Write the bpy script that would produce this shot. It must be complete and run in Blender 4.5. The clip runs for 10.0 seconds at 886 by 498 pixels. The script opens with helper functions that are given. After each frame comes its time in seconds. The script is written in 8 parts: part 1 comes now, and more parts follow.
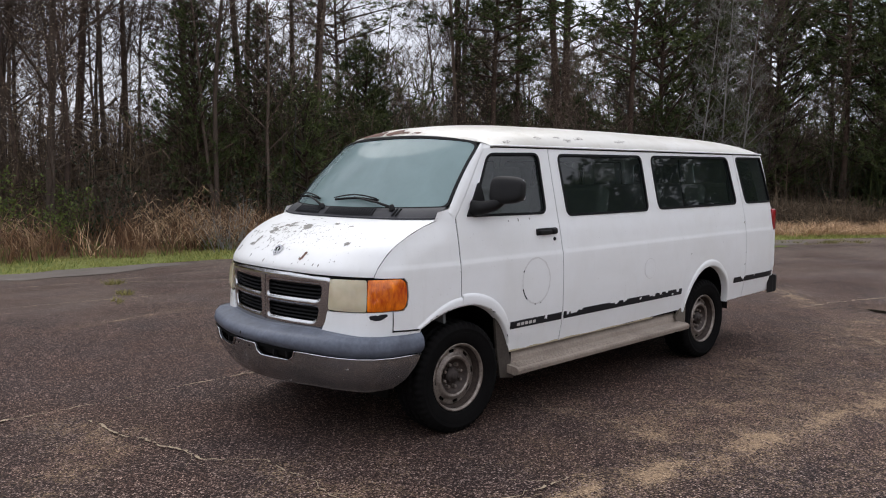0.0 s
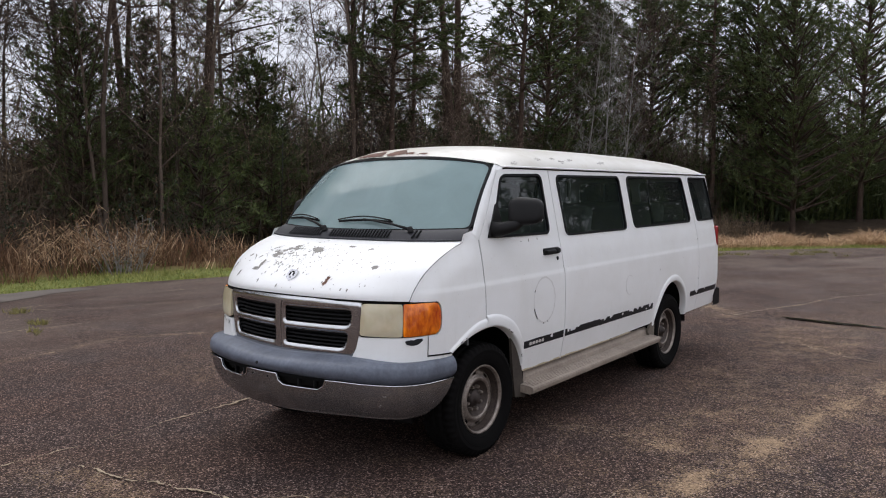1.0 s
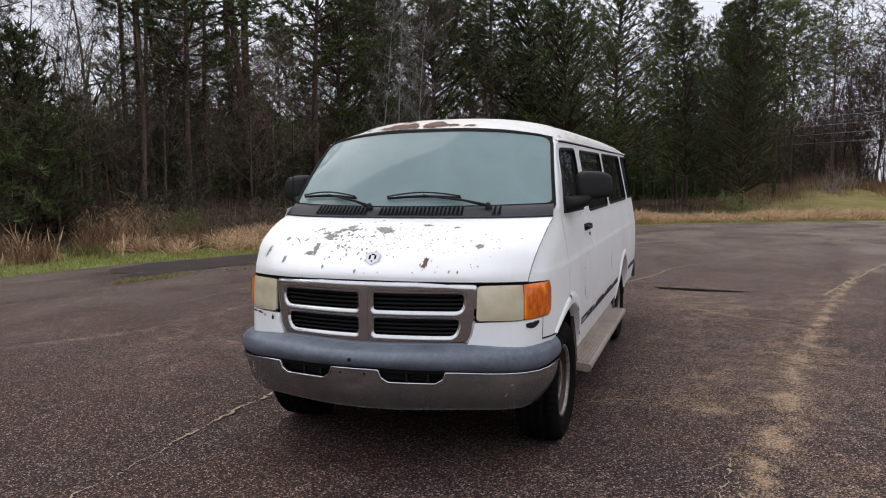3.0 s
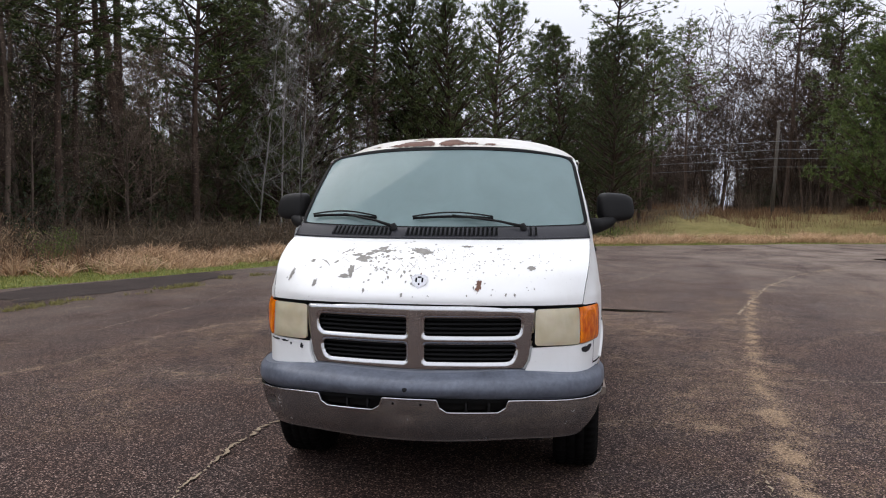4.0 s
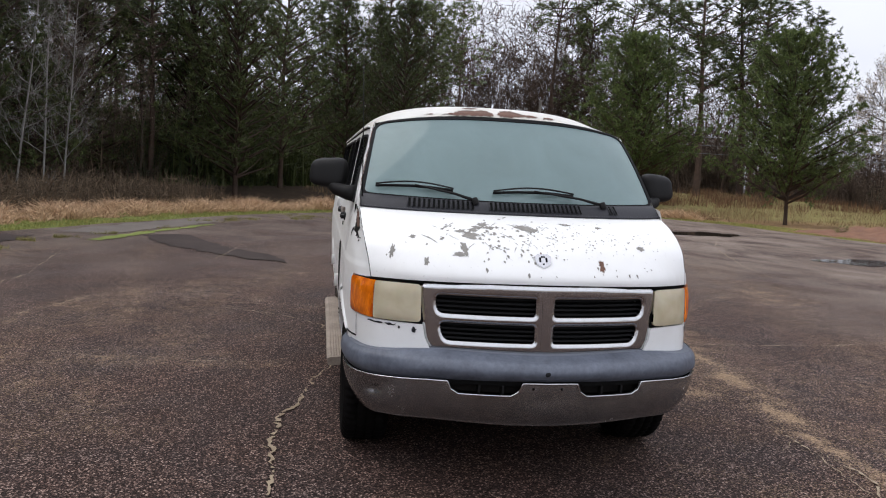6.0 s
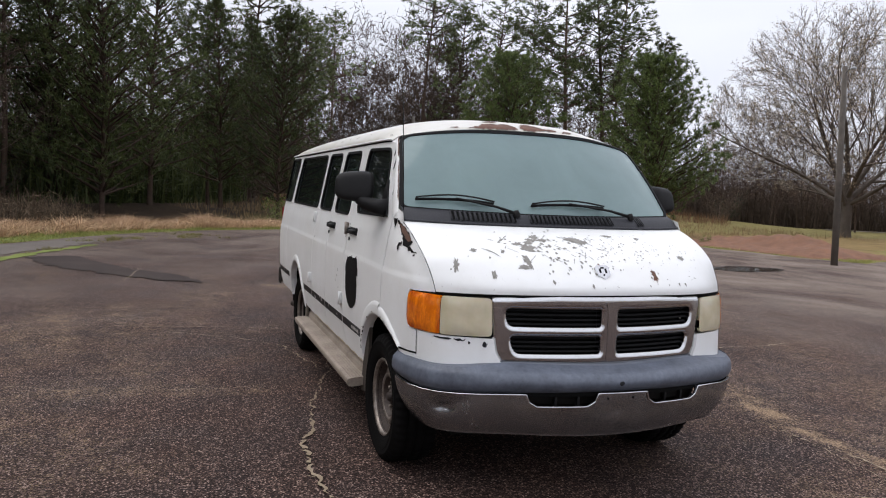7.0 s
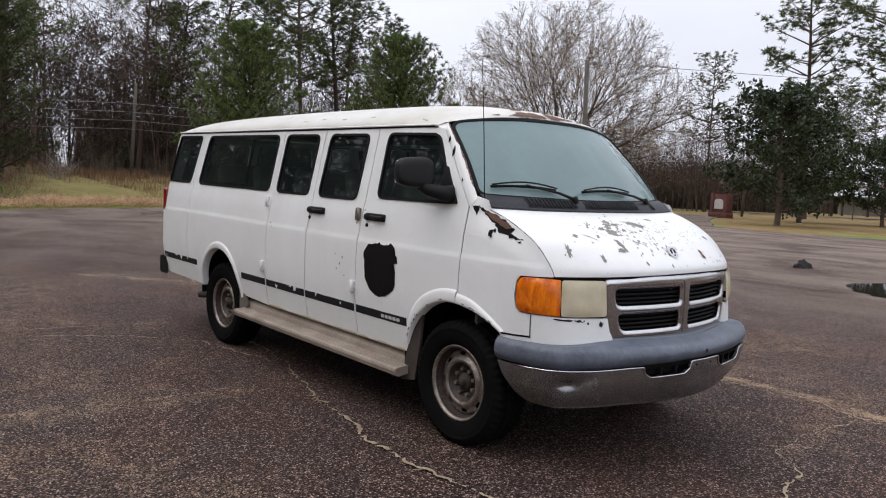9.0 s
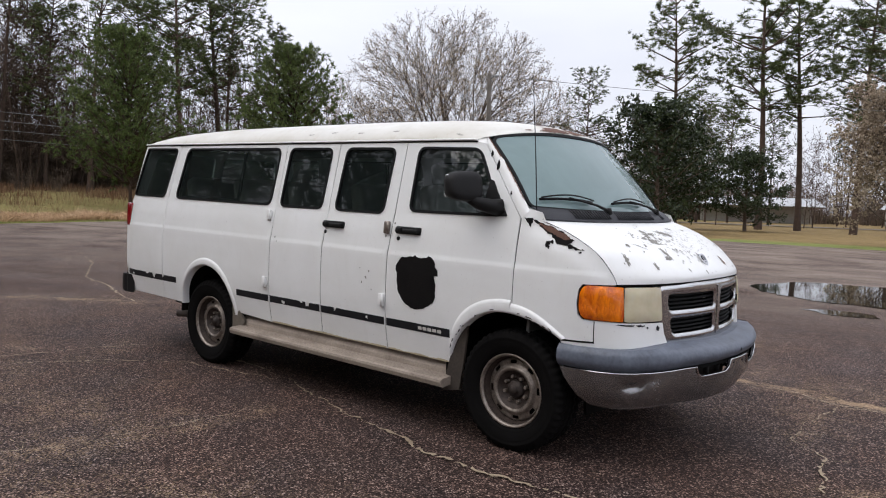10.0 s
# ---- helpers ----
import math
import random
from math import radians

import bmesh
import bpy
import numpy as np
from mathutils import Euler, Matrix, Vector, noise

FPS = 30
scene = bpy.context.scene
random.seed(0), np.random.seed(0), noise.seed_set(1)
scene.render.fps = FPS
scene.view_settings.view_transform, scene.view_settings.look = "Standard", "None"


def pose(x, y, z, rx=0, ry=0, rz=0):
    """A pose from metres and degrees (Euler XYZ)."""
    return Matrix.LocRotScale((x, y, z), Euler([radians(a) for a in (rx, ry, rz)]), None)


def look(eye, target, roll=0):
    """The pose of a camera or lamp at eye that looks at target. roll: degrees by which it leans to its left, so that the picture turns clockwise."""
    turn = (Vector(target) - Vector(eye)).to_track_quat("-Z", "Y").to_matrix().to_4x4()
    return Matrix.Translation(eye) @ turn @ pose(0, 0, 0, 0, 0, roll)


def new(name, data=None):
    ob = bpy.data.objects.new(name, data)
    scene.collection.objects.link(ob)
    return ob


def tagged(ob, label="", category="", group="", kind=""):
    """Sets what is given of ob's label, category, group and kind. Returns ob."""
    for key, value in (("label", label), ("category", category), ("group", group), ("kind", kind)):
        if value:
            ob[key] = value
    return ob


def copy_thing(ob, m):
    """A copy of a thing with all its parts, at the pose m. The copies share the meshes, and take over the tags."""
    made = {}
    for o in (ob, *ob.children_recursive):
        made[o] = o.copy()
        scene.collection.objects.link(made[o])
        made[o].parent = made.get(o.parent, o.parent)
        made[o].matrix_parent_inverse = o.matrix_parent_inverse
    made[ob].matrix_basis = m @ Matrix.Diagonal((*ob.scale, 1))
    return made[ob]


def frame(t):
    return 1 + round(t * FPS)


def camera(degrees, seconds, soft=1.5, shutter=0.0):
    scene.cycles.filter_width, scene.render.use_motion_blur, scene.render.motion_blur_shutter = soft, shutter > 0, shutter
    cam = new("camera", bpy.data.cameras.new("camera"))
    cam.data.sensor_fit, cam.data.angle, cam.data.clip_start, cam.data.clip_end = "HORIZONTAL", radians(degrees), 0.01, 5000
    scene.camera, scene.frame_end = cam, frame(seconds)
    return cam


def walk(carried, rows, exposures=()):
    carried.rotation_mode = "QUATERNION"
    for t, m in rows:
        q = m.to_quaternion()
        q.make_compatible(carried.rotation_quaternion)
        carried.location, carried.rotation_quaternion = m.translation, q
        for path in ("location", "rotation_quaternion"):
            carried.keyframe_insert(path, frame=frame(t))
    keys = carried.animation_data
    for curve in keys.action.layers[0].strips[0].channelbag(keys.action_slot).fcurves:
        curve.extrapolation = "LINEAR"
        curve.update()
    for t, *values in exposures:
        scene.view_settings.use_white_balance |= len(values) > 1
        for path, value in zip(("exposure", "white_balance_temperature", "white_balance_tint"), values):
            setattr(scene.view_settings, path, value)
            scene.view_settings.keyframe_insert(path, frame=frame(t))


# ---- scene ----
cam = camera(61.1, 10.0, 1.1)
PATH = [
    (0, (-3.367, -4.477, 1.638), (-2.02, -3.009, 1.467), 0.1),
    (0.5, (-3.699, -4.114, 1.662), (-2.24, -2.751, 1.531), 0.5),
    (1, (-3.987, -3.75, 1.669), (-2.414, -2.522, 1.542), -0.1),
    (1.5, (-4.229, -3.291, 1.648), (-2.573, -2.178, 1.504), 0.1),
    (2, (-4.47, -2.824, 1.638), (-2.722, -1.867, 1.469), -0.6),
    (2.5, (-4.61, -2.334, 1.599), (-2.787, -1.519, 1.481), -0.3),
    (2.7, (-4.64, -2.122, 1.607), (-2.793, -1.365, 1.482), -0.4),
    (3.8, (-4.72, -0.973, 1.579), (-2.766, -0.586, 1.408), 0.1),
    (4, (-4.738, -0.773, 1.587), (-2.766, -0.454, 1.48), 0.2),
    (4.5, (-4.749, -0.281, 1.601), (-2.758, -0.137, 1.471), 0.7),
    (5, (-4.67, 0.204, 1.586), (-2.675, 0.208, 1.455), 2.1),
    (5.5, (-4.68, 0.672, 1.579), (-2.693, 0.563, 1.384), 1.3),
    (5.7, (-4.615, 0.855, 1.601), (-2.635, 0.663, 1.398), 2.0),
    (6.8, (-4.3, 1.949, 1.569), (-2.402, 1.333, 1.434), 2.3),
    (7, (-4.208, 2.123, 1.542), (-2.328, 1.452, 1.411), 2.4),
    (7.5, (-3.979, 2.541, 1.541), (-2.177, 1.686, 1.393), 4.0),
    (8, (-3.772, 3.035, 1.55), (-2.06, 2.018, 1.365), 2.0),
    (8.5, (-3.489, 3.462, 1.54), (-1.852, 2.324, 1.384), 2.3),
    (9, (-3.216, 3.915, 1.526), (-1.712, 2.607, 1.36), 2.5),
    (9.5, (-2.902, 4.326, 1.485), (-1.508, 2.901, 1.32), 3.1),
    (10, (-2.547, 4.702, 1.504), (-1.269, 3.169, 1.378), 2.0),
]
EXPOSURE = [(0, 0.82), (2, 0.79), (2.7, 0.80), (4, 0.86), (5.5, 0.83), (8, 0.80), (10, 0.85)]
walk(cam, [(t, look(eye, target, roll)) for t, eye, target, roll in PATH], EXPOSURE)

import collections
from mathutils.bvhtree import BVHTree
from mathutils.geometry import delaunay_2d_cdt

# ---- world: an even overcast sky ----
SUN_EL, SUN_AZ = 52.0, 32.0
world = bpy.data.worlds.new("overcast_sky")
scene.world = world
world.use_nodes = True
wn, wl = world.node_tree.nodes, world.node_tree.links
wn.clear()
w_out, w_bg, w_sky = wn.new("ShaderNodeOutputWorld"), wn.new("ShaderNodeBackground"), wn.new("ShaderNodeTexSky")
w_sky.sky_type, w_sky.sun_disc = "NISHITA", False
w_sky.sun_elevation, w_sky.sun_rotation = radians(SUN_EL), radians(SUN_AZ)
w_sky.dust_density, w_sky.air_density = 3.0, 1.0
w_gain = wn.new("ShaderNodeMixRGB")
w_gain.blend_type = "MULTIPLY"
w_gain.inputs[0].default_value = 1.0
w_gain.inputs[2].default_value = (0.1, 0.1, 0.1, 1)
w_tc, w_map, w_noise, w_ramp = wn.new("ShaderNodeTexCoord"), wn.new("ShaderNodeMapping"), wn.new("ShaderNodeTexNoise"), wn.new("ShaderNodeValToRGB")
w_map.inputs["Scale"].default_value = (1.0, 1.0, 3.2)
w_noise.inputs["Scale"].default_value, w_noise.inputs["Detail"].default_value = 2.2, 6.0
w_ramp.color_ramp.elements[0].position, w_ramp.color_ramp.elements[0].color = 0.3, (0.744, 0.766, 0.855, 1)
w_ramp.color_ramp.elements[1].position, w_ramp.color_ramp.elements[1].color = 0.7, (0.862, 0.884, 0.985, 1)
w_mix = wn.new("ShaderNodeMixRGB")
w_mix.inputs[0].default_value = 0.92
wl.new(w_tc.outputs["Generated"], w_map.inputs["Vector"])
wl.new(w_map.outputs["Vector"], w_noise.inputs["Vector"])
wl.new(w_noise.outputs["Fac"], w_ramp.inputs["Fac"])
wl.new(w_sky.outputs["Color"], w_gain.inputs[1])
wl.new(w_gain.outputs["Color"], w_mix.inputs[1])
wl.new(w_ramp.outputs["Color"], w_mix.inputs[2])
# an overcast dome is brighter overhead than at the horizon
w_sep, w_lift = wn.new("ShaderNodeSeparateXYZ"), wn.new("ShaderNodeMapRange")
w_lift.interpolation_type = "SMOOTHSTEP"
w_lift.inputs["From Min"].default_value, w_lift.inputs["From Max"].default_value = 0.10, 0.60
w_lift.inputs["To Min"].default_value, w_lift.inputs["To Max"].default_value = 0.62, 0.95
w_dome = wn.new("ShaderNodeVectorMath")
w_dome.operation = "SCALE"
wl.new(w_tc.outputs["Generated"], w_sep.inputs["Vector"])
wl.new(w_sep.outputs["Z"], w_lift.inputs["Value"])
wl.new(w_mix.outputs["Color"], w_dome.inputs[0])
wl.new(w_lift.outputs["Result"], w_dome.inputs["Scale"])
wl.new(w_dome.outputs["Vector"], w_bg.inputs["Color"])
w_bg.inputs["Strength"].default_value = 1.0
wl.new(w_bg.outputs["Background"], w_out.inputs["Surface"])

sun_data = bpy.data.lights.new("sun", "SUN")
sun_data.energy, sun_data.angle, sun_data.color = 0.85, radians(60), (1.0, 0.97, 0.93)
sun = new("sun", sun_data)
sun.matrix_world = look((0, 0, 60), (-60 * math.sin(radians(SUN_AZ)) / math.tan(radians(SUN_EL)), -60 * math.cos(radians(SUN_AZ)) / math.tan(radians(SUN_EL)), 0))


# ---- materials ----
def nodes_of(name):
    m = bpy.data.materials.new(name)
    m.use_nodes = True
    nt = m.node_tree
    return m, nt.nodes, nt.links, nt.nodes["Principled BSDF"]


def noise_node(n, l, coord, scale, detail=4.0, rough=0.55, dist=0.0):
    t = n.new("ShaderNodeTexNoise")
    t.inputs["Scale"].default_value, t.inputs["Detail"].default_value = scale, detail
    t.inputs["Roughness"].default_value, t.inputs["Distortion"].default_value = rough, dist
    l.new(coord, t.inputs["Vector"])
    return t.outputs["Fac"]


def ramp_node(n, l, fac, stops):
    r = n.new("ShaderNodeValToRGB")
    e = r.color_ramp.elements
    while len(e) < len(stops):
        e.new(0.5)
    for i, (p, c) in enumerate(stops):
        e[i].position = p
        e[i].color = (*c, 1) if len(c) == 3 else c
    l.new(fac, r.inputs["Fac"])
    return r.outputs["Color"]


def mix_node(n, l, fac, a, b, mode="MIX"):
    m = n.new("ShaderNodeMixRGB")
    m.blend_type = mode
    for i, v in enumerate((fac, a, b)):
        if isinstance(v, bpy.types.NodeSocket):
            l.new(v, m.inputs[i])
        elif i == 0:
            m.inputs[0].default_value = v
        else:
            m.inputs[i].default_value = (*v, 1)
    return m.outputs["Color"]


def bump_node(n, l, p, height, strength, dist=0.01):
    b = n.new("ShaderNodeBump")
    b.inputs["Strength"].default_value, b.inputs["Distance"].default_value = strength, dist
    l.new(height, b.inputs["Height"])
    l.new(b.outputs["Normal"], p.inputs["Normal"])
    return b


def coord_of(n, kind="Object"):
    return n.new("ShaderNodeTexCoord").outputs[kind]


def surface(name, light, dark, rough=0.6, metal=0.0, scale=3.0, fine=60.0, bump=0.15, bump_dist=0.004, rough_var=0.1, coat=0.0, random_hue=0.0, spec=0.5):
    """A plain surface whose colour drifts between two tones at two sizes, with fine relief."""
    m, n, l, p = nodes_of(name)
    c = coord_of(n)
    big = noise_node(n, l, c, scale, 5.0, 0.6)
    small = noise_node(n, l, c, fine, 3.0, 0.6)
    both = mix_node(n, l, 0.4, big, small)
    col = ramp_node(n, l, both, [(0.3, dark), (0.7, light)])
    if random_hue:
        info = n.new("ShaderNodeObjectInfo")
        hs = n.new("ShaderNodeHueSaturation")
        mr = n.new("ShaderNodeMapRange")
        mr.inputs["To Min"].default_value, mr.inputs["To Max"].default_value = 1 - random_hue, 1 + random_hue
        l.new(info.outputs["Random"], mr.inputs["Value"])
        l.new(mr.outputs["Result"], hs.inputs["Value"])
        l.new(col, hs.inputs["Color"])
        col = hs.outputs["Color"]
    l.new(col, p.inputs["Base Color"])
    mr2 = n.new("ShaderNodeMapRange")
    mr2.inputs["To Min"].default_value, mr2.inputs["To Max"].default_value = max(0.02, rough - rough_var), min(1, rough + rough_var)
    l.new(both, mr2.inputs["Value"])
    l.new(mr2.outputs["Result"], p.inputs["Roughness"])
    p.inputs["Metallic"].default_value = metal
    p.inputs["Coat Weight"].default_value = coat
    p.inputs["Specular IOR Level"].default_value = spec
    if bump:
        bump_node(n, l, p, small, bump, bump_dist)
    return m


def make_paint(name, light, dull, stain, streaks):
    m, n, l, p = nodes_of(name)
    c = coord_of(n)
    big = noise_node(n, l, c, 1.7, 6.0, 0.65, 0.4)
    streak_map = n.new("ShaderNodeMapping")
    streak_map.inputs["Scale"].default_value = (9.0, 9.0, 1.2)
    l.new(c, streak_map.inputs["Vector"])
    streak = noise_node(n, l, streak_map.outputs["Vector"], 2.0, 5.0, 0.6)
    spots = noise_node(n, l, c, 75.0, 2.0, 0.5)
    col = ramp_node(n, l, big, [(0.3, dull), (0.65, light)])
    col = mix_node(n, l, ramp_node(n, l, streak, [(0.58, (0, 0, 0)), (0.85, (streaks, streaks, streaks))]), col, stain)
    col = mix_node(n, l, ramp_node(n, l, spots, [(0.70, (0, 0, 0)), (0.76, (0.35, 0.35, 0.35))]), col, (0.33, 0.30, 0.27))
    l.new(col, p.inputs["Base Color"])
    l.new(ramp_node(n, l, big, [(0.2, (0.45, 0.45, 0.45)), (0.8, (0.28, 0.28, 0.28))]), p.inputs["Roughness"])
    p.inputs["Coat Weight"].default_value, p.inputs["Coat Roughness"].default_value = 0.12, 0.25
    wave = noise_node(n, l, c, 3.0, 2.0, 0.5)
    bump_node(n, l, p, wave, 0.12, 0.02)
    return m


def make_glass(name, tint, clouding, dust_sheen_colour, rough=0.01, ior=1.6):
    """Tinted pane under a dusty film: a clear tinted share, a mirror share by Fresnel and a thin matt share whose pale
    colour also stands for sky sheen.
    """
    m, n, l, p = nodes_of(name)
    n.remove(p)
    out = n["Material Output"]
    c = coord_of(n)
    tr, gl, df = n.new("ShaderNodeBsdfTransparent"), n.new("ShaderNodeBsdfGlossy"), n.new("ShaderNodeBsdfDiffuse")
    tr.inputs["Color"].default_value = (*tint, 1)
    gl.inputs["Roughness"].default_value = rough
    df.inputs["Color"].default_value = (*dust_sheen_colour, 1)
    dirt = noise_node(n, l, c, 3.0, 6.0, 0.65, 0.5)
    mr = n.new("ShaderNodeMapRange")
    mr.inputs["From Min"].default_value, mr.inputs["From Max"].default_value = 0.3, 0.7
    mr.inputs["To Min"].default_value, mr.inputs["To Max"].default_value = clouding * 0.93, clouding * 1.07
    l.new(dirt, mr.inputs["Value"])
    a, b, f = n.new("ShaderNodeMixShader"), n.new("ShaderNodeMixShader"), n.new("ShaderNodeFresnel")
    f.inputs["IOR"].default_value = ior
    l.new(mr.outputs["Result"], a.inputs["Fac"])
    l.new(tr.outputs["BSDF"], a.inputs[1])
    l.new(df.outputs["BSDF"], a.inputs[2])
    l.new(f.outputs["Fac"], b.inputs["Fac"])
    l.new(a.outputs["Shader"], b.inputs[1])
    l.new(gl.outputs["BSDF"], b.inputs[2])
    l.new(b.outputs["Shader"], out.inputs["Surface"])
    return m


def make_lens(name, colour, deep, clouding, pattern=0.5):
    """Moulded lamp lens: slanting facets, their glints and inner reflections put into the colour, and cloudy wear."""
    m, n, l, p = nodes_of(name)
    c = coord_of(n)
    turned = n.new("ShaderNodeMapping")
    turned.inputs["Rotation"].default_value = (0.6, 0.5, 0.0)
    turned.inputs["Scale"].default_value = (1.0, 1.0, 0.35)
    l.new(c, turned.inputs["Vector"])
    cells = n.new("ShaderNodeTexVoronoi")
    cells.inputs["Scale"].default_value = 120.0
    l.new(turned.outputs["Vector"], cells.inputs["Vector"])
    tones = n.new("ShaderNodeSeparateColor")
    l.new(cells.outputs["Color"], tones.inputs["Color"])
    facet = mix_node(n, l, 0.85, tones.outputs["Red"], noise_node(n, l, turned.outputs["Vector"], 15.0, 1.0, 0.4, 1.2))
    cloud = noise_node(n, l, c, 6.0, 3.0, 0.5, 0.3)
    col = mix_node(n, l, ramp_node(n, l, mix_node(n, l, pattern, cloud, facet), [(0.30, (0, 0, 0)), (0.66, (1, 1, 1))]), deep, colour)
    l.new(col, p.inputs["Base Color"])
    p.inputs["Roughness"].default_value = clouding
    p.inputs["Coat Weight"].default_value, p.inputs["Coat Roughness"].default_value = 0.5, 0.06
    p.inputs["Subsurface Weight"].default_value = 0.15
    p.inputs["Subsurface Radius"].default_value = (0.02, 0.01, 0.004)
    bump_node(n, l, p, facet, 0.8 * pattern, 0.02)
    return m


def math_node(n, l, op, a, b):
    m = n.new("ShaderNodeMath")
    m.operation = op
    for i, v in enumerate((a, b)):
        if isinstance(v, bpy.types.NodeSocket):
            l.new(v, m.inputs[i])
        else:
            m.inputs[i].default_value = v
    return m.outputs[0]


def make_asphalt():
    """Old chip-seal asphalt: brown binder, dark and pale stones, sand grains lying in washes and thin lines."""
    m, n, l, p = nodes_of("old_asphalt")
    c = coord_of(n)
    stones = n.new("ShaderNodeTexVoronoi")
    stones.inputs["Scale"].default_value = 104.0
    l.new(c, stones.inputs["Vector"])
    split = n.new("ShaderNodeSeparateColor")
    l.new(stones.outputs["Color"], split.inputs["Color"])
    tone = ramp_node(n, l, split.outputs["Red"], [(0.0, (0.0192, 0.0138, 0.0125)), (0.50, (0.0475, 0.0332, 0.0293)), (0.74, (0.1153, 0.0814, 0.0709)), (0.91, (0.2655, 0.1989, 0.1695)), (1.0, (0.4746, 0.3898, 0.3333))])
    gap = ramp_node(n, l, stones.outputs["Distance"], [(0.30, (1, 1, 1)), (0.80, (0.22, 0.20, 0.19))])
    col = mix_node(n, l, 1.0, tone, gap, "MULTIPLY")
    blotch = noise_node(n, l, c, 0.55, 6.0, 0.6, 0.3)
    tint = ramp_node(n, l, noise_node(n, l, c, 1.3, 5.0, 0.6, 0.5), [(0.32, (0.88, 0.85, 0.89)), (0.68, (1.22, 1.03, 0.95))])
    col = mix_node(n, l, 1.0, col, tint, "MULTIPLY")
    col = mix_node(n, l, ramp_node(n, l, blotch, [(0.40, (0, 0, 0)), (0.75, (0.30, 0.30, 0.30))]), col, (0.060, 0.043, 0.035))
    lay = n.new("ShaderNodeAttribute")
    lay.attribute_name = "sand"
    wash = ramp_node(n, l, noise_node(n, l, c, 3.4, 8.0, 0.75, 0.25), [(0.28, (0.08, 0.08, 0.08)), (0.72, (1, 1, 1))])
    vein = ramp_node(n, l, noise_node(n, l, c, 0.75, 4.0, 0.55, 0.5), [(0.455, (0, 0, 0)), (0.496, (1, 1, 1)), (0.504, (1, 1, 1)), (0.545, (0, 0, 0))])
    area = ramp_node(n, l, noise_node(n, l, c, 0.22, 3.0, 0.5, 0.2), [(0.36, (0.05, 0.05, 0.05)), (0.60, (0.50, 0.50, 0.50))])
    part_a = math_node(n, l, "MULTIPLY", wash, math_node(n, l, "ADD", lay.outputs["Fac"], math_node(n, l, "MULTIPLY", area, 1.0)))
    part_b = math_node(n, l, "MULTIPLY", vein, math_node(n, l, "ADD", math_node(n, l, "MULTIPLY", lay.outputs["Fac"], 0.30), math_node(n, l, "MULTIPLY", area, 0.85)))
    share = math_node(n, l, "MAXIMUM", part_a, part_b)
    grains = noise_node(n, l, c, 70.0, 3.0, 0.7)
    hit = math_node(n, l, "SUBTRACT", share, mix_node(n, l, 0.30, split.outputs["Green"], grains))
    mask = ramp_node(n, l, hit, [(0.0, (0, 0, 0)), (0.55, (0.9, 0.9, 0.9))])
    col = mix_node(n, l, mask, col, ramp_node(n, l, split.outputs["Blue"], [(0.0, (0.16, 0.105, 0.064)), (1.0, (0.46, 0.325, 0.205))]))
    # far lot: its grazing sheen painted as paler colour, with silt by the puddle
    far = n.new("ShaderNodeAttribute")
    far.attribute_name = "worn"
    streak_map = n.new("ShaderNodeMapping")
    streak_map.inputs["Rotation"].default_value = (0, 0, 0.45)
    streak_map.inputs["Scale"].default_value = (0.7, 1.2, 1.0)
    l.new(c, streak_map.inputs["Vector"])
    streak = noise_node(n, l, streak_map.outputs["Vector"], 0.5, 8.0, 0.65, 0.6)
    fn = math_node(n, l, "MULTIPLY", far.outputs["Fac"], ramp_node(n, l, streak, [(0.36, (0.05, 0.05, 0.05)), (0.66, (1, 1, 1))]))
    col = mix_node(n, l, fn, col, ramp_node(n, l, split.outputs["Green"], [(0.0, (0.130, 0.100, 0.083)), (1.0, (0.285, 0.228, 0.188))]))
    l.new(col, p.inputs["Base Color"])
    l.new(ramp_node(n, l, blotch, [(0.3, (0.6, 0.6, 0.6)), (0.7, (0.85, 0.85, 0.85))]), p.inputs["Roughness"])
    p.inputs["Specular IOR Level"].default_value = 0.10
    bump_node(n, l, p, stones.outputs["Distance"], 0.7, 0.008)
    return m


def make_turf():
    """Ground off the pavement: short green turf, straw, bare red-brown earth and fallen leaves darkened for tree shade,
    by layers of the mesh.
    """
    m, n, l, p = nodes_of("rough_turf")
    c = coord_of(n)
    mid = noise_node(n, l, c, 0.7, 6.0, 0.65, 0.4)
    fine = noise_node(n, l, c, 14.0, 4.0, 0.7)
    both = mix_node(n, l, 0.5, mid, fine)
    green = ramp_node(n, l, both, [(0.3, (0.075, 0.095, 0.026)), (0.5, (0.17, 0.205, 0.055)), (0.72, (0.30, 0.29, 0.115))])
    straw = ramp_node(n, l, both, [(0.3, (0.10, 0.062, 0.030)), (0.55, (0.26, 0.165, 0.080)), (0.75, (0.38, 0.26, 0.14))])
    # leaf tone taken near black to hold the trees' shade
    litter_shade = ramp_node(n, l, both, [(0.3, (0.018, 0.013, 0.009)), (0.6, (0.055, 0.038, 0.024)), (0.8, (0.11, 0.075, 0.045))])
    for name, tone in (("straw", straw), ("litter_shade", litter_shade)):
        a = n.new("ShaderNodeAttribute")
        a.attribute_name = name
        green = mix_node(n, l, a.outputs["Fac"], green, tone)
    l.new(green, p.inputs["Base Color"])
    p.inputs["Roughness"].default_value = 0.95
    p.inputs["Specular IOR Level"].default_value = 0.15
    bump_node(n, l, p, fine, 0.8, 0.05)
    return m


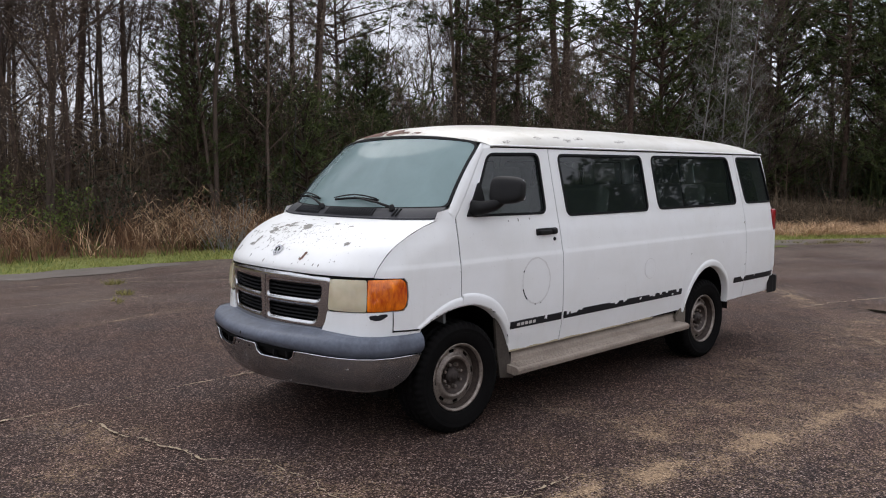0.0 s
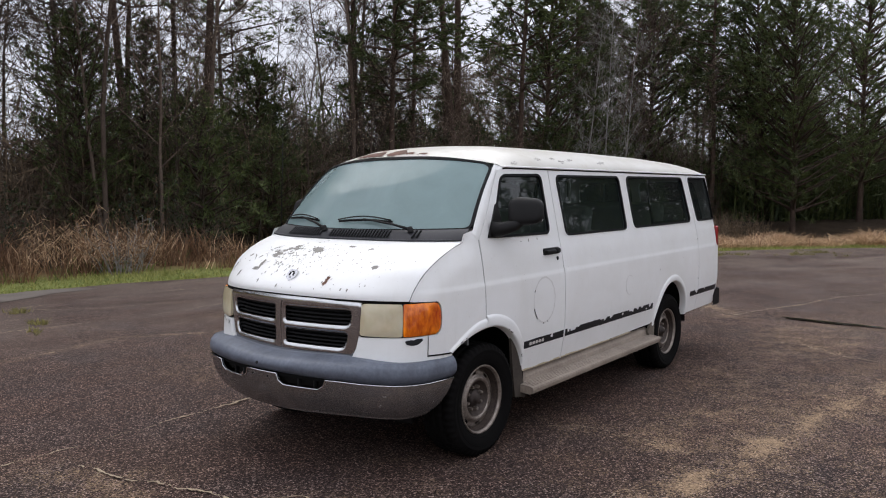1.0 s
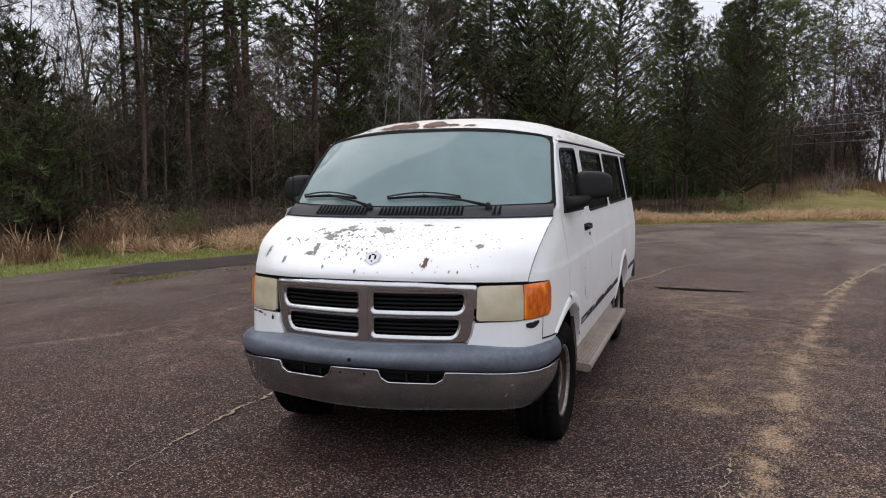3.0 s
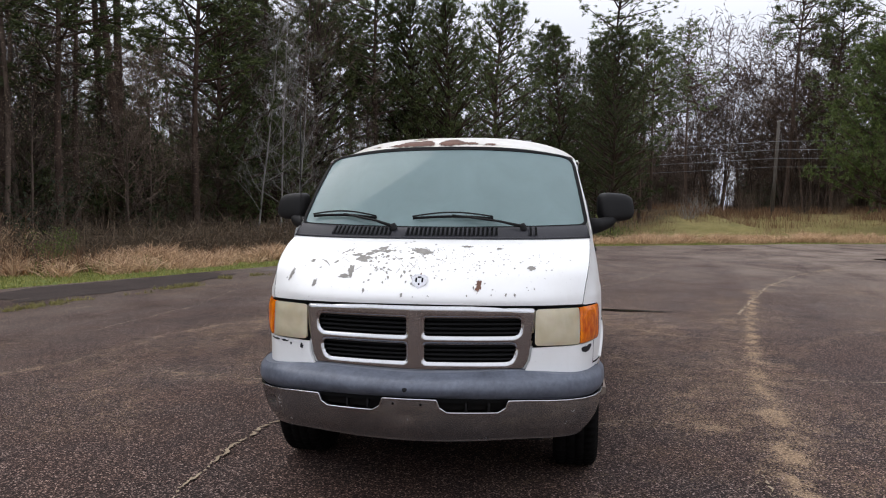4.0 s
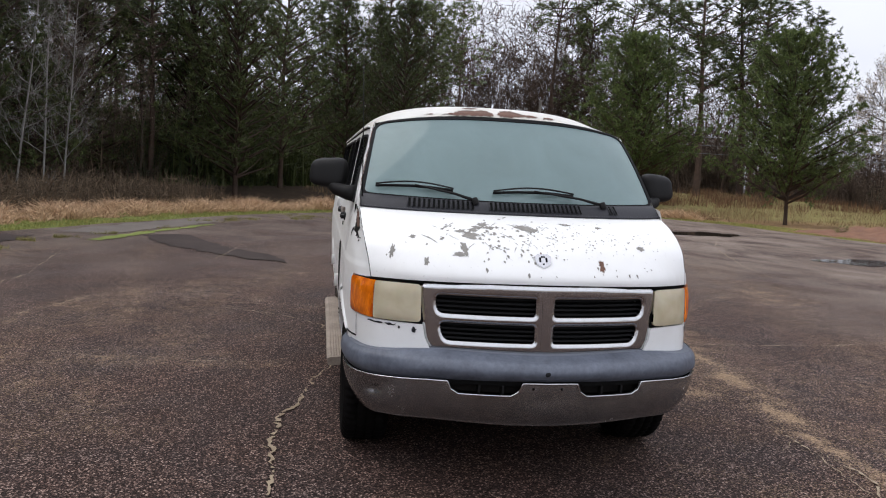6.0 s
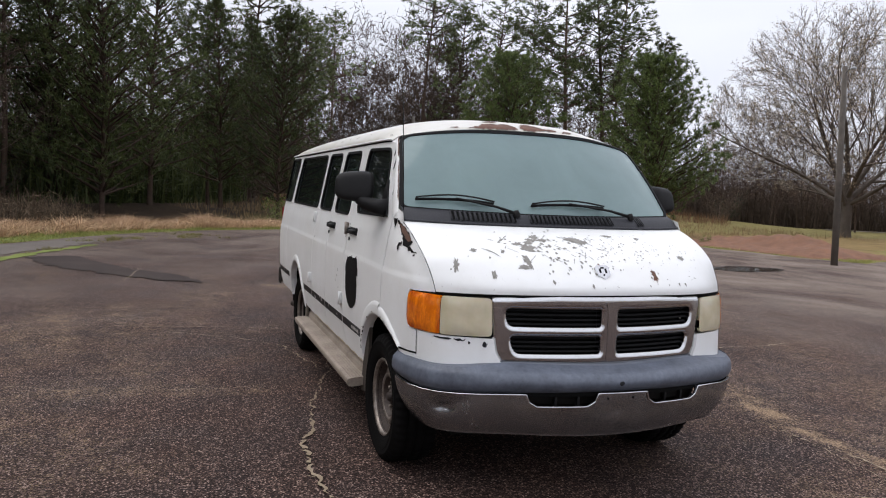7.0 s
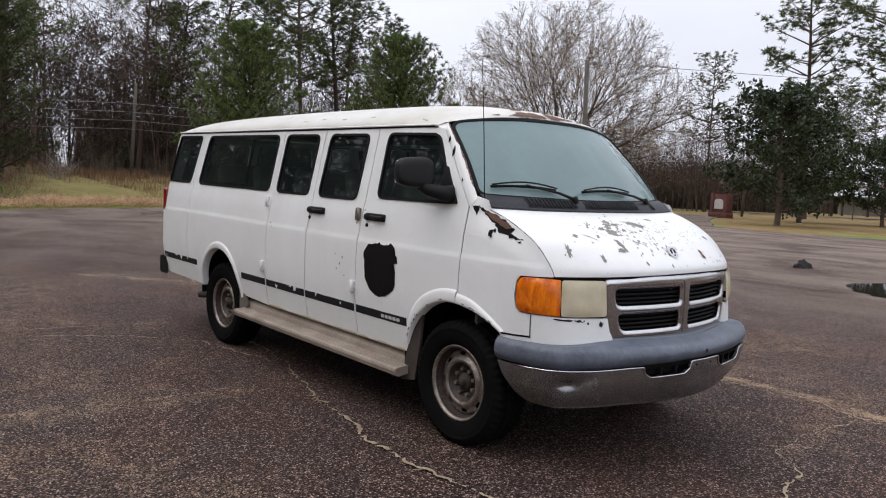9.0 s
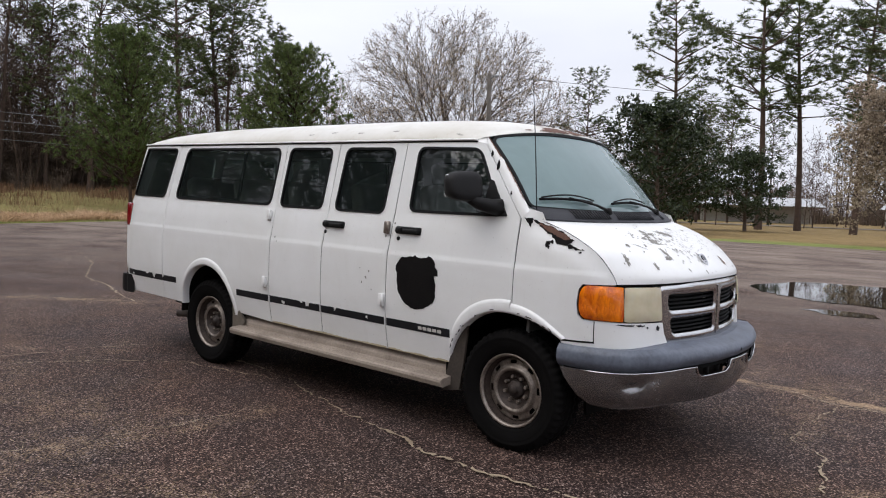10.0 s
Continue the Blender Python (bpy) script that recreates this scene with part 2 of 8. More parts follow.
def make_leaf(name, light, dark, spread=0.35, gloss=0.5):
    """Foliage: each leaf or needle fan takes its own tone."""
    m, n, l, p = nodes_of(name)
    geo, info = n.new("ShaderNodeNewGeometry"), n.new("ShaderNodeObjectInfo")
    col = ramp_node(n, l, geo.outputs["Random Per Island"], [(0.0, dark), (1.0, light)])
    hs, mr = n.new("ShaderNodeHueSaturation"), n.new("ShaderNodeMapRange")
    mr.inputs["To Min"].default_value, mr.inputs["To Max"].default_value = 1 - spread, 1 + spread
    l.new(info.outputs["Random"], mr.inputs["Value"])
    l.new(mr.outputs["Result"], hs.inputs["Value"])
    l.new(col, hs.inputs["Color"])
    l.new(hs.outputs["Color"], p.inputs["Base Color"])
    p.inputs["Roughness"].default_value = gloss
    p.inputs["Specular IOR Level"].default_value = 0.3
    through_light, blend = n.new("ShaderNodeBsdfTranslucent"), n.new("ShaderNodeMixShader")
    blend.inputs["Fac"].default_value = 0.3
    l.new(hs.outputs["Color"], through_light.inputs["Color"])
    l.new(p.outputs["BSDF"], blend.inputs[1])
    l.new(through_light.outputs["BSDF"], blend.inputs[2])
    l.new(blend.outputs["Shader"], n["Material Output"].inputs["Surface"])
    return m


PAINT = make_paint("aged_white_paint", (0.83, 0.83, 0.82), (0.77, 0.765, 0.74), (0.50, 0.47, 0.41), 0.14)
# yellowed roof paint, its tone also lowered to offset strong light from overhead
ROOF_PAINT = make_paint("chalky_yellowed_dimmed_paint", (0.62, 0.60, 0.55), (0.50, 0.47, 0.40), (0.36, 0.25, 0.14), 0.45)
GRIME = surface("yellowed_sill_grime", (0.62, 0.54, 0.38), (0.42, 0.34, 0.20), 0.6, scale=6, fine=80)
ASPHALT = make_asphalt()
TURF = make_turf()
CRACK = surface("crack_fill_sand", (0.40, 0.32, 0.22), (0.19, 0.14, 0.09), 0.9, scale=9, fine=90, bump=0.5)
BLACK = surface("black_plastic", (0.0125, 0.012, 0.012), (0.0065, 0.006, 0.006), 0.6, scale=6, fine=150, bump=0.1, spec=0.2)
COWL = surface("faded_cowl_plastic", (0.036, 0.036, 0.042), (0.018, 0.018, 0.021), 0.55, scale=6, fine=120, spec=0.3)
RUBBER = surface("window_rubber", (0.010, 0.010, 0.011), (0.005, 0.005, 0.005), 0.7, scale=8, fine=100, spec=0.15)
TYRE = surface("tyre_rubber", (0.0075, 0.0069, 0.0067), (0.0030, 0.0027, 0.0026), 0.85, scale=7, fine=90, bump=0.3, spec=0.07)
STEEL = surface("dirty_silver_steel", (0.36, 0.315, 0.275), (0.10, 0.072, 0.056), 0.40, 0.55, scale=26, fine=110, bump=0.3)
# rim grime, darkened further to hold the shade of the recesses
RIM_DIRT_SHADE = surface("grimy_shaded_rim", (0.085, 0.062, 0.050), (0.018, 0.012, 0.010), 0.6, 0.3, scale=30, fine=90)
HUB = surface("rusty_hub", (0.060, 0.044, 0.037), (0.016, 0.012, 0.010), 0.7, 0.3, scale=22, fine=120)
CHROME = surface("dull_chrome", (0.62, 0.62, 0.63), (0.50, 0.495, 0.49), 0.14, 1.0, scale=3, fine=80, bump=0.0, rough_var=0.06)
SATIN = surface("scuffed_silver_bumper", (0.34, 0.335, 0.335), (0.21, 0.205, 0.205), 0.25, 0.85, scale=5, fine=60, bump=0.04, rough_var=0.08)
GREYBLUE = surface("faded_grey_plastic", (0.145, 0.163, 0.205), (0.060, 0.068, 0.088), 0.52, scale=9, fine=50)
BOARD = surface("dirty_beige_board", (0.38, 0.315, 0.255), (0.16, 0.125, 0.10), 0.75, scale=3, fine=60, bump=0.4)
FLAP_DARK = surface("dark_flap_rubber", (0.085, 0.070, 0.058), (0.034, 0.028, 0.024), 0.8, scale=5, fine=60, spec=0.2)
FLAP = surface("mud_flap_plastic", (0.19, 0.16, 0.125), (0.085, 0.07, 0.055), 0.75, scale=5, fine=60)
CREAM_LENS = make_lens("yellowed_lens", (0.62, 0.555, 0.40), (0.46, 0.39, 0.255), 0.2, 0.08)
# bright and deep amber blotches paint the lens's glints and dark inner reflections
AMBER_LENS = make_lens("amber_lens", (0.97, 0.250, 0.004), (0.40, 0.034, 0.001), 0.10, 0.70)
RED_LENS = make_lens("red_lens", (0.35, 0.012, 0.015), (0.12, 0.004, 0.006), 0.15)
# teal film colour carries reflected sky as well as the dirt on the pane
WINDSHIELD = make_glass("dusty_sheen_windshield", (0.50, 0.60, 0.595), 0.40, (0.44, 0.61, 0.61), 0.01, 1.45)
SIDE_GLASS = make_glass("tinted_side_glass", (0.22, 0.28, 0.27), 0.02, (0.36, 0.48, 0.48), 0.01, 1.58)
CLOTH = surface("beige_seat_cloth", (0.42, 0.40, 0.36), (0.28, 0.26, 0.23), 0.9, scale=8, fine=140, bump=0.3)
TRIM = surface("grey_interior_trim", (0.20, 0.20, 0.20), (0.12, 0.12, 0.12), 0.7, scale=5, fine=90)
LINER = surface("headliner", (0.45, 0.44, 0.42), (0.34, 0.33, 0.31), 0.9, scale=4, fine=120)
# near-black for underbody parts and for the backs of openings
DARK = surface("underbody_near_black", (0.013, 0.0115, 0.010), (0.005, 0.0045, 0.0045), 0.85, scale=6, fine=60, spec=0.15)
RUST = surface("rust", (0.175, 0.085, 0.055), (0.060, 0.032, 0.024), 0.85, scale=14, fine=80, bump=0.5)
PRIMER = surface("bare_grey_primer", (0.29, 0.28, 0.255), (0.17, 0.155, 0.135), 0.75, scale=18, fine=120)
PEEL = surface("black_peeled_patch", (0.010, 0.0085, 0.008), (0.004, 0.0035, 0.0035), 0.75, scale=12, fine=90, bump=0.4, spec=0.12)
STRIPE = surface("black_stripe", (0.017, 0.018, 0.021), (0.008, 0.0085, 0.010), 0.5, scale=10, fine=90, spec=0.25)
GHOST = surface("decal_ghost", (0.73, 0.72, 0.70), (0.62, 0.61, 0.59), 0.6, scale=20, fine=120)
SEAM = surface("seam_shadow_gap", (0.007, 0.007, 0.007), (0.004, 0.004, 0.004), 0.9, bump=0, spec=0.1)
BARK_PINE = surface("pine_bark", (0.105, 0.070, 0.052), (0.036, 0.025, 0.020), 0.9, scale=2.5, fine=22, bump=0.8, bump_dist=0.03, random_hue=0.3, spec=0.2)
BARK_GREY = surface("grey_bark", (0.152, 0.113, 0.088), (0.060, 0.044, 0.035), 0.9, scale=2.0, fine=25, bump=0.6, bump_dist=0.02, random_hue=0.35, spec=0.2)
BARK_LIMB = surface("shade_tree_bark", (0.125, 0.103, 0.086), (0.052, 0.041, 0.034), 0.9, scale=2.0, fine=25, bump=0.6, bump_dist=0.02, spec=0.2)
BARK_PALE = surface("pale_bark", (0.33, 0.31, 0.285), (0.16, 0.15, 0.135), 0.85, scale=3.0, fine=30, bump=0.4)
NEEDLE = make_leaf("pine_needles", (0.125, 0.150, 0.050), (0.031, 0.044, 0.016))
NEEDLE_YOUNG = make_leaf("young_pine_needles", (0.125, 0.158, 0.046), (0.030, 0.048, 0.015))
LEAF_DARK = make_leaf("evergreen_leaves", (0.060, 0.080, 0.032), (0.014, 0.024, 0.010), 0.25, 0.35)
LEAF_BRUSH = make_leaf("brush_leaves", (0.20, 0.145, 0.095), (0.040, 0.031, 0.021), 0.4, 0.8)
WOODS = make_leaf("leafless_woods", (0.185, 0.136, 0.104), (0.055, 0.041, 0.032), 0.1, 0.9)
BUDS = make_leaf("tan_buds", (0.50, 0.41, 0.30), (0.24, 0.18, 0.125), 0.2, 0.7)
STRAW = make_leaf("dead_grass", (0.78, 0.56, 0.36), (0.30, 0.185, 0.105), 0.1, 0.8)
GREEN_BUSH = make_leaf("light_green_leaves", (0.20, 0.24, 0.06), (0.07, 0.10, 0.025), 0.15, 0.5)
WEED = make_leaf("yellowed_weeds", (0.34, 0.30, 0.11), (0.13, 0.125, 0.045), 0.1, 0.7)
FIELD = make_leaf("field_weeds", (0.36, 0.255, 0.140), (0.135, 0.090, 0.050), 0.1, 0.8)
STRAW_RED = make_leaf("red_brown_weeds", (0.30, 0.175, 0.10), (0.085, 0.048, 0.028), 0.1, 0.8)
GRASS = make_leaf("green_grass", (0.43, 0.40, 0.135), (0.13, 0.165, 0.038), 0.1, 0.6)
WATER, WATER_N, WATER_L, WATER_P = nodes_of("puddle_water")
WATER_P.inputs["Base Color"].default_value = (0.02, 0.017, 0.014, 1)
WATER_P.inputs["Roughness"].default_value = 0.03
bump_node(WATER_N, WATER_L, WATER_P, noise_node(WATER_N, WATER_L, coord_of(WATER_N), 3.0, 2.0), 0.02, 0.02)
POLE_WOOD = surface("weathered_pole", (0.13, 0.112, 0.095), (0.055, 0.047, 0.040), 0.9, scale=3, fine=40, bump=0.6)
BRICK_RED = surface("dark_red_brick", (0.16, 0.055, 0.045), (0.075, 0.028, 0.024), 0.85, scale=4, fine=30, bump=0.5)
SIGN_WHITE = surface("sign_white", (0.62, 0.60, 0.56), (0.48, 0.46, 0.43), 0.6)
SIDING = surface("far_house_wall", (0.42, 0.40, 0.37), (0.28, 0.26, 0.24), 0.8)
ROOFING = surface("pale_metal_roof", (0.42, 0.43, 0.44), (0.30, 0.31, 0.32), 0.5)
EARTH = surface("red_earth", (0.24, 0.115, 0.065), (0.11, 0.055, 0.035), 0.95, scale=3, fine=25, bump=0.8, bump_dist=0.03)
PATCH = surface("dark_asphalt_patch", (0.070, 0.054, 0.048), (0.034, 0.026, 0.0235), 0.85, scale=1.2, fine=75, bump=0.6, spec=0.1)
CONCRETE = surface("worn_concrete", (0.17, 0.142, 0.118), (0.085, 0.069, 0.058), 0.85, scale=1.6, fine=40, bump=0.4)
CLOTH_BLACK = surface("black_rag", (0.022, 0.019, 0.018), (0.009, 0.008, 0.008), 0.9, scale=9, fine=60, bump=0.5)
WIRE = surface("grey_wire", (0.19, 0.19, 0.195), (0.12, 0.12, 0.125), 0.6, bump=0)


# ---- mesh helpers ----
def mesh_object(name, mesh, material, parent=None, label="", smooth=True):
    if isinstance(mesh, bmesh.types.BMesh):
        me = bpy.data.meshes.new(name)
        mesh.to_mesh(me)
        mesh.free()
    else:
        me = mesh
    for poly in me.polygons:
        poly.use_smooth = smooth
    if smooth and "skin_normal" in me.attributes:
        skin = me.attributes["skin_normal"]
        me.normals_split_custom_set_from_vertices([tuple(d.vector) for d in skin.data])
        me.attributes.remove(skin)
    if not me.materials:
        me.materials.append(material)
    ob = new(name, me)
    if parent is not None:
        ob.parent = parent
    if label:
        ob["label"] = label
    return ob


def part(name, bm, material, parent, label="", smooth=True):
    return mesh_object(name, bm, material, parent, label, smooth)


def raw_mesh(name, verts, faces):
    me = bpy.data.meshes.new(name)
    me.from_pydata([tuple(v) for v in verts], [], [tuple(f) for f in faces])
    me.update()
    return me


def empty(name, label, category, group="", m=None):
    ob = new(name)
    ob.empty_display_size = 0.1
    if m is not None:
        ob.matrix_basis = m
    return tagged(ob, label, category, group)


def inside(poly, px, py):
    """Which of the points lie inside the closed outline."""
    res = np.zeros(len(px), bool)
    xs, ys = np.array([a[0] for a in poly]), np.array([a[1] for a in poly])
    xj, yj = np.roll(xs, 1), np.roll(ys, 1)
    for x0, y0, x1, y1 in zip(xs, ys, xj, yj):
        if y0 == y1:
            continue
        cond = ((y0 > py) != (y1 > py)) & (px < (x1 - x0) * (py - y0) / (y1 - y0) + x0)
        res ^= cond
    return res


def resample(loop, step):
    res = []
    for i, a in enumerate(loop):
        b = loop[(i + 1) % len(loop)]
        k = max(1, int(round(math.hypot(b[0] - a[0], b[1] - a[1]) / step)))
        for j in range(k):
            res.append((a[0] + (b[0] - a[0]) * j / k, a[1] + (b[1] - a[1]) * j / k))
    return res


def round_loop(pts, radii, seg=5):
    """A closed outline with rounded corners."""
    res, k = [], len(pts)
    for i in range(k):
        p, a, b = Vector(pts[i]), Vector(pts[i - 1]), Vector(pts[(i + 1) % k])
        r = radii[i] if isinstance(radii, (list, tuple)) else radii
        if r <= 0:
            res.append(tuple(p))
            continue
        ua, ub = (a - p), (b - p)
        r = min(r, ua.length * 0.48, ub.length * 0.48)
        ua, ub = p + ua.normalized() * r, p + ub.normalized() * r
        for j in range(seg + 1):
            t = j / seg
            res.append(tuple(ua * (1 - t) ** 2 + p * (2 * t * (1 - t)) + ub * t * t))
    return res


def grow_loop(loop, d):
    """The outline moved outwards by d (inwards when negative)."""
    area = sum(a[0] * b[1] - b[0] * a[1] for a, b in zip(loop, loop[1:] + loop[:1]))
    sign = 1 if area > 0 else -1
    res, k = [], len(loop)
    for i in range(k):
        a, p, b = Vector(loop[i - 1]), Vector(loop[i]), Vector(loop[(i + 1) % k])
        e1, e2 = (p - a), (b - p)
        e1 = e1.normalized() if e1.length > 1e-9 else e2.normalized()
        e2 = e2.normalized() if e2.length > 1e-9 else e1
        nn = Vector((e1.y + e2.y, -e1.x - e2.x)) * sign
        nn = nn.normalized() / max(0.5, math.sqrt((1 + e1.dot(e2)) / 2))
        res.append(tuple(p + nn * d))
    return res


def fill(outer, holes, step, grid=True, edge=None, rows=()):
    """Triangles that fill an outline less its holes, as points and index triples."""
    edge = edge or step
    loops = [resample(outer, edge)] + [resample(h, edge) for h in holes]
    pts, edges = [], []
    for lp in loops:
        s = len(pts)
        pts += lp
        edges += [(s + i, s + (i + 1) % len(lp)) for i in range(len(lp))]
    if grid:
        xs, ys = [a[0] for a in outer], [a[1] for a in outer]
        gx, gy = np.meshgrid(np.arange(min(xs) + step * 0.5, max(xs), step), np.arange(min(ys) + step * 0.5, max(ys), step))
        gx, gy = gx.ravel(), gy.ravel()
        for v in rows:
            keep = np.abs(gy - v) > 0.011 if len(rows) > 3 else np.abs(gy - v) > step * 0.3
            gx, gy = gx[keep], gy[keep]
        for v in rows:
            rx = np.arange(min(xs) + step * 0.5, max(xs), step)
            gx, gy = np.concatenate([gx, rx]), np.concatenate([gy, np.full(len(rx), v)])
        ok = inside(outer, gx, gy)
        for h in holes:
            ok &= ~inside(h, gx, gy)
        gx, gy = gx[ok], gy[ok]
        b = np.array(pts)
        near = np.ones(len(gx), bool)
        for q in b:
            near &= (gx - q[0]) ** 2 + (gy - q[1]) ** 2 > (0.30 * step) ** 2
        pts += list(zip(gx[near], gy[near]))
    vs, _, fs, *_ = delaunay_2d_cdt([Vector((float(a), float(b))) for a, b in pts], edges, [], 0, 1e-6)
    fs = [f for f in fs if len(f) == 3]
    cx = np.array([(vs[f[0]].x + vs[f[1]].x + vs[f[2]].x) / 3 for f in fs])
    cy = np.array([(vs[f[0]].y + vs[f[1]].y + vs[f[2]].y) / 3 for f in fs])
    ok = inside(outer, cx, cy)
    for h in holes:
        ok &= ~inside(h, cx, cy)
    return [(v.x, v.y) for v in vs], [f for f, o in zip(fs, ok) if o]


def normal_of(fmap, u, v, out):
    e = 0.004
    du = fmap(u + e, v) - fmap(u - e, v)
    dv = fmap(u, v + e) - fmap(u, v - e)
    n = du.cross(dv)
    if n.length < 1e-12:
        return Vector(out)
    n.normalize()
    return n if n.dot(Vector(out)) > 0 else -n


def sheet(outer, holes, fmap, step=0.06, thick=0.02, out=(0, 1, 0), lift=0.0, grid=True, edge=None, bm=None, rows=()):
    """A curved panel with thickness: an outline with holes, laid on the surface fmap(u, v)."""
    pts, tris = fill(outer, holes, step, grid, edge, rows)
    bm = bm or bmesh.new()
    lay = bm.verts.layers.float_vector.get("skin_normal") or bm.verts.layers.float_vector.new("skin_normal")
    nor = [normal_of(fmap, u, v, out) for u, v in pts]
    pos = [fmap(u, v) + n * lift for (u, v), n in zip(pts, nor)]
    top = [bm.verts.new(p) for p in pos]
    for vert, n in zip(top, nor):
        vert[lay] = n
    count = {}
    for t in tris:
        a, b, c = (pos[i] for i in t)
        flip = (b - a).cross(c - a).dot(nor[t[0]]) < 0
        t = t[::-1] if flip else t
        bm.faces.new([top[i] for i in t])
        for i in range(3):
            count[(t[i], t[(i + 1) % 3])] = True
    if thick:
        low = [bm.verts.new(p - n * thick) for p, n in zip(pos, nor)]
        for vert, n in zip(low, nor):
            vert[lay] = -n
        for t in tris:
            a, b, c = (pos[i] for i in t)
            flip = (b - a).cross(c - a).dot(nor[t[0]]) > 0
            t = t[::-1] if flip else t
            bm.faces.new([low[i] for i in t])
        rim = {}
        for i, j in count:
            if (j, i) not in count:
                for k in (i, j):
                    if k not in rim:
                        rim[k] = (bm.verts.new(pos[k]), bm.verts.new(pos[k] - nor[k] * thick))
                bm.faces.new((rim[j][0], rim[i][0], rim[i][1], rim[j][1]))
    return bm


def grid_loft(fmap, us, vs, out=(0, 0, 1), thick=0.0, bm=None):
    """A surface through a regular net of fmap(u, v)."""
    bm = bm or bmesh.new()
    pos = [[fmap(u, v) for v in vs] for u in us]
    row = [[bm.verts.new(p) for p in r] for r in pos]
    mid = pos[len(us) // 2][len(vs) // 2]
    flip = (pos[len(us) // 2 + 1 if len(us) > 2 else 1][len(vs) // 2] - mid).cross(pos[len(us) // 2][len(vs) // 2 - 1] - mid).dot(Vector(out)) > 0
    for i in range(len(us) - 1):
        for j in range(len(vs) - 1):
            q = (row[i][j], row[i + 1][j], row[i + 1][j + 1], row[i][j + 1])
            bm.faces.new(q[::-1] if flip else q)
    if thick:
        bm.normal_update()
        geo = bmesh.ops.solidify(bm, geom=bm.faces[:], thickness=thick)
        del geo
    return bm


def block(bm, size, m, bevel=0.0, seg=2):
    """A box with rounded edges added to bm."""
    r = bmesh.ops.create_cube(bm, size=1.0)
    vs = r["verts"]
    bmesh.ops.scale(bm, vec=size, verts=vs)
    if bevel:
        es = list({e for v in vs for e in v.link_edges})
        vs = list({v for f in bmesh.ops.bevel(bm, geom=es, offset=bevel, segments=seg, profile=0.5, affect="EDGES")["faces"] for v in f.verts} | {v for v in vs if v.is_valid})
    bmesh.ops.transform(bm, matrix=m, verts=[v for v in vs if v.is_valid])
    return bm


def boxed(size, m, bevel=0.0, seg=2):
    return block(bmesh.new(), size, m, bevel, seg)


def tube(bm, pts, radii, n=8, caps=True):
    """A round bar along points, with one radius or one for each point."""
    if not isinstance(radii, (list, tuple)):
        radii = [radii] * len(pts)
    pts = [Vector(p) for p in pts]
    rings, ref = [], None
    for i, p in enumerate(pts):
        d = (pts[min(i + 1, len(pts) - 1)] - pts[max(i - 1, 0)]).normalized()
        if ref is None or abs(d.dot(ref)) > 0.98:
            ref = Vector((0, 0, 1)) if abs(d.z) < 0.9 else Vector((1, 0, 0))
        a = d.cross(ref).normalized()
        b = d.cross(a)
        rings.append([bm.verts.new(p + (a * math.cos(t) + b * math.sin(t)) * radii[i]) for t in (2 * math.pi * k / n for k in range(n))])
    for r0, r1 in zip(rings, rings[1:]):
        for k in range(n):
            bm.faces.new((r0[k], r0[(k + 1) % n], r1[(k + 1) % n], r1[k]))
    if caps:
        bm.faces.new(rings[0])
        bm.faces.new(rings[-1][::-1])
    bmesh.ops.recalc_face_normals(bm, faces=bm.faces[:])
    return bm


def lathe(bm, profile, n=48, m=None):
    """A body turned about the y axis from (radius, y) pairs."""
    rings = [[bm.verts.new((r * math.cos(t), y, r * math.sin(t))) for t in (2 * math.pi * k / n for k in range(n))] for r, y in profile]
    made = [v for r in rings for v in r]
    for r0, r1 in zip(rings, rings[1:]):
        for k in range(n):
            bm.faces.new((r0[k], r0[(k + 1) % n], r1[(k + 1) % n], r1[k]))
    if m is not None:
        bmesh.ops.transform(bm, matrix=m, verts=made)
    return bm


def ragged(loop, step, amp, seed):
    """The outline with a torn edge."""
    rnd = random.Random(seed)
    res = []
    for p in resample(loop, step):
        res.append((p[0] + rnd.uniform(-amp, amp), p[1] + rnd.uniform(-amp, amp)))
    return res


def smooth01(t):
    t = min(1.0, max(0.0, t))
    return t * t * (3 - 2 * t)

# ---- ground ----
LOT = [(-60, 10.2), (-30, 10.6), (-10, 10.7), (0, 10.8), (4, 10.8), (7, 10.3), (10, 9.3), (13, 7.9), (16, 6.7), (20, 5.0), (23.5, 3.0), (26, 0.8), (28.5, -2.5), (30.5, -7), (32.5, -12), (33.5, -17), (30, -18.6), (24, -18.8), (17, -19.0), (14.5, -19.6), (16.5, -23.5), (22, -30), (30, -44), (36, -56), (31, -58), (24, -44), (18, -34), (14, -33), (9, -33.5), (3, -33.8), (-10, -34), (-60, -34)]
# sand lies along these lines: width, way, amount
MAIN_WASH = [(-2.4, -1.95), (-1.2, -2.03), (-0.5, -2.1), (0.0, -2.17), (0.5, -2.25), (1.15, -2.34), (1.9, -2.47), (2.7, -2.6), (3.2, -2.71), (4.0, -2.85), (4.9, -3.06), (5.8, -3.24), (7.6, -3.67), (10.0, -4.3)]
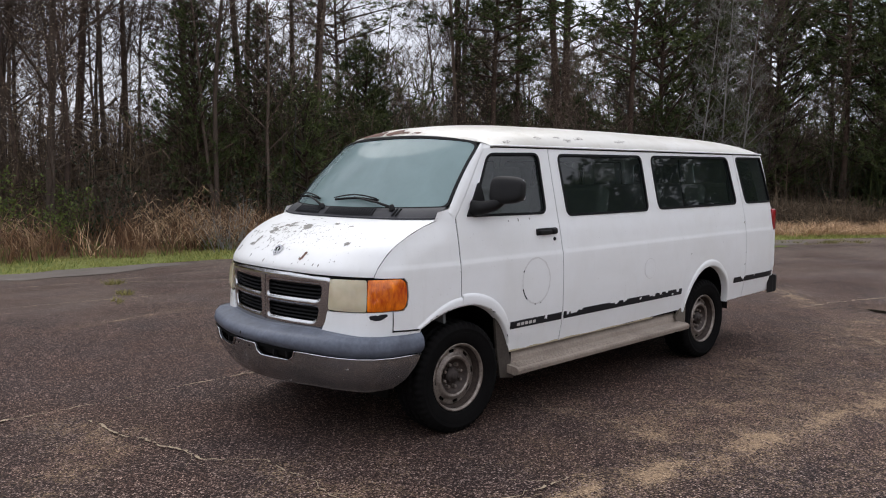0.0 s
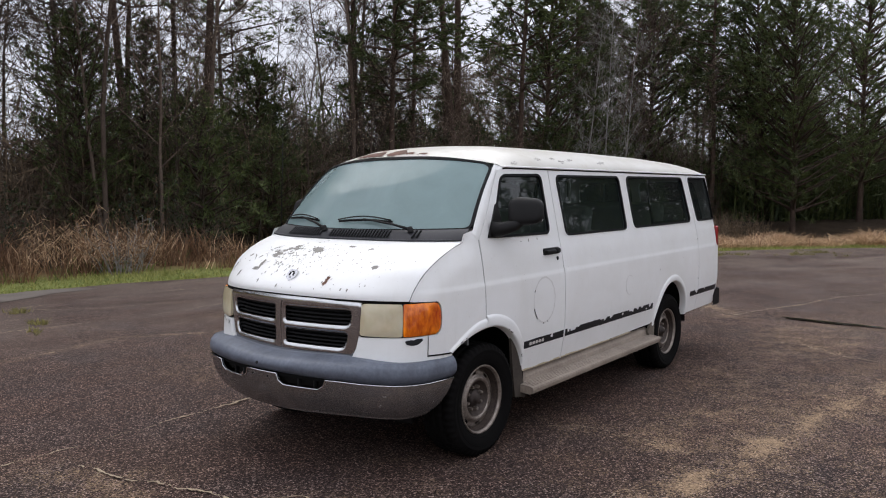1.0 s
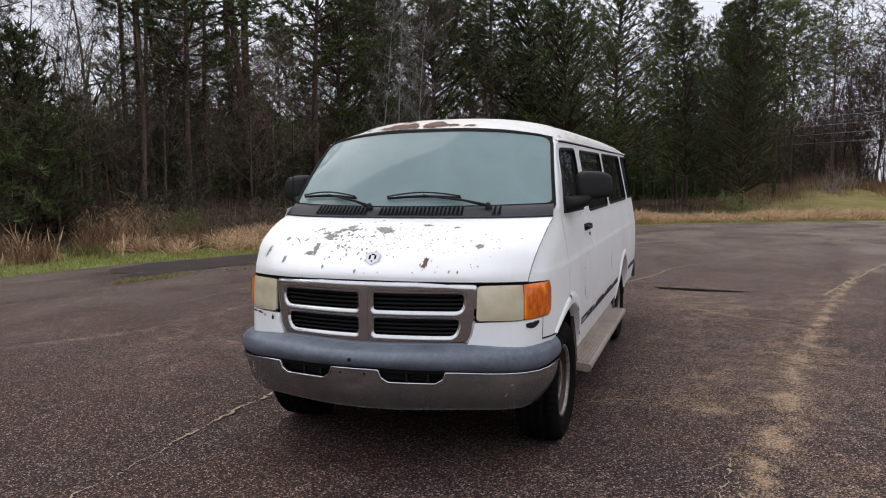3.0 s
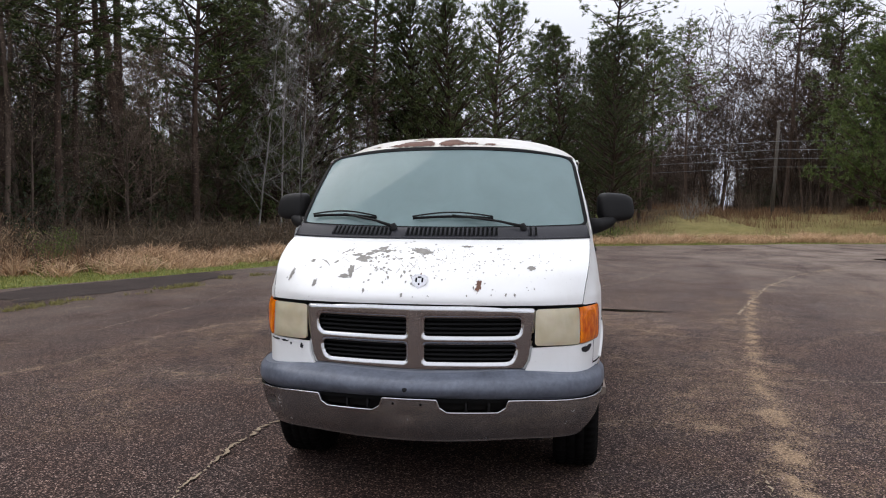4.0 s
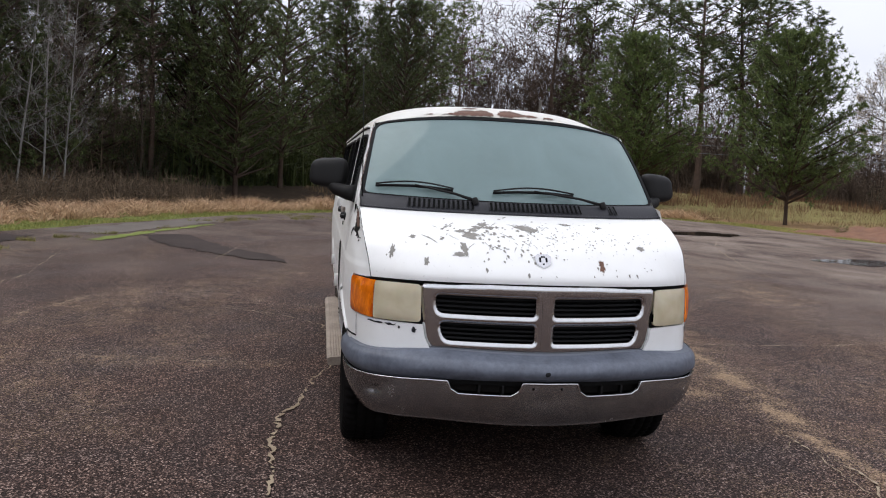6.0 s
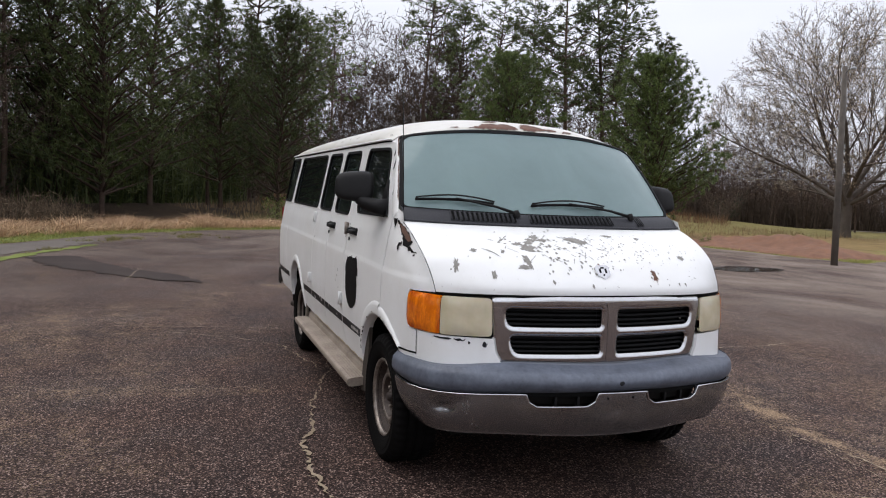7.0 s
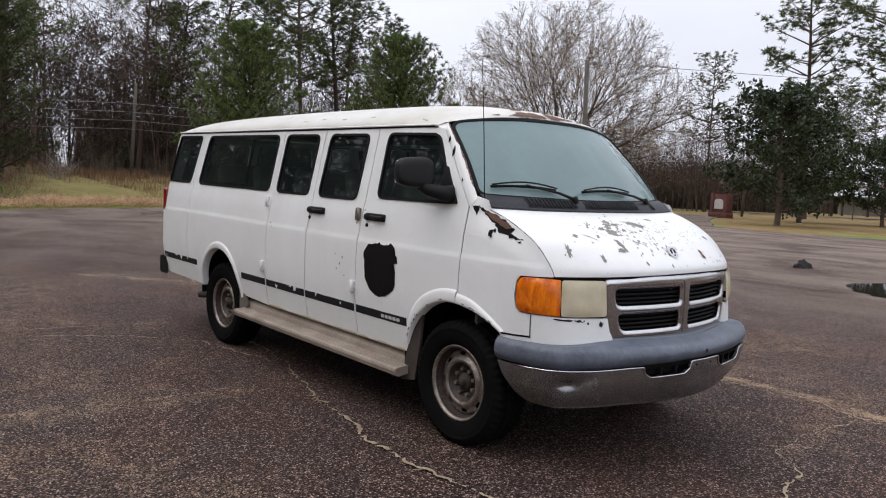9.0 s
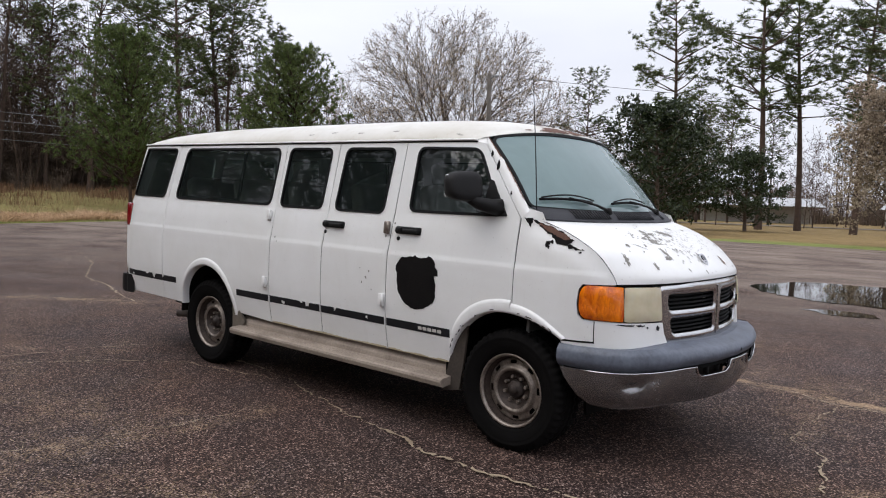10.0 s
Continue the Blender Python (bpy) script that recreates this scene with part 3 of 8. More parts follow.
LONG_WASHES = [
    (0.08, [(1.0, 8.5), (1.85, 7.61), (2.55, 7.46), (4.43, 6.99), (6.6, 6.6)], 0.8),
    (0.10, [(-0.9, 4.6), (0.27, 4.86), (0.81, 4.98), (2.1, 4.22), (3.8, 4.13), (4.93, 3.78)], 0.8),
    (0.30, [(1.76, 3.7), (1.85, 2.92), (1.95, 2.08)], 0.6),
    (0.075, MAIN_WASH, 1.5),
    (0.22, MAIN_WASH[3:10], 0.75),
    (0.75, [(1.4, -2.2), (3.6, -2.6), (5.5, -3.0), (9.0, -3.6)], 0.50),
    (0.75, [(2.6, -1.7), (4.2, -1.8), (6.5, -1.7), (9.5, -2.2)], 0.50),
    (0.55, [(-2.9, -2.6), (-1.8, -2.4), (-0.4, -2.6)], 0.45),
]
SIDE_WASHES = [
    (0.12, [(10.0, -4.3), (11.5, -4.9), (14.5, -6.6), (17.8, -8.6)], 0.9),
    (0.10, [(3.16, -2.96), (4.59, -3.65), (5.59, -4.45), (6.14, -5.18), (7.17, -6.83)], 0.62),
    (0.12, [(3.39, -4.27), (3.88, -4.47), (4.91, -5.24), (5.44, -5.82), (6.4, -7.6)], 0.55),
    (0.30, [(1.0, -1.7), (2.0, -1.9), (3.4, -1.7), (5.0, -2.2), (7, -1.9)], 0.50),
    (0.07, [(0.92, -1.12), (0.95, -1.5), (0.8, -2.09)], 0.9),
    (0.25, [(2.0, 3.1), (1.8, 2.8), (1.8, 2.35), (1.75, 1.5)], 0.7),
    (0.55, [(2.4, 2.5), (4.4, 2.4), (6.2, 2.7)], 0.55),
    (0.60, [(0.2, 2.5), (1.4, 3.4), (2.6, 3.7), (4.4, 3.5)], 0.45),
    (0.90, [(4.0, -5.0), (7.0, -6.0), (11.0, -7.0)], 0.5),
    (0.9, [(0.5, -4.0), (2.5, -4.6), (4.5, -6.6)], 0.40),
]
SHORT_WASHES = [
    (0.35, [(4.2, 2.3), (4.1, 1.4), (4.6, 0.9)], 0.5),
    (0.25, [(8.6, 0.7), (8.0, 0.2), (7.1, -0.4)], 0.7),
    (0.26, [(-1.9, 0.9), (-1.7, 0.4), (-2.3, -0.2), (-2.4, -0.8)], 0.6),
    (0.20, [(-1.25, -1.8), (-1.25, -1.2), (-1.3, -0.6)], 0.5),
    (0.4, [(3.0, 3.2), (5.5, 3.4), (8.0, 4.0), (11, 4.2)], 0.5),
    (0.35, [(2.0, 5.5), (6.0, 5.8), (10.0, 6.3)], 0.5),
    (0.6, [(3.0, 1.6), (6.0, 1.9), (9.5, 1.6), (12.5, 2.0)], 0.45),
]
SAND_LINES = LONG_WASHES + SIDE_WASHES + SHORT_WASHES


def near_line(px, py, pts):
    d = np.full(len(px), 1e9)
    for (ax, ay), (bx, by) in zip(pts, pts[1:]):
        vx, vy = bx - ax, by - ay
        t = np.clip(((px - ax) * vx + (py - ay) * vy) / (vx * vx + vy * vy), 0, 1)
        d = np.minimum(d, np.hypot(px - ax - t * vx, py - ay - t * vy))
    return d


def lot_mesh():
    loop = resample(LOT, 1.5)
    rnd = random.Random(4)
    loop = [(x + rnd.uniform(-0.12, 0.12), y + rnd.uniform(-0.12, 0.12)) for x, y in loop]
    pts = list(loop)
    for x0, x1, y0, y1, st, hole in ((-4, 10, -6.5, 5.5, 0.125, None), (-12, 36, -34, 12, 0.6, (-4, 10, -6.5, 5.5)), (-60, -12, -34, 12, 3.0, None)):
        gx, gy = np.meshgrid(np.arange(x0, x1 + 1e-6, st), np.arange(y0, y1 + 1e-6, st))
        gx, gy = gx.ravel(), gy.ravel()
        ok = inside(loop, gx, gy)
        if hole:
            ok &= ~((gx > hole[0] - st * 0.5) & (gx < hole[1] + st * 0.5) & (gy > hole[2] - st * 0.5) & (gy < hole[3] + st * 0.5))
        pts += list(zip(gx[ok], gy[ok]))
    n = len(loop)
    vs, _, fs, *_ = delaunay_2d_cdt([Vector((float(a), float(b))) for a, b in pts], [(i, (i + 1) % n) for i in range(n)], [], 0, 1e-5)
    xy = np.array([(v.x, v.y) for v in vs])
    f = np.array([t for t in fs if len(t) == 3])
    c = xy[f].mean(axis=1)
    f = f[inside(loop, c[:, 0], c[:, 1])]
    z = np.array([0.006 * noise.noise(Vector((x * 0.6, y * 0.6, 0))) for x, y in xy])
    a, b, d = xy[f[:, 0]], xy[f[:, 1]], xy[f[:, 2]]
    turn = (b[:, 0] - a[:, 0]) * (d[:, 1] - a[:, 1]) - (b[:, 1] - a[:, 1]) * (d[:, 0] - a[:, 0])
    f[turn < 0] = f[turn < 0][:, ::-1]
    verts = [(x, y, h) for (x, y), h in zip(xy, z)]
    faces = [tuple(int(i) for i in t) for t in f]
    base = len(verts)
    verts += [(x, y, 0.0) for x, y in loop] + [(x, y, -0.12) for x, y in loop]
    faces += [(base + i, base + n + i, base + n + (i + 1) % n, base + (i + 1) % n) for i in range(n)]
    me = raw_mesh("pavement", verts, faces)
    allxy = np.array([(v[0], v[1]) for v in verts])
    sand = np.zeros(len(verts))
    for w, line, amt in SAND_LINES:
        sand = np.maximum(sand, amt * np.exp(-(near_line(allxy[:, 0], allxy[:, 1], line) / w) ** 2))
    me.attributes.new("sand", "FLOAT", "POINT").data.foreach_set("value", sand.astype(np.float32))
    dist = np.hypot(allxy[:, 0] - 0.5, allxy[:, 1])
    # grows with distance from the van, as the painted sheen does; silt to the south
    worn = np.clip((dist - 5.0) / 14.0, 0, 1) * 0.7 + 0.55 * np.clip((-allxy[:, 1] - 4.0) / 5.0, 0, 1) + 0.3 * np.clip((allxy[:, 1] - 3.0) / 4.0, 0, 1)
    me.attributes.new("worn", "FLOAT", "POINT").data.foreach_set("value", worn.astype(np.float32))
    return me


pavement = tagged(mesh_object("pavement", lot_mesh(), ASPHALT), "old dark asphalt with sandy washes and cracks", "pavement", kind="structure")


def ground_z(x, y):
    """Height of the earth: level beside the lot, a shallow ditch beyond the verge, a mound by the pole."""
    d = float(near_line(np.array([x]), np.array([y]), LOT)[0])
    z = -0.045
    if y > -14 and x > 12:
        z -= 0.7 * math.exp(-((d - 7.5) / 2.5) ** 2) * smooth01((x - 14) / 10)
        z += 0.35 * smooth01((d - 9) / 5)
    if y > 0:
        z += 0.25 * smooth01((d - 6) / 12)
    z += 1.3 * smooth01((x - 38) / 35) * smooth01((2 - y) / 10) * smooth01((y + 64) / 18)
    z += 0.04 * noise.noise(Vector((x * 0.3, y * 0.3, 3))) * smooth01(d / 3)
    return z


def ground_mesh():
    xs = np.concatenate([[-900, -400, -200, -110], np.arange(-66, -20, 6), np.arange(-20, 60, 1.6), np.arange(60, 130, 6), [160, 260, 500, 1000]])
    ys = np.concatenate([[-1000, -500, -260], np.arange(-180, -70, 8), np.arange(-70, 36, 1.6), np.arange(36, 90, 6), [130, 250, 500, 1000]])
    gx, gy = np.meshgrid(xs, ys)
    fx, fy = gx.ravel(), gy.ravel()
    ins = inside(LOT, fx, fy)
    d = near_line(fx, fy, LOT)
    z = np.array([(-0.11 if (i and q > 1.0) else (-0.05 if i else ground_z(x, y))) for x, y, i, q in zip(fx, fy, ins, d)])
    w = len(xs)
    faces = [(j * w + i, j * w + i + 1, (j + 1) * w + i + 1, (j + 1) * w + i) for j in range(len(ys) - 1) for i in range(w - 1)]
    me = raw_mesh("ground", list(zip(fx, fy, z)), faces)
    straw = np.clip((d - 2.0) / 2.0, 0, 1) * (~ins)
    south = fy < -28
    straw = np.where(south, np.clip((d - 4) / 3.0, 0, 0.85), straw)
    straw = np.where((fx > 13) & (fy < -16) & ~ins, np.maximum(straw, 0.85), straw)
    straw = np.where((fx > 38) & (fy < 4) & ~ins, 0.55, straw)
    north = (fy > -18) & (fx > -70)
    # line where the ground turns dark, drawn ahead of the trees for their shade
    verge = np.interp(fx, [-40, 11, 14, 22, 28, 34, 40, 48, 58, 66], [16.0, 15.0, 12.0, 8.6, 6.2, 3.2, -2.0, -6.5, -9.0, -14.0])
    litter_shade = np.where(north & ~ins, np.clip((fy - verge) / 2.0 + 0.5, 0, 1), 0)
    litter_shade = np.where((fy > -40) & (fx > 76), 1, litter_shade)
    me.attributes.new("straw", "FLOAT", "POINT").data.foreach_set("value", straw.astype(np.float32))
    me.attributes.new("litter_shade", "FLOAT", "POINT").data.foreach_set("value", litter_shade.astype(np.float32))
    return me


ground = tagged(mesh_object("ground", ground_mesh(), TURF), "grassy earth around the lot, fallen leaves and painted shade under the trees", "ground", kind="structure")

# cracks filled with pale sand
def crack_thing(width, pts, seed):
    """A jagged ribbon of sand along a crack, thin in places, with small side cracks."""
    rnd = random.Random(seed)
    lines = [(pts, width)]
    for a, b in zip(pts, pts[1:]):
        if rnd.random() < 0.55:
            t = rnd.uniform(0.2, 0.8)
            q = (a[0] + (b[0] - a[0]) * t, a[1] + (b[1] - a[1]) * t)
            an = math.atan2(b[1] - a[1], b[0] - a[0]) + rnd.choice((-1, 1)) * rnd.uniform(0.6, 1.4)
            ln = rnd.uniform(0.15, 0.5)
            lines.append(([q, (q[0] + ln * math.cos(an), q[1] + ln * math.sin(an))], width * 0.4))
    bm = bmesh.new()
    for line, wid in lines:
        fine, drift = [], 0.0
        for a, b in zip(line, line[1:]):
            k = max(3, int(math.dist(a, b) / 0.030))
            d = Vector((b[0] - a[0], b[1] - a[1])).normalized()
            for i in range(k):
                t = i / k
                drift = 0.78 * drift + rnd.gauss(0, 0.0095)
                fine.append((a[0] + (b[0] - a[0]) * t - d.y * drift, a[1] + (b[1] - a[1]) * t + d.x * drift))
        prev = None
        slow = 0.5
        for i in range(len(fine) - 1):
            a, b = Vector(fine[i]), Vector(fine[i + 1])
            d = (b - a).normalized()
            slow = min(1.15, max(0.30, slow + rnd.gauss(0, 0.12)))
            w = wid * 0.95 * slow * rnd.uniform(0.25, 1.35)
            row = [bm.verts.new((a.x - d.y * s * w * rnd.uniform(0.4, 1.3), a.y + d.x * s * w * rnd.uniform(0.4, 1.3), 0.0115)) for s in (-1, 1)]
            if prev and rnd.random() > 0.16:
                bm.faces.new((prev[0], row[0], row[1], prev[1]))
            prev = row
    for fce in bm.faces:
        fce.normal_update()
        if fce.normal.z < 0:
            fce.normal_flip()
    return mesh_object("pavement_crack", bm, CRACK, pavement, "sand-filled crack", False)


crack_thing(0.0097, [(1.0, 8.5), (1.85, 7.61), (2.55, 7.46), (4.43, 6.99), (6.6, 6.6)], 200)
crack_thing(0.0068, [(-0.9, 4.6), (-0.18, 4.7), (0.27, 4.86), (0.81, 4.98), (1.45, 4.58), (2.1, 4.22), (2.78, 4.24), (3.8, 4.13), (4.93, 3.78)], 201)
crack_thing(0.0097, [(4.93, 3.78), (4.59, 2.38), (4.49, 1.38), (4.2, 0.7)], 202)
crack_thing(0.0090, [(4.27, 2.3), (3.93, 1.59), (3.36, 1.11), (2.3, 0.9)], 203)
crack_thing(0.0112, [(-0.1, -1.95), (-0.52, -1.92), (-1.28, -1.82), (-1.62, -1.85)], 204)
crack_thing(0.0105, [(8.6, 3.0), (9.43, 2.85), (11.88, 2.74), (13.95, 2.17)], 205)
crack_thing(0.0165, [(-2.9, 1.34), (-2.2, 1.31), (-1.6, 1.30), (-1.0, 1.31), (-0.5, 1.33), (-0.1, 1.38), (0.3, 1.36), (0.9, 1.2), (1.4, 1.1), (2.3, 0.82), (3.2, 0.7)], 206)
crack_thing(0.0105, [(-1.75, 0.95), (-1.68, 0.5), (-1.5, -0.05), (-1.48, -0.32), (-1.22, -0.6), (-1.2, -1.05), (-1.25, -1.75), (-1.7, -1.92), (-2.6, -1.95)], 207)
crack_thing(0.0090, [(-0.4, -2.0), (-0.9, -1.98), (-1.25, -1.75)], 208)
crack_thing(0.0090, [(0.80, -2.09), (0.95, -1.5), (0.92, -1.12), (0.6, -0.8)], 209)
crack_thing(0.0097, [(1.75, 1.4), (1.8, 2.4), (1.85, 2.8), (2.0, 3.1), (2.4, 4.2)], 210)
crack_thing(0.0085, [(2.61, -2.74), (2.62, -3.4), (2.65, -4.19), (2.75, -4.9)], 211)
crack_thing(0.0225, [(7.0, -3.35), (8.8, -3.95), (11.5, -4.9), (14.6, -6.4), (17.8, -8.6), (19.2, -9.6)], 212)
crack_thing(0.0120, [(4.7, -2.9), (4.9, -2.2), (5.4, -1.7), (5.2, -1.3)], 213)
crack_thing(0.0180, [(15.3, -3.4), (12.6, -2.4), (10.3, -1.2), (8.8, -0.9), (8.0, -0.6), (7.1, -0.4)], 214)
crack_thing(0.0105, [(8.6, 0.75), (8.0, 0.2), (7.2, 0.1)], 215)
crack_thing(0.0150, [(8.5, -7.4), (10.5, -8.0), (15.1, -9.9), (20.3, -12.9)], 216)
crack_thing(0.0120, [(4.0, 5.2), (6.5, 5.1), (9.5, 5.6), (13.0, 5.6)], 217)
crack_thing(0.0120, [(-4.0, 6.2), (-1.0, 6.6), (2.0, 6.3), (4.6, 6.9)], 218)
crack_thing(0.0150, [(-3.0, 8.8), (0.5, 8.6), (3.5, 8.9), (7.0, 8.4)], 219)

# ---- the van: nose towards -x, front axle at x = 0, its body raked up a little to the rear ----
RAKE = 0.0122
BASE_Z = [0.30, 0.46, 0.52, 0.60, 0.66, 0.74, 0.85, 1.00, 1.10, 1.126, 1.140, 1.25, 1.32, 1.39, 1.46, 1.86, 1.93, 2.0]
BASE_W = [0.930, 0.955, 0.967, 0.982, 0.990, 0.997, 1.001, 1.001, 0.998, 0.996, 0.9905, 0.976, 0.964, 0.949, 0.938, 0.866, 0.852, 0.84]
PLAN_Y = [0.0, 0.30, 0.60, 0.68, 0.77, 0.845, 0.900, 0.943, 0.968, 0.987, 0.997, 1.0]
PLAN_X = [-0.845, -0.825, -0.775, -0.750, -0.712, -0.665, -0.592, -0.50, -0.41, -0.28, -0.12, 0.15]


def spread(xs, ys, k=60):
    """A smooth curve through points, as a table by arc length."""
    n = len(xs)
    px, py = [], []
    for i in range(n - 1):
        x0, x1, x2, x3 = (xs[max(0, i - 1)], xs[i], xs[i + 1], xs[min(n - 1, i + 2)])
        y0, y1, y2, y3 = (ys[max(0, i - 1)], ys[i], ys[i + 1], ys[min(n - 1, i + 2)])
        for j in range(k):
            t = j / k
            f = (-t ** 3 + 2 * t ** 2 - t, 3 * t ** 3 - 5 * t ** 2 + 2, -3 * t ** 3 + 4 * t ** 2 + t, t ** 3 - t ** 2)
            px.append(0.5 * (f[0] * x0 + f[1] * x1 + f[2] * x2 + f[3] * x3))
            py.append(0.5 * (f[0] * y0 + f[1] * y1 + f[2] * y2 + f[3] * y3))
    px.append(xs[-1])
    py.append(ys[-1])
    px, py = np.array(px), np.array(py)
    s = np.concatenate([[0], np.cumsum(np.hypot(np.diff(px), np.diff(py)))])
    return s, px, py


PLAN_S, PLAN_PX, PLAN_PY = spread(PLAN_X, PLAN_Y)


def plan_at(s):
    """Plan of the nose by arc length from the middle: straight on along the side past its end."""
    if s > PLAN_S[-1]:
        return PLAN_PX[-1] + s - PLAN_S[-1], 1.0
    if s < 0:
        return float(PLAN_PX[0]), s
    return float(np.interp(s, PLAN_S, PLAN_PX)), float(np.interp(s, PLAN_S, PLAN_PY))


def s_of_x(x):
    return float(np.interp(x, PLAN_PX, PLAN_S)) if x < PLAN_PX[-1] else float(PLAN_S[-1] + x - PLAN_PX[-1])


def s_of_y(y):
    return float(np.interp(y, PLAN_PY[:420], PLAN_S[:420]))


SEAM_X = [-0.626, -0.610, -0.572, -0.505, -0.40, -0.27, -0.13, 0.0]
SEAM_Z = [1.085, 1.130, 1.185, 1.250, 1.315, 1.375, 1.420, 1.437]


def half_width(x, z):
    """Half the body's width on the side."""
    w = float(np.interp(z, BASE_Z, BASE_W))
    if x > 4.45:
        w -= 0.06 * ((x - 4.45) / 0.27) ** 2
    # the cab's top draws in towards the windshield's head
    return w - 0.018 * smooth01((z - 1.55) / 0.32) * smooth01((0.80 - x) / 0.5)


def side_map(sign):
    def f(x, z):
        return Vector((x, sign * half_width(x, z), z))
    return f


def fender_map(sign):
    def f(s, z):
        x, y = plan_at(s)
        y *= float(np.interp(z, BASE_Z, BASE_W))
        if x < 0.0:
            zs = float(np.interp(x, SEAM_X, SEAM_Z))
            y -= 0.020 * smooth01((z - zs + 0.16) / 0.16) * smooth01((x + 0.66) / 0.25) * smooth01((-0.012 - x) / 0.15)
        x -= 0.10 * (0.98 - z) * smooth01((-0.45 - x) / 0.2)
        return Vector((x, sign * y, z))
    return f


def arc(cx, cz, r, a0, a1, n=18, rz=None):
    rz = rz or r
    return [(cx + r * math.cos(radians(a0 + (a1 - a0) * i / n)), cz + rz * math.sin(radians(a0 + (a1 - a0) * i / n))) for i in range(n + 1)]


CREASE = (1.112, 1.126, 1.140, 1.156)
van = empty("passenger_van", "weathered white passenger van with peeling hood paint, parked on old asphalt", "van", m=pose(0, 0, 0, 0, -math.degrees(math.atan(RAKE)), 0))

SILL, TOP = 0.458, 1.898
ARCH_F, ARCH_R = (0.05, 0.42, 0.432), (3.25, 0.42, 0.405)


def arch_front(deg, grow=0.0):
    """Edge of the front wheel opening, which runs out flatter towards the bumper."""
    r = ARCH_F[2] + grow + (0.063 * ((deg - 90) / 47) ** 2 if deg > 90 else 0.0)
    return ARCH_F[0] + r * math.cos(radians(deg)), ARCH_F[1] + r * math.sin(radians(deg))


WIN = {
    "door": ([(0.135, 1.425), (0.395, 1.848), (0.905, 1.856), (0.912, 1.418)], [0.05, 0.06, 0.06, 0.06]),
    "left_a": ([(1.155, 1.392), (1.125, 1.852), (2.245, 1.856), (2.262, 1.392)], 0.06),
    "rear_long": ([(2.42, 1.398), (2.395, 1.858), (3.765, 1.862), (3.845, 1.402)], 0.07),
    "rear_corner": ([(4.035, 1.405), (3.94, 1.864), (4.485, 1.866), (4.64, 1.408)], [0.06, 0.05, 0.02, 0.02]),
    "right_a": ([(1.15, 1.392), (1.12, 1.852), (1.62, 1.856), (1.655, 1.392)], 0.06),
    "right_b": ([(1.80, 1.394), (1.775, 1.854), (2.275, 1.858), (2.30, 1.394)], 0.06),
}
REAR_EDGE = [(4.655, 0.47), (4.705, 0.60), (4.715, 0.75), (4.715, 1.10), (4.69, 1.36), (4.67, 1.42), (4.56, 1.80), (4.525, TOP)]


def window_unit(key, sign, parent, slider=False):
    """Glass and rubber surround of one side window, seated in its opening."""
    pts, rad = WIN[key]
    loop = round_loop(pts, rad)
    f, out = side_map(sign), (0, sign, 0)
    gasket = part("window_seal", sheet(grow_loop(loop, 0.004), [grow_loop(loop, -0.013)], f, 0.5, 0.018, out, 0.006, False, 0.05), RUBBER, parent)
    gl = sheet(grow_loop(loop, -0.012), [], f, 0.25, 0.0, out, -0.012, True, 0.06)
    pane = part("window_pane", gl, SIDE_GLASS, parent, "", False)
    pane.visible_shadow = False
    if slider:
        x0 = pts[0][0] + (pts[3][0] - pts[0][0]) * 0.33
        for xx in (x0, pts[3][0] - 0.10):
            bar = [(xx, 1.425), (xx + 0.028, 1.425), (xx + 0.028, 1.835), (xx, 1.835)]
            part("slider_frame", sheet(bar, [], f, 0.2, 0.014, out, -0.016, False, 0.1), RUBBER, gasket)
        low = [(x0, 1.412), (pts[3][0] - 0.08, 1.412), (pts[3][0] - 0.08, 1.436), (x0, 1.436)]
        part("slider_frame", sheet(low, [], f, 0.2, 0.014, out, -0.016, False, 0.1), RUBBER, gasket)


def seam_line(sign, pts, parent, width=0.007):
    """A dark joint between two panels, just behind their faces."""
    f = side_map(sign)
    bm = bmesh.new()
    for a, b in zip(pts, pts[1:]):
        k = max(2, int(abs(b[1] - a[1]) / 0.05 + abs(b[0] - a[0]) / 0.15))
        for i in range(k):
            q = []
            for t in (i / k, (i + 1) / k):
                u, v = a[0] + (b[0] - a[0]) * t, a[1] + (b[1] - a[1]) * t
                d = Vector((b[0] - a[0], b[1] - a[1])).normalized()
                for e in (-1, 1):
                    q.append(f(u - d.y * e * width / 2, v + d.x * e * width / 2) + Vector((0, sign * -0.004, 0)))
            bm.faces.new([bm.verts.new(p) for p in (q[0], q[1], q[3], q[2])])
    part("panel_joint", bm, SEAM, parent)


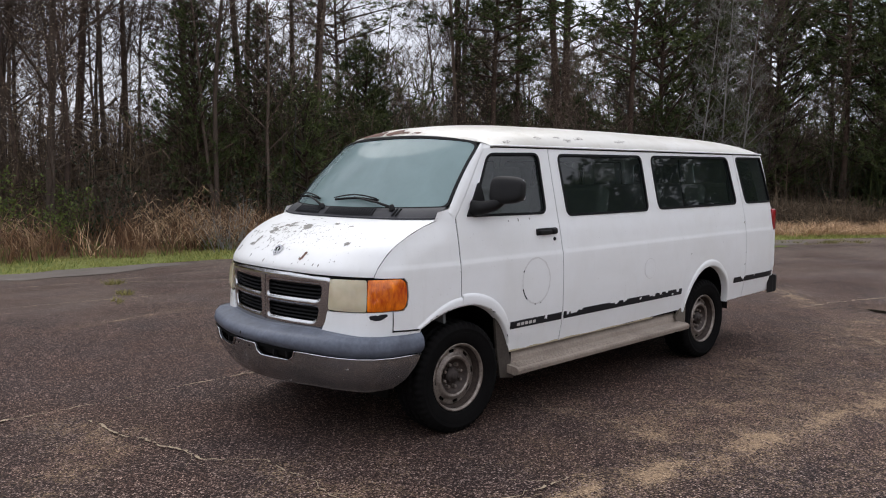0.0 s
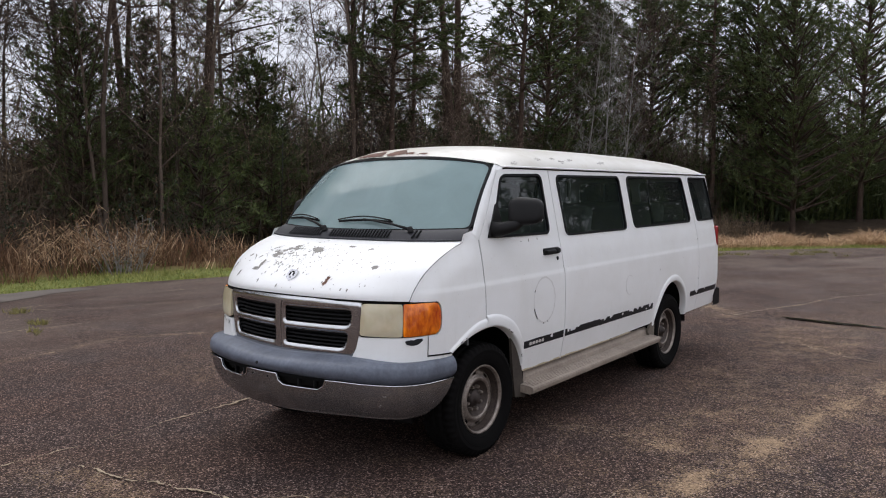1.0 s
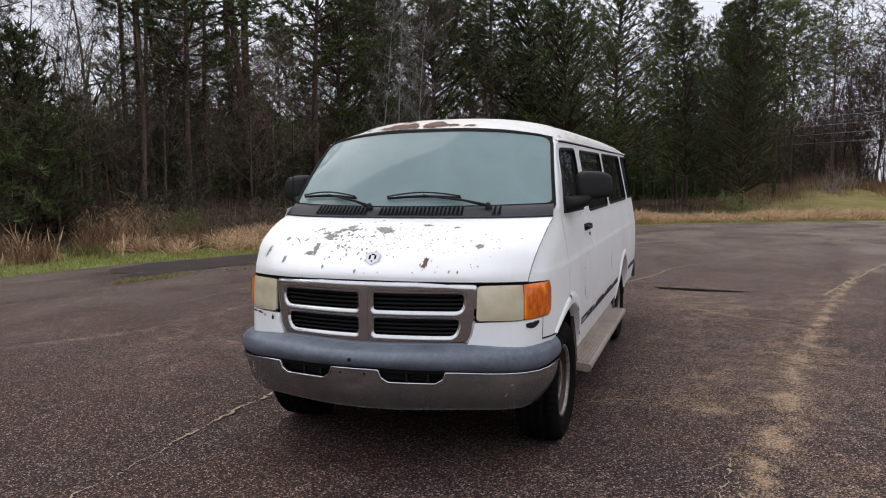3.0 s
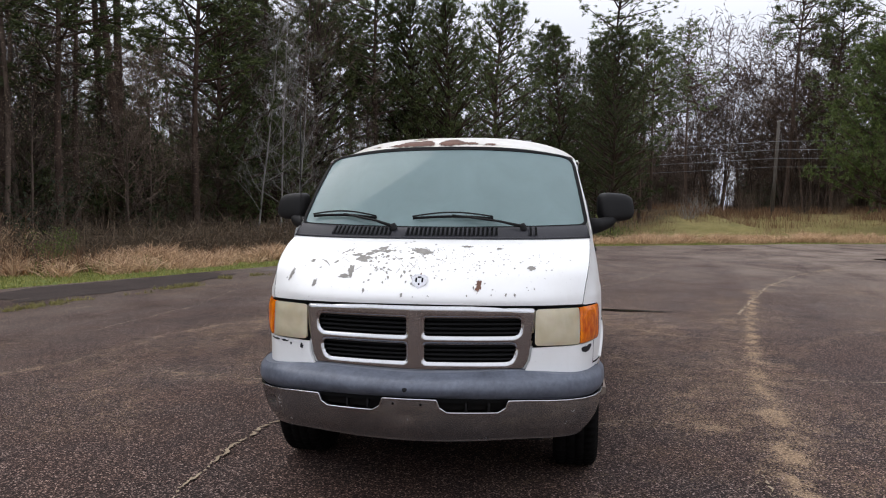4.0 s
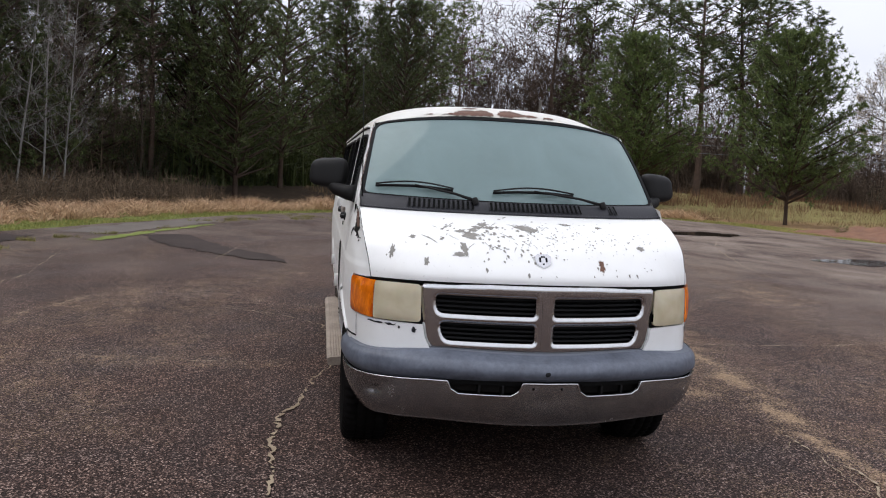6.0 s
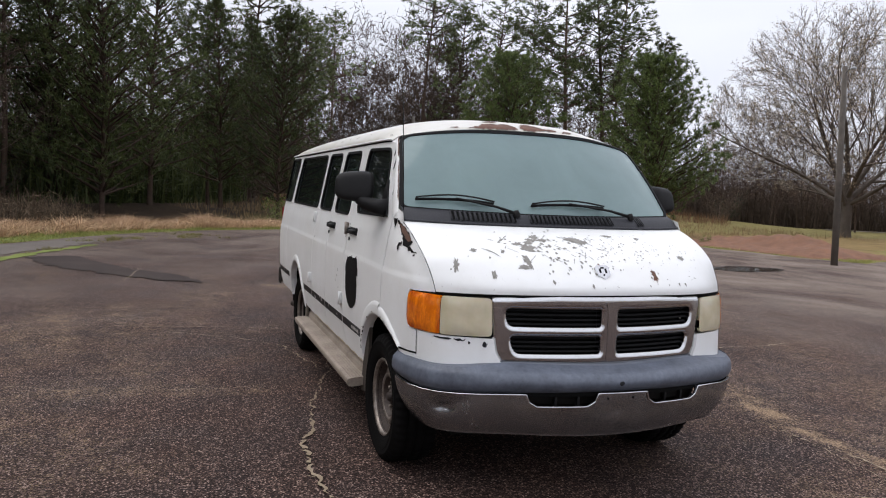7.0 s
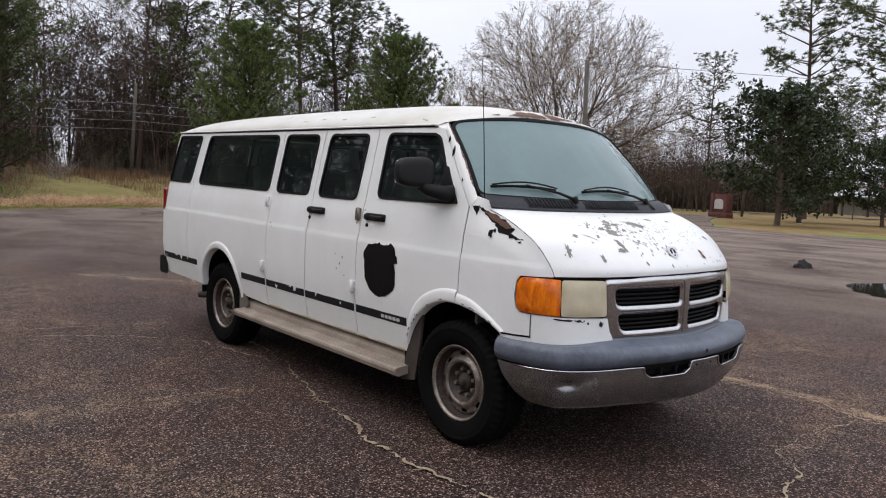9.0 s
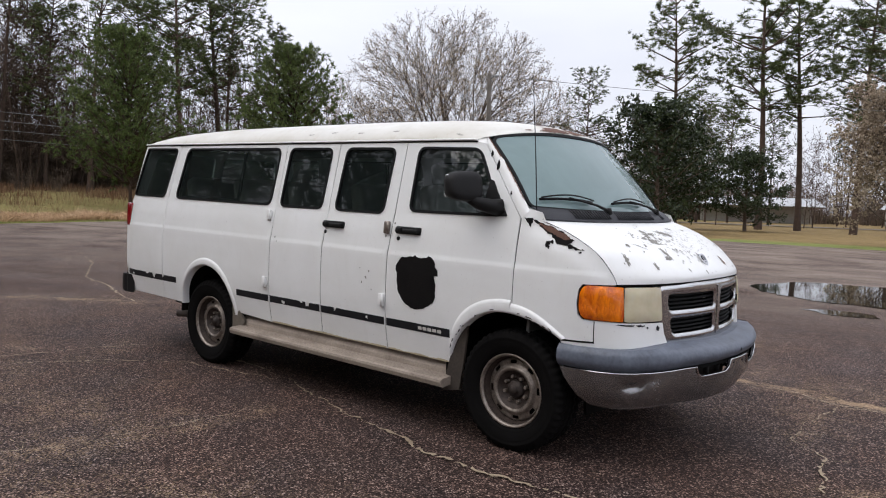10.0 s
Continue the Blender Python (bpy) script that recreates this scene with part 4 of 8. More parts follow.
def build_side(sign):
    f, out = side_map(sign), (0, sign, 0)
    right = sign > 0
    # front fender, laid on the nose's plan
    ff = fender_map(sign)
    sx = s_of_x
    cx, cz, r = ARCH_F
    front_arch = [arch_front(98 + 41 * i / 14) for i in range(15)]
    fen = [(sx(-0.0025), 1.428)]
    fen += [(sx(x), z - 0.004) for x, z in list(zip(SEAM_X, SEAM_Z))[-2::-1]]
    lamp_y = s_of_y(0.640)
    fen += [(sx(-0.60), 1.078), (sx(-0.445), 1.072), (sx(-0.425), 1.045), (sx(-0.418), 0.96), (sx(-0.428), 0.898), (sx(-0.455), 0.872), (lamp_y + 0.05, 0.868), (s_of_y(0.615), 0.866)]
    fen += [(s_of_y(0.604), 0.80), (s_of_y(0.575), 0.74), (s_of_y(0.550), 0.705), (sx(-0.55), 0.70), (sx(-0.345), 0.71)]
    fen += [(sx(x), z) for x, z in front_arch[::-1]]
    fen += [(sx(-0.0025), 0.86)]
    fender = part("front_fender", sheet(fen, [], ff, 0.035, 0.018, (-0.5, sign, 0.2), 0, True, 0.03, rows=CREASE), PAINT, van)
    # front door
    rear_arch = arc(cx, cz, r, 95.5, 10, 18)
    door_rear = 1.05
    dr = [(0.002, 0.86)] + rear_arch + [(0.479, SILL + 0.012), (0.492, SILL), (door_rear, SILL), (door_rear, 1.12), (door_rear - 0.015, 1.45), (door_rear - 0.03, TOP), (0.43, TOP - 0.004), (0.36, TOP - 0.02), (0.335, TOP - 0.055), (0.008, 1.425)]
    door = part("front_door", sheet(dr, [round_loop(*WIN["door"])], f, 0.05, 0.025, out, 0, True, 0.04, rows=CREASE), PAINT, van)
    window_unit("door", sign, door)
    # what follows the front door
    ax, az, ar = ARCH_R
    first = door_rear + 0.007
    panels = []
    if right:
        for nm, a, b, key in (("side_door", first, 1.728, "right_a"), ("side_door", 1.736, 2.352, "right_b")):
            lp = [(a, SILL), (b, SILL), (b, 1.12), (b - 0.012, 1.45), (b - 0.03, TOP), (a - 0.03, TOP), (a - 0.015, 1.45), (a, 1.12)]
            d = part(nm, sheet(lp, [round_loop(*WIN[key])], f, 0.05, 0.025, out, 0, True, 0.05, rows=CREASE), PAINT, van)
            window_unit(key, sign, d)
            panels.append(d)
        first = 2.359
    wins = ["rear_long"] if right else ["left_a", "rear_long"]
    lp = [(first, SILL)] + arc(ax, az, ar, 172, 4, 26, 0.42) + [(3.665, 0.455), (3.97, 0.462), (3.97, 1.36), (3.90, TOP), (first - 0.03, TOP), (first - 0.015, 1.45), (first, 1.12)]
    side = part("side_panel", sheet(lp, [round_loop(*WIN[k]) for k in wins], f, 0.05, 0.025, out, 0, True, 0.045, rows=CREASE), PAINT, van)
    for k in wins:
        window_unit(k, sign, side, k == "rear_long")
    lp = [(3.976, 0.462)] + REAR_EDGE + [(3.906, TOP), (3.976, 1.36)]
    quarter = part("rear_quarter_panel", sheet(lp, [round_loop(*WIN["rear_corner"])], f, 0.05, 0.025, out, 0, True, 0.045, rows=CREASE), PAINT, van)
    window_unit("rear_corner", sign, quarter)
    # joints seen as dark lines
    seam_line(sign, [(0.0, 0.86), (0.001, 1.425)], door, 0.006)
    seam_line(sign, [(door_rear + 0.0035, SILL), (door_rear + 0.0035, 1.12), (door_rear - 0.012, 1.45), (door_rear - 0.027, TOP)], door)
    if right:
        seam_line(sign, [(1.732, SILL), (1.732, 1.12), (1.718, 1.45), (1.702, TOP)], panels[0])
        seam_line(sign, [(2.3555, SILL), (2.3555, 1.12), (2.342, 1.45), (2.326, TOP)], panels[1])
    seam_line(sign, [(3.973, 0.47), (3.973, 1.36), (3.903, TOP)], quarter, 0.006)
    # pressed flares round the wheel openings, broad over the wheel and running out at both ends
    for which, a0, a1, own in (("front", 141, 95.6, fender), ("front", 95.0, 14, door), ("rear", 176, 4, side)):
        k = 36
        bm = bmesh.new()
        rows = []
        for i in range(k + 1):
            deg = a0 + (a1 - a0) * i / k
            a = radians(deg)
            if which == "rear":
                w = 0.024 + 0.026 * math.sin(a) ** 2
            elif own is fender:
                w = 0.016 + 0.034 * smooth01((143 - deg) / 40)
            else:
                w = 0.020 + 0.048 * smooth01((deg - 8) / 50)
            ring = []
            for grow, lift in ((-0.008, -0.05), (-0.004, 0.003), (0.003, 0.0105), (0.010, 0.012), (w * 0.75, 0.012), (w, 0.008), (w + 0.012, -0.003)):
                if which == "front":
                    x, z = arch_front(deg, grow)
                else:
                    x, z = ARCH_R[0] + (ARCH_R[2] + grow) * math.cos(a), ARCH_R[1] + (ARCH_R[2] + grow) * 1.037 * math.sin(a)
                p = ff(s_of_x(x), z) if x < 0 else f(x, z)
                ring.append(bm.verts.new(p + Vector((0, sign * lift, 0))))
            rows.append(ring)
        for r0, r1 in zip(rows, rows[1:]):
            for j in range(6):
                q = (r0[j], r0[j + 1], r1[j + 1], r1[j])
                bm.faces.new(q if right else q[::-1])
        bmesh.ops.recalc_face_normals(bm, faces=bm.faces[:])
        lip_part = part("wheel_arch_flare", bm, PAINT, own)
        if which == "front":
            lo, hi = min(a0, a1), max(a0, a1)
            rc = random.Random(31 + int(right) + int(a0))
            for _ in range(9 if right else 4):
                mid_, wd_, g_ = rc.uniform(lo + 4, hi - 3), rc.uniform(1.0, 6.0 if right else 3.0), rc.choice((0.001, 0.004, 0.012))
                chip = []
                for i in range(9):
                    x, z = arch_front(mid_ + wd_ * (i / 8 - 0.5), g_ + rc.uniform(-0.001, 0.001))
                    chip.append((ff(s_of_x(x), z) if x < 0 else f(x, z)) + Vector((0, sign * 0.0105, 0)))
                part("paint_chip", tube(bmesh.new(), chip, [0.0012 + rc.uniform(0.0015, 0.0035) * math.sin(math.pi * i / 8) for i in range(9)], 5), PEEL, lip_part)
    # joint of the filler panel under the headlamp, and the gap above the bumper
    for line, wid in (([(s_of_x(-0.518), 0.870), (s_of_x(-0.516), 0.80), (s_of_x(-0.516), 0.742)], 0.005), ([(s_of_x(-0.516), 0.748), (s_of_x(-0.43), 0.744), (s_of_x(-0.335), 0.742)], 0.010)):
        bm = bmesh.new()
        rows = []
        for (u0, v0), (u1, v1) in zip(line, line[1:]):
            d = Vector((u1 - u0, v1 - v0)).normalized()
            for i in range(9):
                u, v = u0 + (u1 - u0) * i / 8, v0 + (v1 - v0) * i / 8
                rows.append([bm.verts.new(ff(u - d.y * e * wid / 2, v + d.x * e * wid / 2) + normal_of(ff, u, v, (-0.5, sign, 0)) * 0.0018) for e in (-1, 1)])
        for r0, r1 in zip(rows, rows[1:]):
            bm.faces.new((r0[0], r0[1], r1[1], r1[0]))
        bmesh.ops.recalc_face_normals(bm, faces=bm.faces[:])
        part("panel_joint", bm, SEAM, fender)
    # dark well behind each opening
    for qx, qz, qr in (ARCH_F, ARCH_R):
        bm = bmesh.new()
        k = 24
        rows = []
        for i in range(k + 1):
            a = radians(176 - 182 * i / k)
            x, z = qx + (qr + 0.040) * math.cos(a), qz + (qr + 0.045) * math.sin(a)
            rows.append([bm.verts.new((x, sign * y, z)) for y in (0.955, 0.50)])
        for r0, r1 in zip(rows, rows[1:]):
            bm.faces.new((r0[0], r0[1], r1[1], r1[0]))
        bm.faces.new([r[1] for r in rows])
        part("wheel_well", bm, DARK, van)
    # black stripe along the flank, its upper edge torn
    rnd = random.Random(7 if right else 8)
    runs = [(0.475, 1.043, door), (1.064, 1.724, panels[0]), (1.742, 2.345, panels[1]), (2.366, 2.80, side), (3.74, 4.695, quarter)] if right else [(0.475, 1.043, door), (1.066, 2.76, side), (3.74, 4.695, quarter)]
    for a, b, own in runs:
        torn = 0.4 if b > 3 else (0.05 if a < 0.6 else (0.14 if right else 0.5))
        top, x = [], a
        while x < b:
            drop = rnd.uniform(0.010, 0.032) if rnd.random() < torn else rnd.uniform(0, 0.002)
            step = rnd.uniform(0.008, 0.045) if drop > 0.005 else rnd.uniform(0.03, 0.10)
            top += [(x, 0.681 - drop), (min(b, x + step * rnd.uniform(0.7, 0.95)), 0.681 - drop * rnd.uniform(0.8, 1.1))]
            x += step
        lp = [(a, 0.626), (b, 0.626), (b, 0.68)] + top[::-1]
        part("black_stripe", sheet(lp, [], f, 0.5, 0.0, out, 0.0022, False, 0.03), STRIPE, own)
        for _ in range(int((b - a) * (3 if b > 3 else 2))):
            px, pz = rnd.uniform(a + 0.03, b - 0.03), rnd.uniform(0.64, 0.67)
            if a < 0.6 and px < 0.80:
                continue
            blob = ragged([(px + 0.018 * math.cos(t), pz + 0.012 * math.sin(t)) for t in (0, 1.2, 2.4, 3.7, 5.0)], 0.012, 0.006, rnd.random())
            part("stripe_flake", sheet(blob, [], f, 0.5, 0.0, out, 0.0036, False, 0.02), PAINT, own)
    # maker's word on the stripe, drawn as plain pale bars
    for i in range(5):
        x0 = 0.545 + i * 0.042
        lp = round_loop([(x0, 0.642), (x0 + 0.034, 0.642), (x0 + 0.034, 0.664), (x0, 0.664)], 0.006, 3)
        part("maker_bar", sheet(lp, [], f, 0.5, 0.0, out, 0.004, False, 0.02), SIGN_WHITE, door)
    # yellowed grime along the sills
    for a, b, own in ((0.50, 1.045, door), (1.062, 2.34, panels[0] if right else side)):
        lp = [(a, 0.4585), (b, 0.4585)] + [(b - (b - a) * i / 120, 0.466 + 0.004 * math.sin(i * 0.13) + rnd.uniform(0.0, 0.005)) for i in range(121)]
        part("sill_grime", sheet(lp, [], f, 0.5, 0.0, out, 0.0016, False, 0.3), GRIME, own)
    # small chips and scuffs
    marks = ((1.25, 0.94, 0.008), (1.29, 0.90, 0.006), (1.22, 0.985, 0.007), (1.31, 1.0, 0.004), (1.19, 0.86, 0.005), (2.30, 1.15, 0.007), (2.27, 1.12, 0.004), (1.02, 1.33, 0.006), (1.09, 1.24, 0.007)) if right else ((2.9, 0.98, 0.006), (3.95, 0.80, 0.008), (3.96, 0.92, 0.006), (3.955, 1.22, 0.008), (3.5, 1.05, 0.004), (0.6, 1.385, 0.008), (0.72, 1.39, 0.006), (0.5, 1.38, 0.005))
    for i, (mx, mz, mr) in enumerate(marks):
        own = door if mx < 1.04 else (side if (mx > 2.36 or not right) else panels[0 if mx < 1.73 else 1])
        part("paint_chip", sheet(ragged(arc(mx, mz, mr, 0, 320, 7, mr * 1.3), 0.02, mr * 0.35, 70 + i), [], f, 0.5, 0.0, out, 0.002, False, 0.02), PRIMER, own)
    # door handles, locks
    spots = [(0.885, door)] + ([(1.63, panels[0])] if right else [])
    for hx, own in spots:
        y = half_width(hx, 1.29)
        bm = boxed((0.225, 0.012, 0.05), pose(hx, sign * (y + 0.004), 1.29, sign * 5), 0.008)
        handle = part("door_handle", bm, BLACK, own, "black plastic door handle")
        part("handle_lever", boxed((0.135, 0.03, 0.026), pose(hx - 0.03, sign * (y + 0.020), 1.288, sign * 5), 0.009, 3), BLACK, handle)
        part("handle_hub", boxed((0.055, 0.034, 0.040), pose(hx + 0.078, sign * (y + 0.014), 1.29, sign * 5), 0.012, 3), BLACK, handle)
        bm = lathe(bmesh.new(), [(0.0, 0.004), (0.012, 0.004), (0.014, 0.0), (0.014, -0.01)], 16, pose(hx + 0.085, sign * (half_width(hx, 1.235) + 0.003), 1.232) @ pose(0, 0, 0, 0, 0, 0 if right else 180))
        part("door_lock", bm, BLACK, own)
    if right:
        for hx, hz, own, mt in ((1.085, 1.30, panels[0], STEEL), (1.085, 0.80, panels[0], PAINT), (2.405, 1.32, side, PAINT), (2.405, 0.785, side, PAINT)):
            y = half_width(hx, hz)
            hinge = part("door_hinge", boxed((0.05, 0.022, 0.085), pose(hx, y + 0.008, hz, 3), 0.007), mt, own)
            part("hinge_pin", tube(bmesh.new(), [(hx - 0.02, y + 0.02, hz - 0.045), (hx - 0.02, y + 0.02, hz + 0.045)], 0.009, 8), mt, hinge)
    return door, side, quarter, fender, panels


door_l, side_l, quarter_l, fender_l, _ = build_side(-1)
door_r, side_r, quarter_r, fender_r, doors_r = build_side(1)
fender_r["label"] = "white front fender with black peeled paint by the hood corner"
door_r["label"] = "white front door with a large black peeled patch"
door_l["label"] = "white front door with the pale ring of a removed decal"

# large black peel on one front door, the ghost ring on the other
patch = [(0.962, 1.045), (0.930, 1.085), (0.925, 1.108), (0.86, 1.118), (0.798, 1.128), (0.72, 1.118), (0.673, 1.132), (0.625, 1.108), (0.612, 1.062), (0.588, 1.055), (0.592, 1.015), (0.625, 1.006), (0.606, 0.974), (0.598, 0.91), (0.609, 0.855), (0.640, 0.82), (0.679, 0.792), (0.73, 0.778), (0.778, 0.766), (0.856, 0.790), (0.90, 0.83), (0.930, 0.868), (0.950, 0.953)]
part("peeled_patch", sheet(ragged(patch, 0.022, 0.006, 5), [], side_map(1), 0.06, 0.0, (0, 1, 0), 0.0022, True, 0.02), PEEL, door_r)
for (gx, gz, ra, rb, wd) in ((0.745, 0.945, 0.155, 0.17, 0.012),):
    ring_o = ragged(arc(gx, gz, ra, 0, 349, 60, rb), 0.02, 0.0025, 11)
    ring_i = ragged(arc(gx, gz, ra - wd, 0, 349, 60, rb - wd), 0.02, 0.0025, 12)
    part("decal_ring", sheet(ring_o, [ring_i], side_map(-1), 0.5, 0.0, (0, -1, 0), 0.0014, False, 0.02), GHOST, door_l)
    for a0, a1 in ((196, 228), (262, 266), (285, 288), (150, 156)):
        lp = arc(gx, gz, ra + 0.003, a0, a1, 10, rb + 0.003) + arc(gx, gz, ra - 0.006, a1, a0, 10, rb - 0.006)
        part("decal_scrap", sheet(lp, [], side_map(-1), 0.5, 0.0, (0, -1, 0), 0.0024, False, 0.01), STRIPE, door_l)
fuel_o, fuel_i = arc(2.22, 0.905, 0.088, 0, 350, 36), arc(2.22, 0.905, 0.082, 0, 350, 36)
part("fuel_flap", sheet(fuel_i, [], side_map(-1), 0.06, 0.01, (0, -1, 0), 0.003, True, 0.02), PAINT, side_l)
part("fuel_flap_joint", sheet(arc(2.22, 0.905, 0.087, 0, 350, 36), [], side_map(-1), 0.06, 0.0, (0, -1, 0), 0.0012, True, 0.02), GHOST, side_l)

# ---- hood ----
HOOD_C = [(-0.838, 1.092), (-0.832, 1.125), (-0.775, 1.185), (-0.67, 1.268), (-0.53, 1.338), (-0.40, 1.380), (-0.262, 1.408)]
HOOD_E = [tuple(fender_map(1)(s_of_x(x), z - 0.003) + Vector((0, -0.0022, 0.001))) for x, z in zip(SEAM_X[:-1], SEAM_Z[:-1])]


def hood_map(u, v):
    """Hood skin: u from front lip to cowl, v across."""
    k = list(range(7))
    t = u * 6
    cx_, cz_ = np.interp(t, k, [a[0] for a in HOOD_C]), np.interp(t, k, [a[1] for a in HOOD_C])
    ex, ey, ez = (np.interp(t, k, [a[i] for a in HOOD_E]) for i in range(3))
    a = abs(v)
    g = 0.25 * a ** 2 + 0.75 * a ** 4
    h = 0.45 * a ** 2 + 0.55 * a ** 5
    return Vector((cx_ + (ex - cx_) * g, ey * v, cz_ + (ez - cz_) * h))


def smooth_table(pts, n):
    """A denser run of points through the given ones."""
    s, *_ = spread([p[0] for p in pts], [p[-1] for p in pts], 8)
    cols = [spread(list(range(len(pts))), [p[i] for p in pts], 8)[2] for i in range(len(pts[0]))]
    idx = np.linspace(0, len(cols[0]) - 1, n)
    return [tuple(float(np.interp(j, range(len(c)), c)) for c in cols) for j in idx]


HOOD_C, HOOD_E = smooth_table(HOOD_C, 7), smooth_table(HOOD_E, 7)
FINE_C, FINE_E = smooth_table(HOOD_C, 25), smooth_table(HOOD_E, 25)


def hood_fine(u, v):
    t = u * 24
    k = range(25)
    cx_, cz_ = np.interp(t, k, [a[0] for a in FINE_C]), np.interp(t, k, [a[1] for a in FINE_C])
    ex, ey, ez = (np.interp(t, k, [a[i] for a in FINE_E]) for i in range(3))
    a = abs(v)
    g = 0.25 * a ** 2 + 0.75 * a ** 4
    h = 0.45 * a ** 2 + 0.55 * a ** 5
    return Vector((cx_ + (ex - cx_) * g, ey * v, cz_ + (ez - cz_) * h))


hood_bm = grid_loft(hood_fine, [i / 24 for i in range(25)], [j / 24 for j in range(-24, 25)], (-0.4, 0, 1))
hood_bm.normal_update()
HOOD_TREE = BVHTree.FromBMesh(hood_bm)
lip = [hood_fine(0, j / 24) for j in range(-24, 25)]
lv = [hood_bm.verts.new(p) for p in lip]
lw = [hood_bm.verts.new(p + Vector((0.05, 0, -0.012))) for p in lip]
for j in range(48):
    hood_bm.faces.new((lv[j], lv[j + 1], lw[j + 1], lw[j]))
hood = part("hood", hood_bm, PAINT, van, "white hood with many grey chips of lost paint")


def joint_strip(name, pts, width, material, parent):
    bm = tube(bmesh.new(), pts, width, 6)
    return part(name, bm, material, parent)


for sg in (-1, 1):
    joint_strip("hood_joint", [hood_fine(i / 24, sg * 1.0) + Vector((0, sg * 0.001, -0.004)) for i in range(25)], 0.0018, SEAM, hood)
joint_strip("hood_joint", [p + Vector((0.006, 0, -0.008)) for p in lip], 0.006, SEAM, hood)


def on_hood(x, y, off):
    hit = HOOD_TREE.ray_cast(Vector((x, y, 3)), Vector((0, 0, -1)))
    if hit[0] is None:
        return None
    n = hit[1] if hit[1].z > 0 else -hit[1]
    return hit[0] + n * off


def hood_chip(x, y, rx, ry, turn, seed, material):
    rnd = random.Random(seed)
    k = 14 if max(rx, ry) > 0.016 else 5
    bm = bmesh.new()
    vs = []
    for i in range(k * 2):
        a = 2 * math.pi * i / (k * 2)
        r = rnd.uniform(0.45, 1.15)
        du, dv = rx * r * math.cos(a), ry * r * math.sin(a)
        p = on_hood(x + dv * math.cos(turn) - du * math.sin(turn), y + du * math.cos(turn) + dv * math.sin(turn), 0.0016)
        if p is None:
            bm.free()
            return
        vs.append(bm.verts.new(p))
    c = on_hood(x, y, 0.002)
    cv = bm.verts.new(c)
    for i in range(len(vs)):
        bm.faces.new((cv, vs[i], vs[(i + 1) % len(vs)]))
    bmesh.ops.recalc_face_normals(bm, faces=bm.faces[:])
    part("paint_chip", bm, material, hood)


CHIPS = [(-0.44, 0.30, 0.035, 0.02), (-0.47, 0.33, 0.025, 0.02), (-0.52, 0.355, 0.045, 0.035), (-0.40, 0.26, 0.03, 0.03), (-0.44, 0.235, 0.03, 0.02), (-0.43, 0.03, 0.05, 0.03), (-0.46, 0.005, 0.04, 0.03), (-0.48, 0.40, 0.03, 0.018), (-0.36, -0.22, 0.03, 0.016), (-0.38, -0.41, 0.02, 0.012), (-0.55, -0.60, 0.022, 0.018), (-0.70, -0.325, 0.016, 0.034), (-0.66, 0.60, 0.012, 0.02), (-0.50, 0.66, 0.018, 0.014), (-0.55, 0.77, 0.014, 0.026), (-0.68, 0.70, 0.012, 0.024), (-0.62, 0.40, 0.018, 0.045), (-0.65, 0.43, 0.04, 0.012)]
for i, (hx, hy, a, b) in enumerate(CHIPS):
    hood_chip(hx - 0.06, hy, a * 1.15, b * 1.2, 0.2 * math.sin(i * 2.1), 100 + i, PRIMER if i != 11 else RUST)
rnd = random.Random(3)
for i in range(300):
    hy = rnd.gauss(0.25, 0.24) if i % 4 == 0 else rnd.gauss(-0.26, 0.27)
    hx = rnd.gauss(-0.62, 0.10) + abs(hy) * 0.10
    size = rnd.uniform(0.0018, 0.0068) if hy < 0.05 else rnd.uniform(0.003, 0.012)
    if abs(hy) < 0.82:
        hood_chip(hx, hy, size, size * rnd.uniform(0.4, 1.6), rnd.uniform(-0.8, 0.8), 300 + i, PRIMER)

for i in range(34):
    hy = rnd.uniform(-0.15, 0.62)
    hood_chip(rnd.uniform(-0.70, -0.46) + abs(hy) * 0.08, hy, rnd.uniform(0.0018, 0.0036), rnd.uniform(0.014, 0.045), rnd.choice((-0.7, 0.6, 0.9)) + rnd.uniform(-0.25, 0.25), 700 + i, PRIMER)

# plain shield badge with a small rust run above it
bm = bmesh.new()
shield = [(0.0, -0.036), (0.030, -0.015), (0.034, 0.022), (0.020, 0.032), (-0.020, 0.032), (-0.034, 0.022), (-0.030, -0.015)]
bc = Vector(on_hood(-0.757, -0.003, 0.003))
tilt = Vector((0.62, 0, 0.78))
vs = [bm.verts.new(bc + Vector((0, 1, 0)) * a * 1.3 + tilt * b * 1.3) for a, b in shield]
fc = bm.faces.new(vs)
ext = bmesh.ops.extrude_face_region(bm, geom=[fc])
bmesh.ops.translate(bm, vec=Vector((-0.006, 0, 0.0048)), verts=[e for e in ext["geom"] if isinstance(e, bmesh.types.BMVert)])
bmesh.ops.recalc_face_normals(bm, faces=bm.faces[:])
badge = part("hood_badge", bm, CHROME, hood, "small shield-shaped chrome badge", False)
for a, b, w, hgt in ((-0.017, 0.006, 0.009, 0.026), (0.017, 0.006, 0.009, 0.026), (0.0, 0.024, 0.020, 0.007), (0.0, -0.020, 0.008, 0.008)):
    part("badge_inlay", boxed((0.002, w, hgt), Matrix.Translation(bc + Vector((-0.0075, a, 0.006)) + tilt * b) @ pose(0, 0, 0, 0, 38, 0), 0.0008), SEAM, badge)
hood_chip(-0.715, -0.002, 0.007, 0.014, 0, 41, RUST)
hood_chip(-0.735, 0.0, 0.014, 0.004, 0, 42, RUST)

